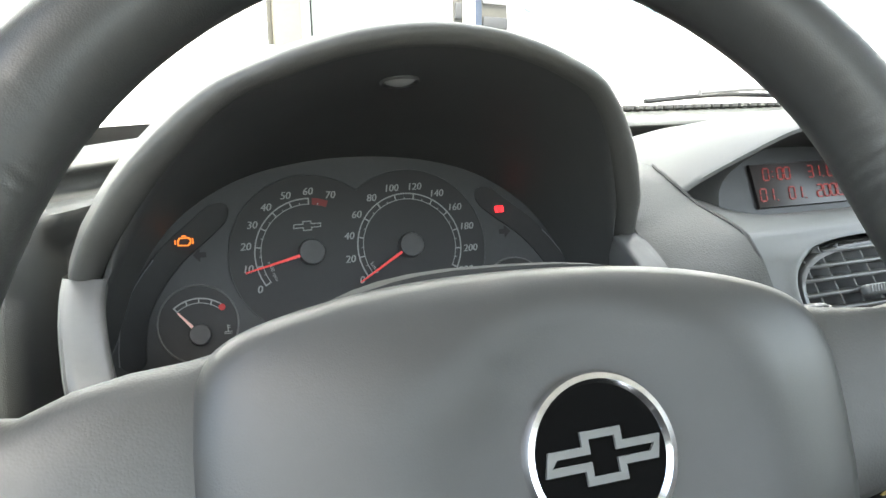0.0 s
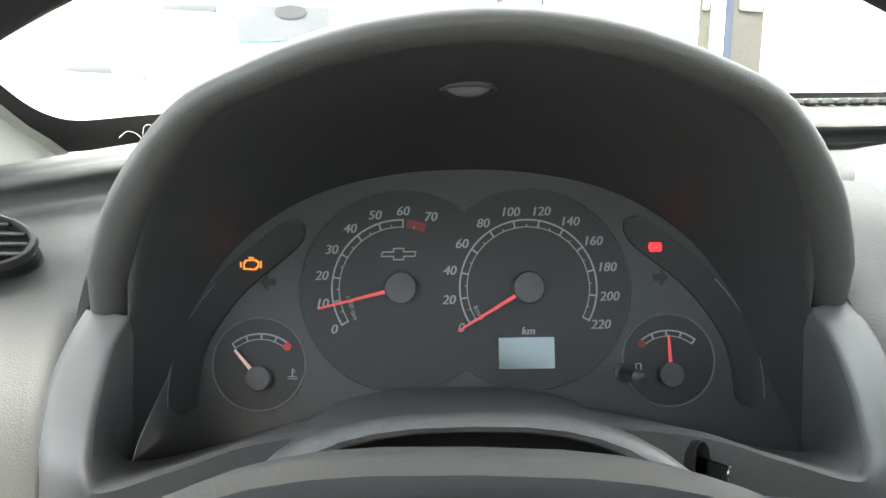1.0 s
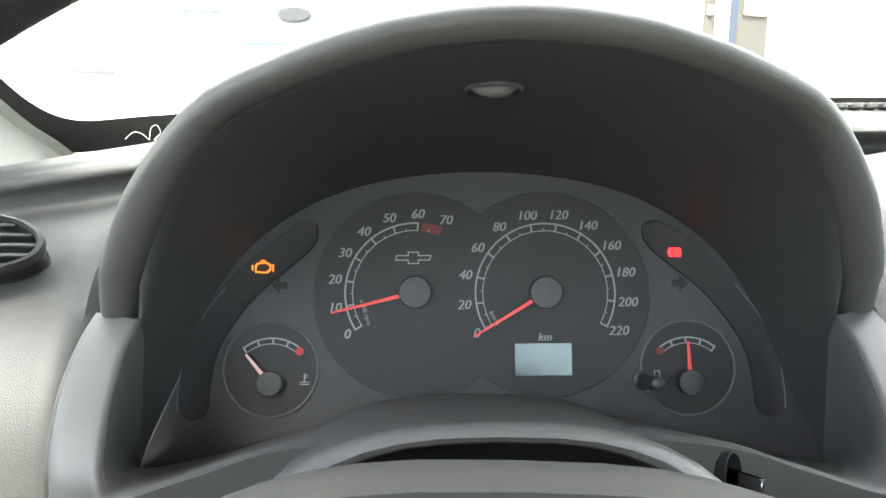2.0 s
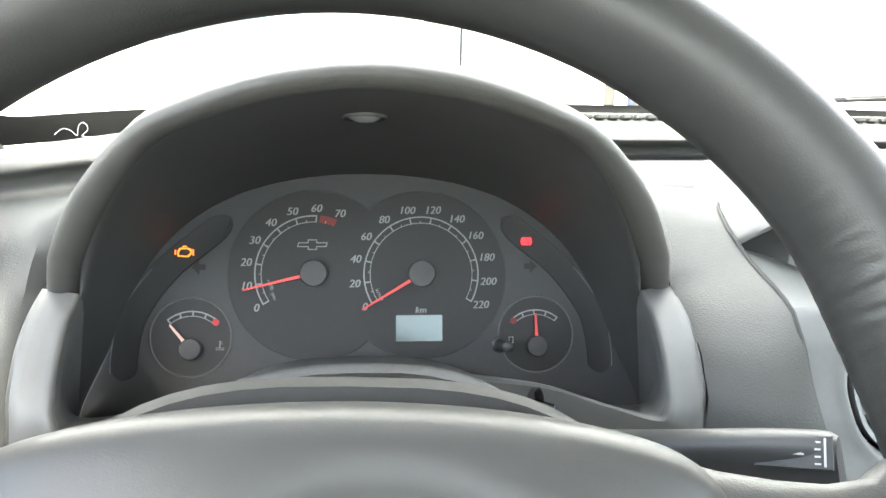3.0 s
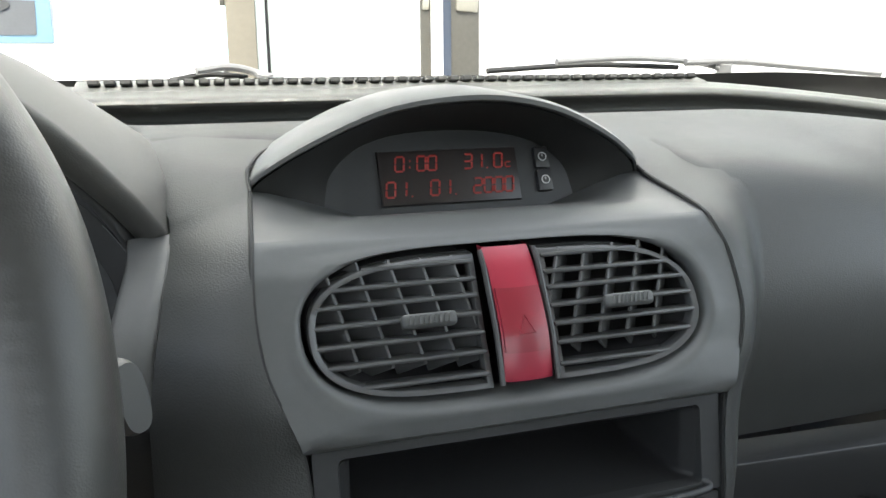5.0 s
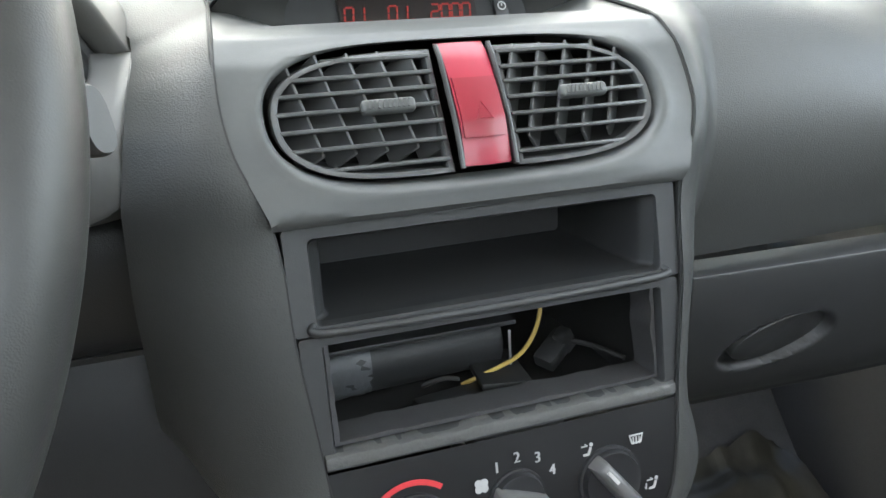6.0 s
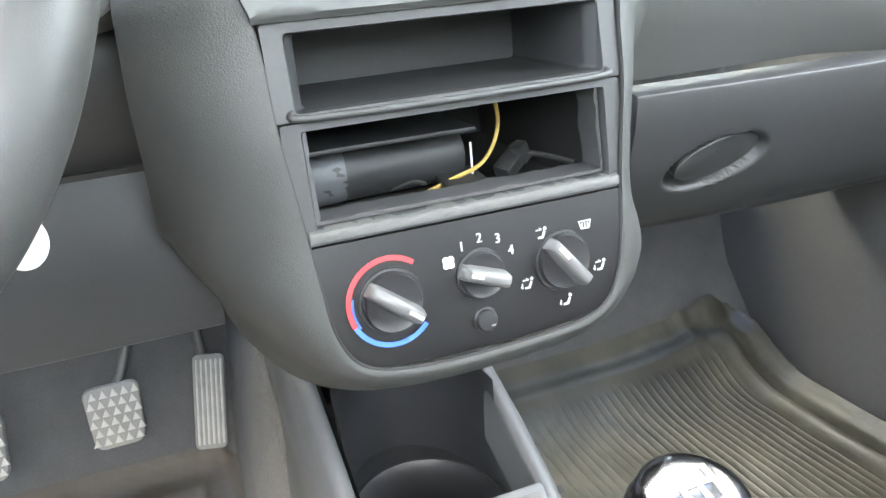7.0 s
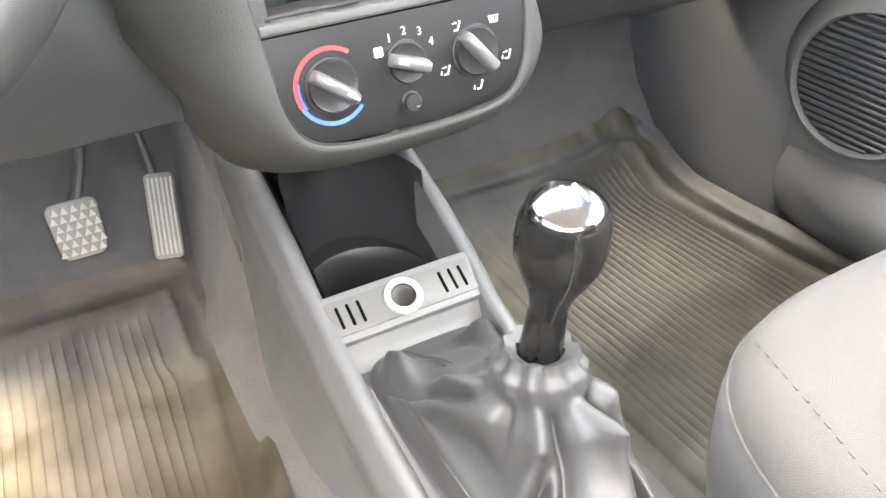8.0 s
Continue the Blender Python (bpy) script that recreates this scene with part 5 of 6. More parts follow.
for x in (-0.0147, 0.0135):
    bm = bmesh.new()
    tube(bm, [front(x, z, 0.001) for z in np.linspace(1.0275, 1.0845, 10)], 0.0014, 8)
    part("hazard_frame", bm, TUBEGREY, hzb)

# display niche: shelf, eyebrow hood, display
NB = 41
brow = smooth_line([(-0.1172, 0.120, 1.1075), (-0.108, 0.112, 1.1165), (-0.083, 0.100, 1.132), (-0.049, 0.092, 1.147), (-0.015, 0.0895, 1.1528), (0.018, 0.0895, 1.1528), (0.052, 0.092, 1.1455), (0.085, 0.100, 1.131), (0.109, 0.112, 1.1165), (0.1172, 0.120, 1.1075)], NB)
pan = smooth_line([(-0.075, 0.1250, 1.088), (-0.0745, 0.129, 1.0975), (-0.069, 0.136, 1.113), (-0.05, 0.1425, 1.127), (-0.02, 0.1455, 1.1335), (0.022, 0.1455, 1.1335), (0.055, 0.1425, 1.127), (0.074, 0.136, 1.113), (0.0785, 0.129, 1.0975), (0.079, 0.1250, 1.088)], NB)
bm = bmesh.new()
rows = [[p.lerp(b, s) for p, b in zip(pan, brow)] for s in (0, 0.35, 0.7, 0.97)]
sheet(bm, rows)
part("niche_lining", bm, INNER, stack, "dark lining under the eyebrow")
bm = bmesh.new()
rows = [[b.copy() for b in brow], [b + Vector((0, -0.0025, 0.001)) for b in brow], [b + Vector((0, -0.0025, 0.0035)) for b in brow], [b + Vector((0, 0.001, 0.0052)) for b in brow]]
for y, f_, zk in ((0.15, 1.0, 0.0035), (0.20, 0.97, -0.002), (0.26, 0.90, -0.010), (0.32, 0.80, -0.022), (0.37, 0.66, -0.038)):
    rows.append([Vector((b.x * f_, max(y - 0.10 * (b.x / 0.117) ** 4 * (y - 0.12), b.y + 0.002 + 0.03 * (y - 0.1)), b.z + zk * (b.z - 1.09) / 0.062 + 0.004)) for b in brow])
sheet(bm, rows)
part("display_hood", bm, FASCIA, stack, "curved grey eyebrow hood over the display", sharp=50)
bm = bmesh.new()
rows = []
for s in np.linspace(0, 1, 8):
    row = []
    for q in np.linspace(-1, 1, 33):
        xa, xb = q * 0.1205, (0.002 + q * 0.0775)
        ya, za = float(np.interp(1.0935, FZ, FY)), 1.0935
        tip = ease(0.66, 1.0, abs(q))
        x = xa + (xb - xa) * s * (1 - tip) + (q * 0.117 - xa) * s * tip
        y = ya + (0.1255 - ya) * s * (1 - tip) + (0.118 - ya) * s * tip
        z = za + (1.0872 - za) * s * (1 - tip) + (1.108 - za) * s * tip + 0.0065 * math.sin(math.pi * s ** 0.6) * (1 - tip)
        row.append((x, y, z))
    rows.append(row)
sheet(bm, rows)
part("display_shelf", bm, FASCIA, stack, "smooth grey shelf before the display", sharp=60)
DP = frame_at((0.002, 0.1343, 1.108), (0, 0.41, 0.912), (0, -0.912, 0.41))
bm = bmesh.new()
c = [p for p in pan]
mid_b = [Vector((p.x, 0.1250, 1.088)) for p in pan]
sheet(bm, [[m_.lerp(p, s) for p, m_ in zip(pan, mid_b)] for s in (0.0, 0.25, 0.5, 0.75, 1.0)])
dpl = part("display_panel", bm, DISPANEL, stack, "dark grey display panel")
bm = bmesh.new()
prism(bm, [(-0.044, -0.0168), (0.042, -0.0168), (0.042, 0.0160), (-0.044, 0.0160)], DP @ Matrix.Translation((0, 0, 0.003)), 0.004, 0.0008)
dsp = part("display", bm, DISPLAY, stack, "dark display glass with red digits")
SEGS = {"0": "abcdef", "1": "bc", "2": "abged", "3": "abgcd", "c": "ged"}


def segment_digit(bm, ch, m, u, v, h):
    """Slanted seven-segment character, h high."""
    w = h * 0.58
    pt = {"tl": (0, h), "tr": (w, h), "ml": (0, h / 2), "mr": (w, h / 2), "bl": (0, 0), "br": (w, 0)}
    ends = {"a": ("tl", "tr"), "b": ("tr", "mr"), "c": ("mr", "br"), "d": ("bl", "br"), "e": ("ml", "bl"), "f": ("tl", "ml"), "g": ("ml", "mr")}
    if ch in ".:":
        for q in (0.0,) if ch == "." else (0.25, 0.7):
            prism(bm, disc(h * 0.07, 8, u + w * 0.4 + 0.14 * q * h, v + q * h), m @ Matrix.Translation((0, 0, 0.0036)), 0.0004)
        return
    for k in SEGS[ch]:
        (x0, y0), (x1, y1) = pt[ends[k][0]], pt[ends[k][1]]
        dx, dy = (x1 - x0) * 0.10, (y1 - y0) * 0.10
        bar(bm, m, u + x0 + dx + 0.14 * (y0 + dy), v + y0 + dy, u + x1 - dx + 0.14 * (y1 - dy), v + y1 - dy, h * 0.13, 0.0036)


for s, u, v, sz, step in (("0:00", -0.0345, 0.0034, 0.0088, 0.0066), ("31.0", 0.0075, 0.0034, 0.0088, 0.0064), ("c", 0.0340, 0.0034, 0.0062, 0.006), ("01. 01. 2000", -0.0415, -0.0118, 0.0090, 0.00665)):
    for k, ch in enumerate(s):
        if ch == " ":
            continue
        bm = bmesh.new()
        segment_digit(bm, ch, DP, u + step * k, v, sz)
        part("digit", bm, LEDRED, dsp, "dim red display digit")
for v in (0.0085, -0.006):
    bm = bmesh.new()
    box(bm, (0.0095, 0.0135, 0.004), DP @ Matrix.Translation((0.0586, v, 0.002)), 0.0012, 2)
    btn = part("clock_button", bm, KNOBD, dpl, "small black clock button")
    bm = bmesh.new()
    band(bm, 0.0022, 0.0028, 0, 360, DP, 0.0046, 20, 0.0586, v)
    bar(bm, DP, 0.0586, v, 0.0586, v + 0.0016, 0.0005, 0.0046)
    part("button_symbol", bm, WHITE, btn)

# radio trim: pocket above, empty slot below
rad = thing("radio_trim", (0, 0.0, 0.89), "dark radio trim with an open pocket above an empty radio slot", "radio trim")


def trim_point(x, z, dy=0.0):
    return front(x, z, 0.0) + Vector((0, dy, 0))


def hole_frame(bm, outer, inner, dy_out, dy_in):
    sheet(bm, [[trim_point(x, z, 0.006) for x, z in outer], [trim_point(x, z, dy_out) for x, z in outer], [trim_point(x + (u - x) * 0.94, z + (w - z) * 0.94, dy_out) for (x, z), (u, w) in zip(outer, inner)], [trim_point(*p, dy_out + 0.001) for p in inner], [trim_point(*p, dy_in) for p in inner]], closed=True)


bm = bmesh.new()
hole_frame(bm, rect_ring(-0.1042, 0.1042, 0.9585, 1.0080, 0.002), rect_ring(-0.0925, 0.0925, 0.9625, 1.0025, 0.003), 0.001, 0.012)
hole_frame(bm, rect_ring(-0.1025, 0.1025, 0.8925, 0.9575, 0.002), rect_ring(-0.0915, 0.0915, 0.9005, 0.9530, 0.002), 0.001, 0.010)
part("face_frame", bm, BEZEL, rad, "dark rectangular face frame")
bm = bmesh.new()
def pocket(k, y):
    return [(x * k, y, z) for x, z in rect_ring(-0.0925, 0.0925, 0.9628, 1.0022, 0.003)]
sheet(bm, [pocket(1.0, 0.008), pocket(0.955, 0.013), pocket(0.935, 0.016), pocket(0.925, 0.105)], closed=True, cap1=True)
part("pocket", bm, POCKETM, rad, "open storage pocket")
bm = bmesh.new()
tube(bm, smooth_line([(-0.0945, 0.0035, 0.9635), (-0.0935, -0.0015, 0.9605), (-0.06, -0.0035, 0.9598), (0, -0.0042, 0.9596), (0.06, -0.0035, 0.9598), (0.0935, -0.0015, 0.9605), (0.0945, 0.0035, 0.9635)], 40), 0.0021, 10)
part("shelf_lip", bm, BEZEL, rad, "rounded lip between pocket and slot")
bm = bmesh.new()
rows = []
for x in np.linspace(-0.0965, 0.0965, 90):
    j = 0.0011 * noise.noise((x * 130, 0.3, 0.9)) + 0.0006 * noise.noise((x * 420, 1.3, 0.2))
    rows.append([trim_point(x, 0.8938, 0.0012), trim_point(x, 0.8944, -0.0012), trim_point(x, 0.8975, -0.0020 + 0.4 * j), trim_point(x, 0.8996 + j, -0.0014), trim_point(x, 0.9006 + j, 0.0010), trim_point(x, 0.9004 + j, 0.010)])
sheet(bm, rows)
part("slot_sill", bm, SCUFF, rad, "scuffed lower sill", sharp=40)
# metal mounting frame with a torn inner edge
bm = bmesh.new()
for a, b in (((-0.0905, 0.9015), (0.0905, 0.9015)), ((0.0905, 0.9015), (0.0905, 0.952)), ((-0.0905, 0.9015), (-0.0905, 0.952))):
    rows = []
    for k in range(30):
        s = k / 29
        x, z = a[0] + (b[0] - a[0]) * s, a[1] + (b[1] - a[1]) * s
        j = 0.0012 * noise.noise((x * 150, z * 150, 0.5))
        n = Vector((0, 0, 1)) if abs(a[0] - b[0]) > 0.01 else Vector((-math.copysign(1, x), 0, 0))
        p = trim_point(x, z, 0.006)
        rows.append([p, p + n * (0.0022 + j), p + n * (0.0026 + j) + Vector((0, 0.02, 0))])
    sheet(bm, rows)
part("mounting_cage", bm, CAGEM, rad, "torn edge of the radio mounting cage", sharp=30)

bm = bmesh.new()
sheet(bm, [[(-0.095, 0.012, z), (0.095, 0.012, z), (0.095, 0.19, z + 0.01), (-0.095, 0.19, z + 0.01)] for z in (0.884, 0.957)], closed=True, cap0=True, cap1=True)
for f_ in list(bm.faces):
    if abs(f_.calc_center_median().y - 0.012) < 1e-4:
        bm.faces.remove(f_)
part("cavity", bm, INNER, rad, "dark empty radio cavity")
bm = bmesh.new()
tube(bm, smooth_line([(-0.10, 0.078, 0.9085), (-0.05, 0.080, 0.9085), (-0.01, 0.082, 0.9085), (0.026, 0.084, 0.9085)], 16), 0.0190, 28)
duct = part("air_duct", bm, DUCT, rad, "black corrugated air duct")
bm = bmesh.new()
rows = []
for k in range(8):
    s = k / 7
    p = Vector((-0.095 + 0.040 * s, 0.0783 + 0.002 * s, 0.9085))
    rows.append([p + Vector((0.0, math.cos(q), math.sin(q))) * (0.0198 + 0.0010 * noise.noise((k * 0.9, 2.5 * math.cos(q), 2.5 * math.sin(q)))) for q in [2 * math.pi * j / 28 for j in range(28)]])
sheet(bm, rows, closed=True)
part("tape", bm, FOIL, duct, "crumpled grey tape round the duct")
bm = bmesh.new()
box(bm, (0.135, 0.03, 0.020), pose(-0.03, 0.115, 0.943, 0, 0, 3), 0.004)
box(bm, (0.12, 0.10, 0.003), pose(-0.035, 0.09, 0.9315, 0, 0, 0), 0.001)
box(bm, (0.06, 0.02, 0.006), pose(-0.005, 0.045, 0.890, 0, 0, 8), 0.002)
box(bm, (0.03, 0.05, 0.004), pose(0.02, 0.06, 0.896, 0, 3, -8), 0.001)
part("bracket", bm, DUCT, rad)
bm = bmesh.new()
tube(bm, smooth_line([(0.050, 0.085, 0.956), (0.0535, 0.070, 0.938), (0.049, 0.062, 0.920), (0.0345, 0.056, 0.9045), (0.010, 0.053, 0.8975), (-0.004, 0.056, 0.892)], 30), 0.0014, 8)
part("wire", bm, WIRE, rad, "loose yellow wire")
bm = bmesh.new()
tube(bm, [(0.030, 0.062, 0.918), (0.0285, 0.058, 0.893)], 0.0009, 8)
part("metal_pin", bm, STEEL, rad)
bm = bmesh.new()
box(bm, (0.026, 0.014, 0.010), pose(0.0585, 0.060, 0.9010, 10, -28, 25), 0.002)
box(bm, (0.010, 0.009, 0.014), pose(0.0655, 0.060, 0.9060, 0, -28, 25), 0.0015)
plug = part("connector", bm, DUCT, rad, "black cable plug")
bm = bmesh.new()
tube(bm, smooth_line([(0.066, 0.060, 0.906), (0.078, 0.050, 0.904), (0.089, 0.030, 0.901)], 14), 0.0018, 8)
tube(bm, smooth_line([(-0.03, 0.05, 0.899), (-0.018, 0.046, 0.903), (-0.008, 0.05, 0.899)], 10), 0.0014, 6)
part("cable", bm, RUBDARK, plug)

# heater panel
hp = thing("heater_control_unit", (0, -0.015, 0.812), "black heater control panel with three rotary knobs", "heater controls")
HP = frame_at((0.0, -0.0142, 0.8565), (0, 0.138, 0.990), (0, -0.990, 0.138))
bm = bmesh.new()
o = []
pts = [(-0.0998, 0.8915), (-0.0972, 0.868), (-0.0928, 0.843), (-0.0855, 0.828), (-0.074, 0.8195), (-0.054, 0.8155), (0.0, 0.8135)]
pts = pts + [(-x, z) for x, z in reversed(pts[:-1])]
low = smooth_line([(x, 0, z) for x, z in pts], 61)
rows = []
for s, dy in ((0.0, 0.004), (0.0, 0.0008), (0.02, 0.0), (0.25, 0.0), (0.5, 0.0), (0.75, 0.0), (1.0, 0.0)):
    rows.append([front(p.x + (p.x * 1.0 * 0.96 - p.x) * s * 0 - p.x * 0.0, p.z + (0.8915 - p.z) * s) + Vector((0, dy, 0)) for p in low])
sheet(bm, rows)
face = part("panel_face", bm, PANEL, hp, "matt black panel", sharp=60)


def knob(u, v, r, ang, bar_len, label, mark_end):
    """Rotary knob: recessed ring, dished disc, raised grip bar with a white mark."""
    M_ = HP @ Matrix.Translation((u, v, 0.0)) @ Matrix.Rotation(radians(ang), 4, "Z")
    b_ = bmesh.new()
    sheet(b_, [[M_ @ Vector((a * k, c * k, w)) for a, c in disc(r, 48)] for k, w in ((1.10, 0.0), (1.08, 0.0022), (1.0, 0.0024), (0.985, 0.001), (0.97, 0.004), (0.93, 0.0058), (0.80, 0.0048), (0.4, 0.0044))], closed=True, cap1=True)
    kb = part("knob", b_, KNOBD, hp, label)
    b_ = bmesh.new()
    rows = []
    for x, hw, h in ((-bar_len, 0.0028, 0.006), (-bar_len * 0.97, 0.0040, 0.0135), (-bar_len * 0.85, 0.0046, 0.0165), (0, 0.0045, 0.0165), (bar_len * 0.85, 0.0043, 0.0160), (bar_len * 0.97, 0.0037, 0.0130), (bar_len, 0.0026, 0.006)):
        rows.append([M_ @ Vector((x, a * hw, w)) for a, w in ((-1.15, 0.003), (-1.0, h * 0.6), (-0.72, h * 0.93), (-0.35, h), (0.35, h), (0.72, h * 0.93), (1.0, h * 0.6), (1.15, 0.003))])
    sheet(b_, rows, cap0=True, cap1=True)
    part("grip", b_, KNOBB, kb, "raised grey grip bar", sharp=50)
    b_ = bmesh.new()
    bar(b_, M_, mark_end * bar_len * 0.35, 0, mark_end * bar_len * 0.86, 0, 0.0020, 0.0172, 0.0012)
    part("mark", b_, WHITE, kb)
    return kb


knob(-0.0572, -0.0022, 0.0178, 142, 0.0178, "large black temperature knob", -1)
knob(-0.0018, 0.0018, 0.0142, 160, 0.0145, "black fan speed knob", 1)
knob(0.0522, -0.0012, 0.0172, 128, 0.0172, "black air direction knob", 1)
b_ = bmesh.new()
sheet(b_, [[HP @ Vector((-0.002 + a * k, -0.0262 + c * k, w)) for a, c in disc(0.0068, 32)] for k, w in ((1.15, 0.0), (1.12, 0.0012), (1.0, 0.0015), (0.98, 0.003), (0.85, 0.0042), (0.4, 0.0046))], closed=True, cap1=True)
pb = part("push_button", b_, KNOBD, hp, "round black push button")
b_ = bmesh.new()
bar(b_, HP, -0.0005, -0.0292, 0.0022, -0.0292, 0.0006, 0.005)
part("button_mark", b_, WHITE, pb)
b_ = bmesh.new()
band(b_, 0.0236, 0.0264, 52, 205, HP, 0.0012, 40, -0.0572, -0.0022)
part("heat_arc", b_, REDLINE, face, "red warm arc")
b_ = bmesh.new()
band(b_, 0.0236, 0.0264, 205, 318, HP, 0.0013, 40, -0.0572, -0.0022)
band(b_, 0.0222, 0.0233, 165, 210, HP, 0.0013, 16, -0.0572, -0.0022)
part("cold_arc", b_, BLUELINE, face, "blue cold arc")
for s, u, v in (("1", -0.0118, 0.0200), ("2", -0.0004, 0.0230), ("3", 0.0112, 0.0205), ("4", 0.0190, 0.0120)):
    b_ = bmesh.new()
    write(b_, s, HP, u, v, 0.0082, 0.0012, bold=0.0003, stretch=0.85)
    part("fan_number", b_, WHITE, face)
b_ = bmesh.new()
for q in range(4):
    a = radians(45 + 90 * q)
    prism(b_, disc(0.0021, 12, -0.0208 + 0.0022 * math.cos(a), 0.0125 + 0.0022 * math.sin(a)), HP @ Matrix.Translation((0, 0, 0.0012)), 0.0004)
part("fan_symbol", b_, WHITE, face)


def air_symbol(u, v, foot, head):
    b = bmesh.new()
    bar(b, HP, u - 0.002, v - 0.0025, u + 0.0012, v - 0.0025, 0.0013, 0.0012)
    bar(b, HP, u + 0.0008, v - 0.0028, u + 0.0026, v + 0.0012, 0.0014, 0.0013)
    prism(b, disc(0.0011, 10, u + 0.0030, v + 0.0026), HP @ Matrix.Translation((0, 0, 0.0012)), 0.0004)
    if head:
        bar(b, HP, u - 0.003, v + 0.0022, u + 0.0005, v + 0.0022, 0.0007, 0.0012)
        bar(b, HP, u - 0.0008, v + 0.0034, u + 0.0008, v + 0.0022, 0.0006, 0.0012)
    if foot:
        bar(b, HP, u - 0.0036, v + 0.0006, u - 0.0036, v - 0.0024, 0.0007, 0.0012)
        bar(b, HP, u - 0.0046, v - 0.0012, u - 0.0036, v - 0.0026, 0.0006, 0.0012)
    part("air_symbol", b, WHITE, face)


air_symbol(0.0395, 0.0180, False, True)
air_symbol(0.0275, -0.0105, True, True)
air_symbol(0.0522, -0.0262, True, False)
air_symbol(0.0778, -0.0095, True, True)
b_ = bmesh.new()
outline_strip(b_, [(-0.0030, -0.0026), (0.0030, -0.0026), (0.0044, 0.0026), (-0.0044, 0.0026)], HP @ Matrix.Translation((0.0698, 0.0178, 0)), 0.0008, 0.0012)
for q in range(3):
    bar(b_, HP, 0.0680 + 0.0018 * q, 0.0150, 0.0680 + 0.0018 * q, 0.0190, 0.0007, 0.0012)
part("screen_symbol", b_, WHITE, face)

# ---- tunnel console ----
tun = thing("tunnel_console", (0, 0.0, 0.44), "light grey floor console with cup recess and lighter panel", "floor console")
SECT = [(0.30, 0.088, 0.735, 0.112), (0.22, 0.088, 0.725, 0.115), (0.16, 0.088, 0.708, 0.118), (0.10, 0.088, 0.682, 0.120), (0.05, 0.088, 0.655, 0.119), (0.0, 0.088, 0.633, 0.116), (-0.05, 0.088, 0.618, 0.114), (-0.12, 0.089, 0.606, 0.114), (-0.22, 0.092, 0.598, 0.116), (-0.40, 0.095, 0.592, 0.118), (-0.62, 0.095, 0.590, 0.118)]
bm = bmesh.new()
rows = []
for y, hw, zt, bw in SECT:
    rows.append([(-bw - 0.006, y, 0.440), (-bw, y, 0.470), (-bw + 0.020, y, 0.470 + 0.40 * (zt - 0.470)), (-hw - 0.010, y, zt - 0.045), (-hw - 0.003, y, zt - 0.014), (-hw + 0.0005, y, zt - 0.004), (-hw + 0.007, y, zt), (-hw + 0.0125, y, zt - 0.003), (-hw + 0.015, y, zt - 0.012), (-hw + 0.016, y, zt - 0.06)])
sheet(bm, [smooth_line(r_, 33) for r_ in rows])
part("side_wall", bm, TUNNEL, tun, "light grey swept console side", sharp=60)
bm = bmesh.new()



def taper(y):
    """The passenger side of the console draws in towards the rear."""
    return float(np.interp(y, [-0.30, -0.22, -0.11, -0.02, 0.05], [0.028, 0.024, 0.016, 0.010, 0.004]))


sheet(bm, [smooth_line([(-x - 0.010 - 0.008 * (z < 0.5) - taper(y), y, z) for x, y, z in r_], 33) for r_ in rows])
part("side_wall", bm, TUNNEL, tun, "light grey swept console side", sharp=60)
bm = bmesh.new()
def cup(k, z, y0=0.118, ru=0.066, rv=0.075):
    return [(ru * k * math.cos(q), y0 + rv * k * math.sin(q), z) for q in [2 * math.pi * j / 40 for j in range(40)]]
sheet(bm, [[(x, y, 0.645 + 0.12 * (y - 0.04)) for x in np.linspace(-0.078, 0.078, 9)] for y in (0.034, 0.042)])
rows = [[(x - 0.005, y, z) for x, y, z in c_] for c_ in (cup(1.02, 0.5985), cup(0.96, 0.600), cup(0.93, 0.597), cup(0.90, 0.585), cup(0.86, 0.545), cup(0.5, 0.543))]
sheet(bm, rows, closed=True, cap1=True)
ring_in = [(a_ - 0.005, b_) for a_, b_, _ in cup(1.0, 0)]
ring_out = []
for a_, b_ in ring_in:
    dx, dy = a_ + 0.005, b_ - 0.118
    k_ = min(0.0650 / max(1e-6, abs(dx)), (0.17 if dy > 0 else 0.088) / max(1e-6, abs(dy)))
    ring_out.append((-0.005 + dx * k_, 0.118 + dy * k_))
sheet(bm, [[(x, y, 0.5984) for x, y in ring_in], [(x, y, 0.598) for x, y in ring_out]], closed=True)
part("cup_recess", bm, CUP, tun, "deep black cup recess")
bm = bmesh.new()
sheet(bm, [[(-0.005 + 0.0650 * min(k_, 1.0) * math.cos(q), 0.118 + (0.105 * k_) * math.sin(q), z) for q in [math.pi * j / 36 for j in range(37)]] for k_, z in ((0.985, 0.596), (0.987, 0.62), (0.99, 0.65), (0.995, 0.675), (1.01, 0.69), (1.05, 0.70), (1.2, 0.705))])
for xl in (-0.0705, 0.0605):
    sheet(bm, [[(xl, y, z) for z in (0.55, 0.60, float(np.interp(y, [0.0, 0.05, 0.10, 0.16, 0.22, 0.30], [0.633, 0.655, 0.682, 0.708, 0.725, 0.735])) - 0.007)] for y in np.linspace(0.030, 0.30, 12)])
part("cup_lining", bm, CUP, tun, "black recess lining")
LP = frame_at((-0.010, 0.026, 0.637), (0, 0.86, 0.51), (0, -0.51, 0.86))
bm = bmesh.new()
prism(bm, rect_ring(-0.073, 0.073, -0.022, 0.024, 0.004), LP @ Matrix.Translation((0, 0, 0.004)), 0.02, 0.002)
lp = part("lighter_panel", bm, TUNNEL, tun, "pale grey lighter panel")
bm = bmesh.new()
prism(bm, rect_ring(-0.068, 0.068, -0.0155, 0.0175, 0.003), LP @ Matrix.Translation((0, 0, 0.0052)), 0.004, 0.001)
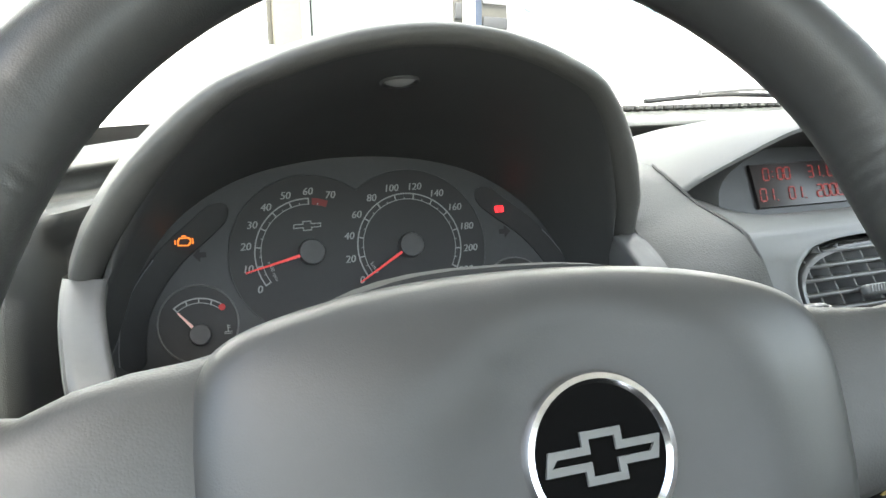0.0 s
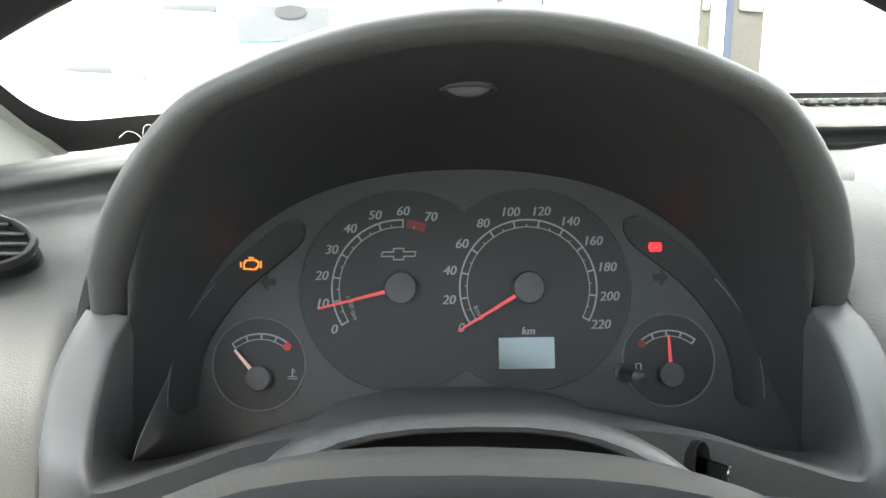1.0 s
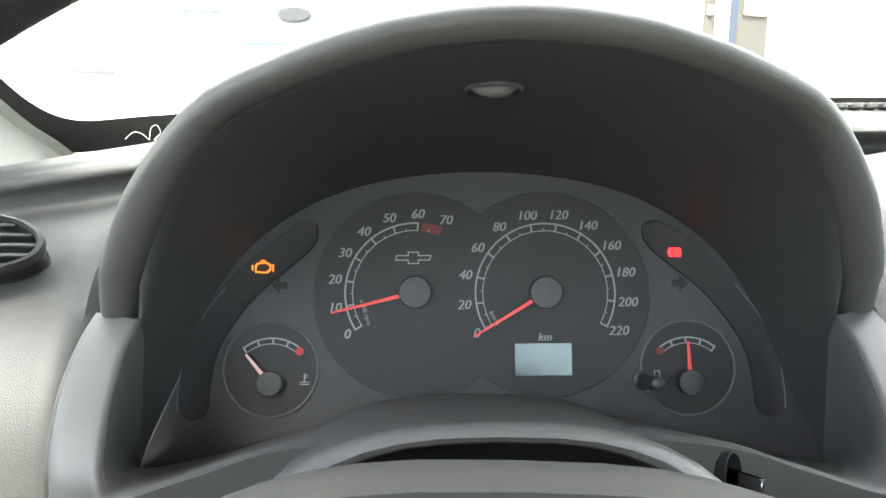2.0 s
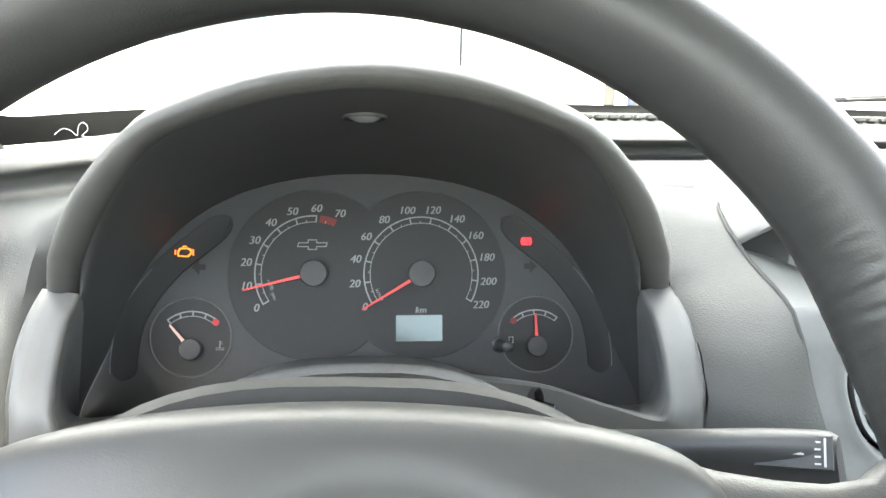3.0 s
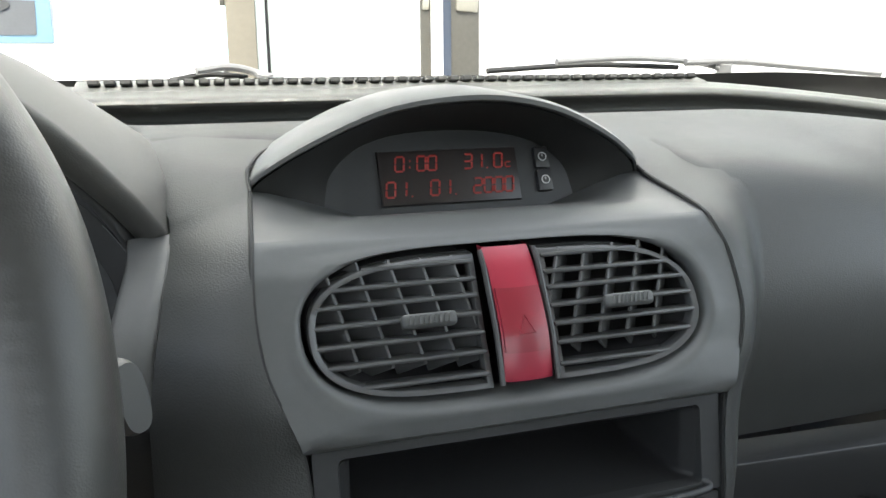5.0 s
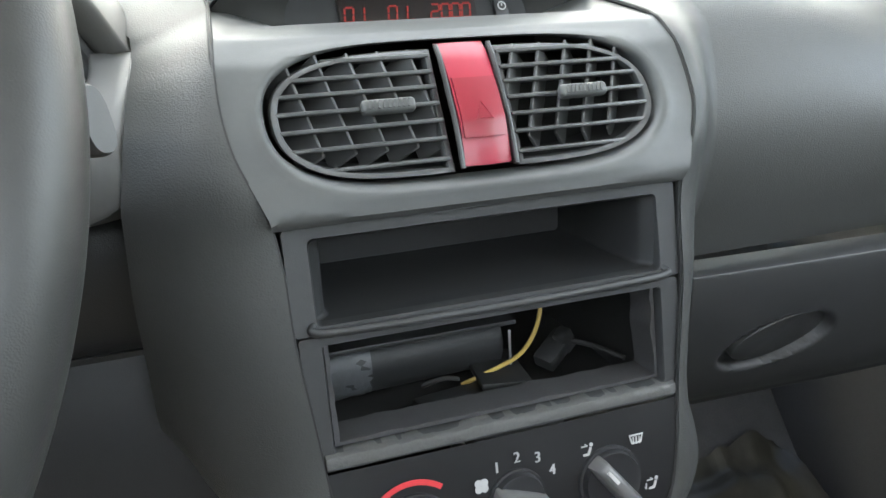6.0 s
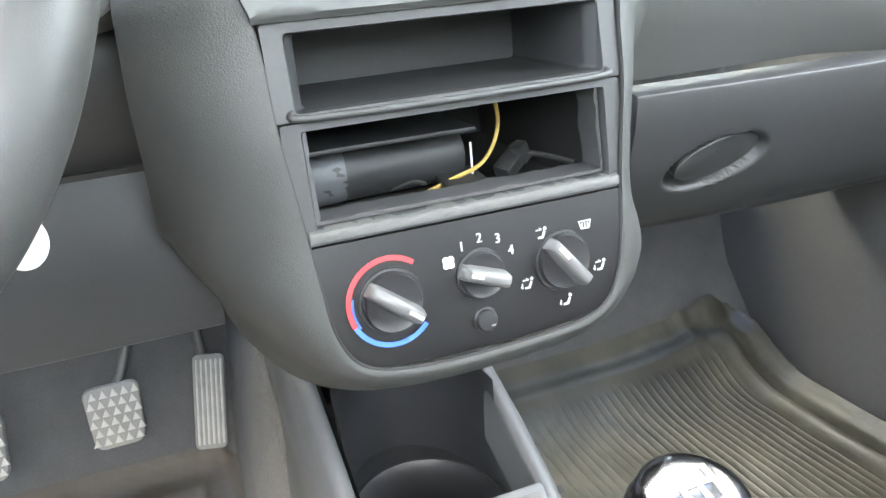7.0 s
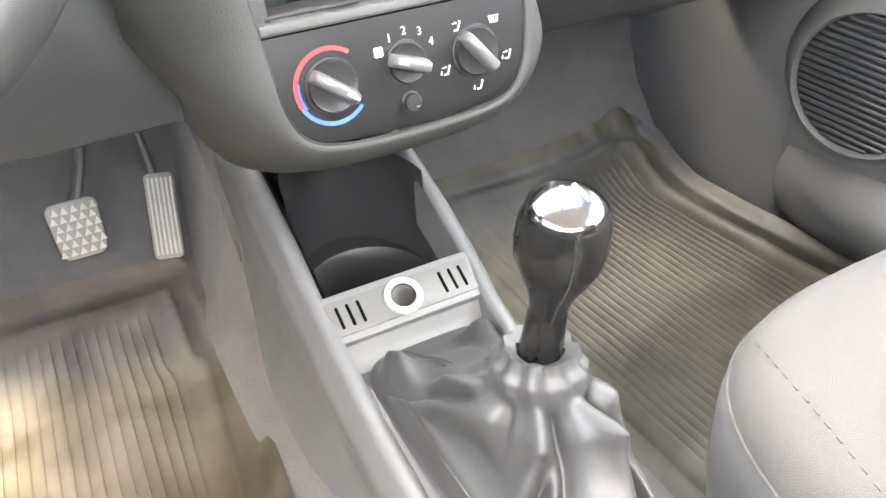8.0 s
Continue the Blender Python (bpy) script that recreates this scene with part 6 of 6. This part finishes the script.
part("panel_inlay", bm, LIGHTERP, lp, "pale slotted inlay")
for s in (-1, 1):
    for k in range(3):
        bm = bmesh.new()
        box(bm, (0.0028, 0.021, 0.003), LP @ Matrix.Translation((s * (0.039 + 0.0098 * k), 0.001, 0.0048)), 0.001, 2)
        part("slot", bm, VOIDM, lp, "black vertical bar standing in for a slot's shade")
bm = bmesh.new()
sheet(bm, [[LP @ Vector((a * k, 0.001 + c_ * k, w)) for a, c_ in disc(0.0175, 44)] for k, w in ((1.0, 0.003), (1.0, 0.0075), (0.95, 0.0088), (0.68, 0.0088), (0.62, 0.007), (0.61, 0.002))], closed=True)
part("socket_ring", bm, RINGW, lp, "white lighter socket ring")
bm = bmesh.new()
sheet(bm, [[LP @ Vector((a * k, 0.001 + c_ * k, w)) for a, c_ in disc(0.0107, 32)] for k, w in ((1.02, 0.0080), (0.98, 0.0062), (0.90, 0.0057), (0.3, 0.0056))], closed=True, cap1=True)
part("socket", bm, SOCKETM, lp, "empty metal lighter socket, its shaded depth painted dark")
bm = bmesh.new()
sheet(bm, [[(x, y, z) for x in np.linspace(-0.078, 0.070, 9)] for y, z in ((0.03, 0.630), (0.013, 0.6275), (0.009, 0.6225), (0.006, 0.613), (0.002, 0.607), (-0.01, 0.602))])
sheet(bm, [[(x, y, z) for x in (-0.078, -0.07)] for y, z in ((-0.03, 0.612), (-0.12, 0.600), (-0.22, 0.592), (-0.3, 0.588))])
sheet(bm, [[(x - taper(y), y, z) for x in (0.058, 0.074)] for y, z in ((-0.03, 0.612), (-0.12, 0.600), (-0.22, 0.592), (-0.3, 0.588))])
sheet(bm, [[(x, y, 0.589) for x in (-0.08, 0.05)] for y in (-0.30, -0.45, -0.62)])
sheet(bm, [[(x, y, z) for x in (-0.080, -0.03, 0.03, 0.070 - taper(y))] for y, z in ((0.004, 0.6035), (-0.10, 0.6005), (-0.20, 0.597), (-0.301, 0.592))])
part("top_deck", bm, TUNNEL, tun)

# ---- gear lever ----
gear = thing("gear_lever", (0.0, -0.15, 0.60), "black leather gear lever with a chrome-topped knob and wrinkled boot", "gear lever")
TOP = Vector((0.0015, -0.198, 0.812))
BASE = Vector((-0.002, -0.150, 0.60))
ax = (TOP - BASE).normalized()
GM = frame_at(TOP, ax.cross(Vector((1, 0, 0))), ax)
bm = bmesh.new()
prof = [(0.0110, -0.064), (0.0116, -0.061), (0.0124, -0.054), (0.0150, -0.044), (0.0212, -0.031), (0.0258, -0.018), (0.0268, -0.006), (0.0258, 0.006), (0.0225, 0.0155)]
sheet(bm, [[GM @ Vector((r_ * math.cos(q), r_ * math.sin(q), h)) for q in [2 * math.pi * j / 40 for j in range(40)]] for r_, h in prof], closed=True, cap0=True)
kn = part("knob", bm, KNOBL, gear, "smooth black leather knob")
bm = bmesh.new()
tube(bm, [GM @ Vector(((r_ + 0.0002) * math.cos(-1.95), (r_ + 0.0002) * math.sin(-1.95), h)) for r_, h in prof], 0.0008, 6)
part("knob_seam", bm, KNOBD, kn, "stitched leather seam")
bm = bmesh.new()
prof = [(0.0232, 0.0140), (0.0226, 0.0170), (0.0195, 0.0200), (0.014, 0.0222), (0.007, 0.0234), (0.002, 0.0236)]
sheet(bm, [[GM @ Vector((r_ * math.cos(q), r_ * math.sin(q), h)) for q in [2 * math.pi * j / 40 for j in range(40)]] for r_, h in prof], closed=True, cap1=True)
cap = part("knob_cap", bm, DARKCHROME, kn, "domed dark chrome knob cap")
bm = bmesh.new()
for a, b, c_, d in ((-0.0075, -0.0075, -0.0075, 0.0075), (0.0, -0.0085, 0.0, 0.0085), (0.0075, -0.0075, 0.0075, 0.0075), (-0.0075, 0, 0.0075, 0)):
    bar(bm, GM, a, b, c_, d, 0.0021, 0.0244, 0.003)
part("shift_pattern", bm, WHITE, kn, "white shift pattern strokes")
bm = bmesh.new()
tube(bm, [GM @ Vector((0, 0, -0.060)), GM @ Vector((0, 0, -0.066)), GM @ Vector((0, 0, -0.10)), GM @ Vector((0, 0, -0.125))], [0.0112, 0.0122, 0.0140, 0.0145], 24)
part("collar", bm, KNOBL, gear, "black plastic collar under the knob")
bm = bmesh.new()
rows = []
NBT = 168
GT = GM @ Vector((0, 0, -0.098))
FOLDS = [(-2.75, 0.55, 0.20, 0.017), (-2.25, -0.35, 0.16, 0.014), (-1.72, 0.30, 0.22, 0.020), (-1.15, -0.50, 0.17, 0.016), (-0.55, 0.35, 0.24, 0.018), (0.10, -0.25, 0.2, 0.013), (2.45, 0.40, 0.22, 0.012), (3.05, -0.30, 0.18, 0.012), (0.8, 0.2, 0.25, 0.008), (1.75, 0.1, 0.3, 0.006)]
for k in range(81):
    s = k / 80
    t_ = 1 - (1 - s) ** 1.55
    cx_ = -0.005 + (GT.x + 0.005) * t_
    cy_ = -0.147 + (GT.y + 0.147) * t_
    z = 0.606 + (GT.z - 0.003 - 0.606) * (0.42 * s + 0.58 * s ** 2.2)
    row = []
    for j in range(NBT):
        q = 2 * math.pi * j / NBT
        c_, sn = math.cos(q), math.sin(q)
        e = 5.0
        sq = (math.copysign(abs(c_) ** (2 / e), c_) * 0.066, math.copysign(abs(sn) ** (2 / e), sn) * 0.15)
        rr = 0.0215
        u = sq[0] + (rr * c_ - sq[0]) * t_
        v = sq[1] + (rr * sn - sq[1]) * t_
        env = ease(0.05, 0.38, s) * (1 - ease(0.78, 0.93, s))
        lift = 0.0
        for q0, twist, wd, amp in FOLDS:
            d = (q - q0 - twist * (s - 0.4) - 0.25 * math.sin(5 * s + q0) + math.pi) % (2 * math.pi) - math.pi
            lift += amp * (math.exp(-((d / wd) ** 2)) - 0.55 * math.exp(-(((d - 1.5 * wd) / (0.7 * wd)) ** 2)))
        pool = 0.010 * ease(0.02, 0.10, s) * (1 - ease(0.16, 0.42, s)) * (1 + 0.9 * math.sin(6 * q + 1.7) + 0.7 * noise.noise((3 * c_, 3 * sn, 4 * s)))
        sag = 0.007 * env * noise.noise((1.6 * c_ + 3, 1.6 * sn, 4.0 * s))
        fold = env * lift * (1 - 0.6 * max(0, sn) * (1 - ease(0.4, 0.7, s))) + sag
        scr = noise.noise((2.2 * c_, 2.2 * sn, 5 * s)) + 0.35 * math.sin(11 * q + 2 * s)
        gather = ease(0.84, 0.93, s) * (0.0095 - 0.006 * ease(0.965, 1.0, s) + 0.0030 * scr)
        ln = math.hypot(u, v) + 1e-6
        k2 = 1 + (0.75 * fold + 0.014 * env + gather) / ln
        bx_, by_ = cx_ + u * k2, cy_ + v * k2
        if bx_ > 0.015:
            bx_ = 0.015 + (bx_ - 0.015) * (1 - 0.62 * ease(0.0, -0.20, by_) * (1 - 0.8 * s))
        row.append((bx_, by_, z + 0.6 * fold * (1 - 0.5 * s) + pool + 0.0025 * scr * ease(0.84, 0.93, s)))
    rows.append(row)
last = rows[-1]
cx_, cy_ = sum(p[0] for p in last) / NBT, sum(p[1] for p in last) / NBT
rows.append([((x - cx_) * 0.9 + cx_, (y - cy_) * 0.9 + cy_, z + 0.006) for x, y, z in last])
rows.append([((x - cx_) * 0.6 + cx_, (y - cy_) * 0.6 + cy_, z + 0.002) for x, y, z in last])
sheet(bm, rows, closed=True)
boot = part("boot", bm, BOOT, gear, "wrinkled black leather boot", sharp=80)
bm = bmesh.new()
for off in (-0.003, 0.003):
    tube(bm, [(rows[k][44][0] + off, rows[k][44][1], rows[k][44][2] + 0.0003) for k in range(2, 34)], 0.0005, 5)
part("stitching", bm, STITCHM, boot, "double grey stitched seam")


# ---- floor mats ----
def ribbed_mat(name, x0, x1, y0, y1, label, ribs, curl=0.0, waist=False):
    """A moulded vinyl mat: raised edge, an inner ridge, a field of ribs; the front climbs the toe board."""
    th = thing(name, ((x0 + x1) / 2, (y0 + y1) / 2, 0.447), label, "floor mat", "vinyl floor mats")

    def lift(y):
        return 0.447 + 0.26 * max(0, y - 0.30) * ease(0.28, 0.42, y)

    pitch = (x1 - x0 - 0.15) / ribs
    cols = [x0 + 0.075 * k / 14 for k in range(14)]
    for k in range(ribs):
        cols += [x0 + 0.075 + pitch * (k + q) for q in (0.0, 0.41, 0.46, 0.5, 0.54, 0.59)]
    cols += [x1 - 0.075 + 0.075 * k / 14 for k in range(15)]
    b_ = bmesh.new()
    rows = []
    ny = 90
    for j in range(ny + 1):
        y = y0 + (y1 - y0) * j / ny
        row = []
        for x in cols:
            e = min(x - x0, x1 - x, y - y0, y1 - y)
            up = 0.014 * (1 - ease(0.0, 0.020, e)) + 0.0045 * math.exp(-(((e - 0.048) / 0.005) ** 2)) + 0.002 * ease(0.02, 0.04, e) * (1 - ease(0.055, 0.065, e))
            f_ = ((x - x0 - 0.075) / pitch) % 1.0
            if x0 + 0.075 <= x <= x1 - 0.075:
                field = ease(0.072, 0.082, y1 - y) * ease(0.072, 0.082, y - y0)
                up += (0.0010 if waist else 0.0006) * field * max(0.0, 1 - abs(f_ - 0.5) / 0.075)
            dx, dy = max(0, 0.05 - min(x - x0, x1 - x)), max(0, 0.05 - (y1 - y))
            cut = max(0, math.hypot(dx, dy) - 0.05)
            px = x + math.copysign(cut * dx / 0.071, (x0 + x1) / 2 - x)
            py = y - cut * dy / 0.071
            flap = curl * ease(x1 - 0.22, x1 - 0.03, x) * ease(y1 - 0.16, y1, y)
            if waist:
                px += ease(x1 - 0.14, x1, x) * ((-0.115 if py < 0.285 else -0.131) + (0.105 * (py - 0.285) if py < 0.285 else 0.0) + 0.018 * (1 - ease(0.285, 0.315, py)) * (py >= 0.285) - x1)
            row.append((px, py, lift(py) + up + flap * (1 + 0.7 * noise.noise((22 * x, 22 * y, 2.2)) + 0.4 * noise.noise((50 * x, 50 * y, 6.2))) + 0.004 * noise.noise((4.0 * x, 4.0 * y, 1.3)) + 0.0015 * noise.noise((17 * x, 17 * y, 4.3))))
        rows.append(row)
    sheet(b_, rows)
    part("mat", b_, MATD if waist else MATV, th, "dirty ribbed clear vinyl", sharp=70)
    return th


ribbed_mat("floor_mat", 0.135, 0.605, -0.34, 0.46, "dirty clear ribbed vinyl mat in the passenger footwell", 28, 0.022)
ribbed_mat("floor_mat", -0.60, -0.125, -0.30, 0.47, "brown-stained clear ribbed vinyl mat in the driver footwell", 25, 0.0, True)

# ---- pedals ----


def pedal(name, at, w, h, label, studs, lean, arm):
    th = thing(name, at, label, "pedal", "driver pedals")
    P_ = frame_at(at, (0.0 if studs else 0.16, math.sin(lean), math.cos(lean)), (0, -math.cos(lean), math.sin(lean)))
    b_ = bmesh.new()
    o = rect_ring(-w / 2, w / 2, -h / 2, h / 2, min(w, h) * 0.18)
    if studs:
        o = [(u * (1 - 0.16 * (0.5 - v / h)), v) for u, v in o]
    prism(b_, o, P_, 0.012, 0.004)
    pad = part("pedal_pad", b_, PEDALD, th, "worn pale rubber pad")
    if studs:
        for r_ in range(6):
            for c_ in range(5):
                b_ = bmesh.new()
                u = (c_ - 2) * w / 5.6 + (0.25 * w / 5.6 if r_ % 2 else -0.1 * w / 5.6)
                v = (r_ - 2.5) * h / 6.8
                prism(b_, [(u - 0.0045, v - 0.004), (u + 0.0045, v - 0.004), (u, v + 0.005)], P_ @ Matrix.Translation((0, 0, 0.0026)), 0.003, 0.0008)
                part("stud", b_, RUBBER, pad)
    else:
        for c_ in range(6):
            b_ = bmesh.new()
            u = (c_ - 2.5) * w / 6.6
            box(b_, (w / 13, h * 0.9, 0.004), P_ @ Matrix.Translation((u, 0, 0.001)), 0.001, 1)
            part("rib", b_, RUBBER, pad)
    b_ = bmesh.new()
    tube(b_, smooth_line([P_ @ Vector((0, h * 0.2, -0.012)), *arm], 14), 0.0065, 10)
    part("pedal_arm", b_, PEDARM, th, "dull steel arm")
    return th


pedal("brake_pedal", (-0.252, 0.452, 0.583), 0.062, 0.070, "brake pedal with a worn pale rubber pad", True, 0.35, [(-0.222, 0.50, 0.66), (-0.213, 0.53, 0.74), (-0.215, 0.55, 0.82)])
pedal("clutch_pedal", (-0.390, 0.445, 0.583), 0.062, 0.070, "clutch pedal with a worn pale rubber pad", True, 0.35, [(-0.385, 0.50, 0.67), (-0.38, 0.54, 0.80)])
pedal("accelerator_pedal", (-0.150, 0.480, 0.556), 0.037, 0.112, "narrow ribbed accelerator pedal", False, 0.42, [(-0.150, 0.54, 0.68), (-0.145, 0.56, 0.80)])

# tunnel side carpet and heater box behind the stack
bm = bmesh.new()
rows = []
for y in np.linspace(-0.7, 0.60, 14):
    up = ease(0.20, 0.5, y)
    rows.append([(-0.152 + 0.010 * up, y, 0.442 + 0.03 * up), (-0.144 + 0.012 * up, y, 0.450 + 0.04 * up), (-0.132 + 0.012 * up, y, 0.462 + 0.10 * up), (-0.095, y, 0.50 + 0.20 * up), (0.095, y, 0.50 + 0.20 * up), (0.140, y, 0.462 + 0.13 * up), (0.160, y, 0.450 + 0.09 * up), (0.182 + 0.005 * up, y, 0.442 + 0.10 * up)])
rows = [[(x, y, min(z, 0.585) if abs(x) < 0.11 and y < 0.3 else z) for x, y, z in r_] for r_ in rows]
sheet(bm, rows)
single("tunnel_carpet", bm, CARPETW, "worn beige-grey carpet over the transmission tunnel", "carpet", kind="structure")
bm = bmesh.new()
box(bm, (0.17, 0.26, 0.28), pose(0.01, 0.40, 0.76), 0.03, 4)
single("heater_box", bm, INNER, "dark heater housing behind the centre stack", "heater box")

# ---- passenger seat ----
seat = thing("passenger_seat", (0.36, -0.5, 0.44), "beige-grey cloth passenger seat with rounded front corners", "car seat")
bm = bmesh.new()
rows = []
for z, k in ((0.47, 0.93), (0.53, 0.98), (0.59, 1.0), (0.637, 0.995), (0.652, 0.985), (0.658, 0.972)):
    ring = []
    for j in range(72):
        q = 2 * math.pi * j / 72
        c_, sn = math.cos(q), math.sin(q)
        e = 4.0
        ring.append((0.327 + 0.265 * k * math.copysign(abs(c_) ** (2 / e), c_), -0.474 + 0.295 * k * math.copysign(abs(sn) ** (2 / e), sn), z + 0.02 * (sn > 0) * sn * (z - 0.47) / 0.2))
    rows.append(ring)
sheet(bm, rows, closed=True, cap0=True)
part("cushion_side", bm, SEATS, seat, "grey cloth cushion side", sharp=70)
bm = bmesh.new()
rows2 = []
for k, z in ((0.980, 0.6555), (0.976, 0.660), (0.962, 0.669), (0.935, 0.679), (0.89, 0.6875), (0.84, 0.6915), (0.70, 0.6975), (0.5, 0.700), (0.2, 0.701)):
    ring = []
    for j in range(72):
        q = 2 * math.pi * j / 72
        c_, sn = math.cos(q), math.sin(q)
        e = 4.0
        ring.append((0.327 + 0.265 * k * math.copysign(abs(c_) ** (2 / e), c_), -0.474 + 0.295 * k * math.copysign(abs(sn) ** (2 / e), sn), z + 0.02 * (sn > 0) * sn * k))
    rows2.append(ring)
sheet(bm, rows2, closed=True, cap1=True)
part("cushion_top", bm, SEATC, seat, "beige cloth cushion top", sharp=70)
bm = bmesh.new()
tube(bm, [Vector(p) + Vector((0, 0, -0.0002)) for p in rows2[0]], 0.0017, 8, closed=True)
part("piping", bm, SEATC, seat)
for k in range(16):
    s = k / 15
    bm = bmesh.new()
    box(bm, (0.0014, 0.0055, 0.0012), pose(0.132 - 0.052 * s, -0.229 - 0.16 * s, 0.6975 + 0.0025 * math.sin(math.pi * s), 0, 0, -18), 0.0004, 1)
    part("stitch", bm, SEATC, seat)
bm = bmesh.new()
box(bm, (0.46, 0.13, 0.62), pose(0.355, -0.83, 1.0, -12), 0.05, 5)
part("backrest", bm, SEATC, seat)
bm = bmesh.new()
box(bm, (0.40, 0.42, 0.06), pose(0.355, -0.48, 0.472), 0.01)
part("seat_base", bm, RUBDARK, seat)

# ---- doors and sides ----
bm = bmesh.new()
sheet(bm, [[(x, y, z) for x, z in ((0.70, 0.44), (0.655, 0.445), (0.632, 0.47), (0.625, 0.56), (0.630, 0.66), (0.640, 0.78), (0.66, 0.80), (0.655, 0.86), (0.645, 0.98), (0.66, 1.08), (0.69, 1.11), (0.72, 1.11))] for y in np.linspace(-1.16, 0.30, 24)])
rd = single("door_1", bm, DOORP, "grey moulded passenger door panel with a round speaker grille", "door", kind="structure", sharp=50)
SP = frame_at((0.612, 0.068, 0.672), (-0.05, 0, 1), (-0.97, -0.24, -0.05))
bm = bmesh.new()
sheet(bm, [[SP @ Vector((a * k, c_ * k, w)) for a, c_ in disc(0.086, 64)] for k, w in ((1.35, -0.03), (1.22, -0.012), (1.10, 0.004), (1.03, 0.007), (1.0, 0.004), (0.985, -0.002))], closed=True)
pod = part("speaker_pod", bm, DOORP, rd, "rounded speaker pod")
bm = bmesh.new()
prism(bm, disc(0.0862, 48), SP @ Matrix.Translation((0, 0, -0.0035)), 0.004)
part("speaker_cloth", bm, RUBDARK, pod, "black cloth behind the slats")
for k in range(19):
    v = -0.0785 + 0.00872 * k
    hw = math.sqrt(max(0, 0.0838 ** 2 - v * v))
    bm = bmesh.new()
    box(bm, (2 * hw, 0.0042, 0.004), SP @ Matrix.Rotation(radians(-12), 4, "Z") @ Matrix.Translation((0, v, 0.0)), 0.0012, 1)
    part("grille_slat", bm, SLATM, pod)
bm = bmesh.new()
rows = []
for y in np.linspace(-0.9, 0.17, 20):
    e = ease(0.17, 0.08, y)
    rows.append([(0.645, y, 0.455), (0.618 - 0.028 * e, y, 0.465), (0.606 - 0.036 * e, y, 0.50), (0.606 - 0.040 * e, y, 0.535), (0.622 - 0.03 * e, y, 0.556), (0.64, y, 0.56)])
sheet(bm, rows, cap1=True)
part("door_pocket", bm, DOORP, rd, "lighter grey map pocket", sharp=60)
# kick panel ahead of the door
bm = bmesh.new()
rows = []
for z in np.linspace(0.44, 1.0, 14):
    rows.append([(0.72, 0.60, z), (0.665, 0.56, z), (0.640, 0.46, z), (0.628, 0.36, z), (0.612 - 0.004 * math.sin(8 * z), 0.27, z), (0.618, 0.20, z), (0.64, 0.17, z), (0.70, 0.16, z)])
sheet(bm, [smooth_line(r_, 30) for r_ in rows])
single("wall_kick_panel", bm, DOORP, "grey rounded kick panel at the footwell side", "kick panel", kind="structure", sharp=60)
bm = bmesh.new()
sheet(bm, [[(-x, y, z) for x, z in ((0.70, 0.44), (0.67, 0.445), (0.652, 0.47), (0.645, 0.56), (0.650, 0.66), (0.655, 0.78), (0.68, 0.80), (0.67, 0.86), (0.66, 0.98), (0.67, 1.08), (0.69, 1.11), (0.72, 1.11))] for y in np.linspace(-1.16, 0.30, 24)])
single("door_2", bm, DOORP, "grey moulded driver door panel", "door", kind="structure", sharp=50)
bm = bmesh.new()
box(bm, (0.09, 1.46, 0.06), pose(-0.70, -0.43, 0.455), 0.01)
box(bm, (0.05, 0.32, 0.60), pose(-0.705, 0.45, 0.74), 0.01)
single("wall_door_sill", bm, DOORP, "grey sill and kick panel beside the driver footwell", "door sill", kind="structure")
for s, nm in ((-1, "wall_frame_left"), (1, "wall_frame_right")):
    bm = bmesh.new()
    box(bm, (0.05, 0.10, 0.56), pose(s * 0.69, -1.11, 1.38), 0.01)
    box(bm, (0.05, 1.25, 0.05), pose(s * 0.645, -0.55, 1.63), 0.01)
    single(nm, bm, CABWALL, "grey window frame of the cab side", "window frame", kind="structure")

# ---- wipers on the windscreen ----


def wiper(px, py, pz, reach, label, link):
    th = thing("windscreen_wiper", (px, py, pz), label, "wiper", "windscreen wipers")
    b_ = bmesh.new()
    tube(b_, smooth_line([(px, py, pz), (px + reach * 0.15, py + 0.01, pz + 0.010), (px + reach * 0.55, py + 0.002, pz + 0.016), (px + reach, py - 0.01, pz + 0.012)], 20), 0.0042, 8)
    part("arm", b_, WIPERM, th)
    b_ = bmesh.new()
    tube(b_, smooth_line([(px + reach * 0.25, py + 0.016, pz + 0.004), (px + reach * 0.8, py + 0.012, pz + 0.008), (px + reach * 1.36, py - 0.01, pz + 0.002)], 20), 0.0035, 8)
    part("blade", b_, RUBDARK, th)
    b_ = bmesh.new()
    tube(b_, [(px, py + 0.004, pz - 0.012), (px, py, pz + 0.008)], [0.011, 0.009], 14)
    part("pivot", b_, WIPERM, th)
    if not link:
        return th
    b_ = bmesh.new()
    tube(b_, smooth_line([(px - 0.06, py + 0.002, pz + 0.010), (px + 0.02, py, pz + 0.011), (px + 0.10, py - 0.02, pz + 0.004), (px + 0.20, py - 0.06, pz - 0.006)], 14), [0.005] * 14, 8)
    part("arm_link", b_, WIPERM, th)
    return th


wiper(0.540, 0.605, 1.163, -0.25, "grey wiper arm resting low on the windscreen", True)
wiper(-0.055, 0.63, 1.156, -0.075, "grey wiper arm at the windscreen base", False)
# small twist of clear thread left on the dash top
b_ = bmesh.new()
tube(b_, smooth_line([(-0.5660, 0.44, 1.1375), (-0.5590, 0.44, 1.1425), (-0.5520, 0.44, 1.1405), (-0.5480, 0.44, 1.1365), (-0.5460, 0.44, 1.1455), (-0.5410, 0.44, 1.1475), (-0.5390, 0.44, 1.1415), (-0.5440, 0.44, 1.1365), (-0.5340, 0.44, 1.1355)], 44), 0.00022, 5)
single("loose_thread", b_, WHITE, "small twisted white thread lying on the dashboard", "thread")
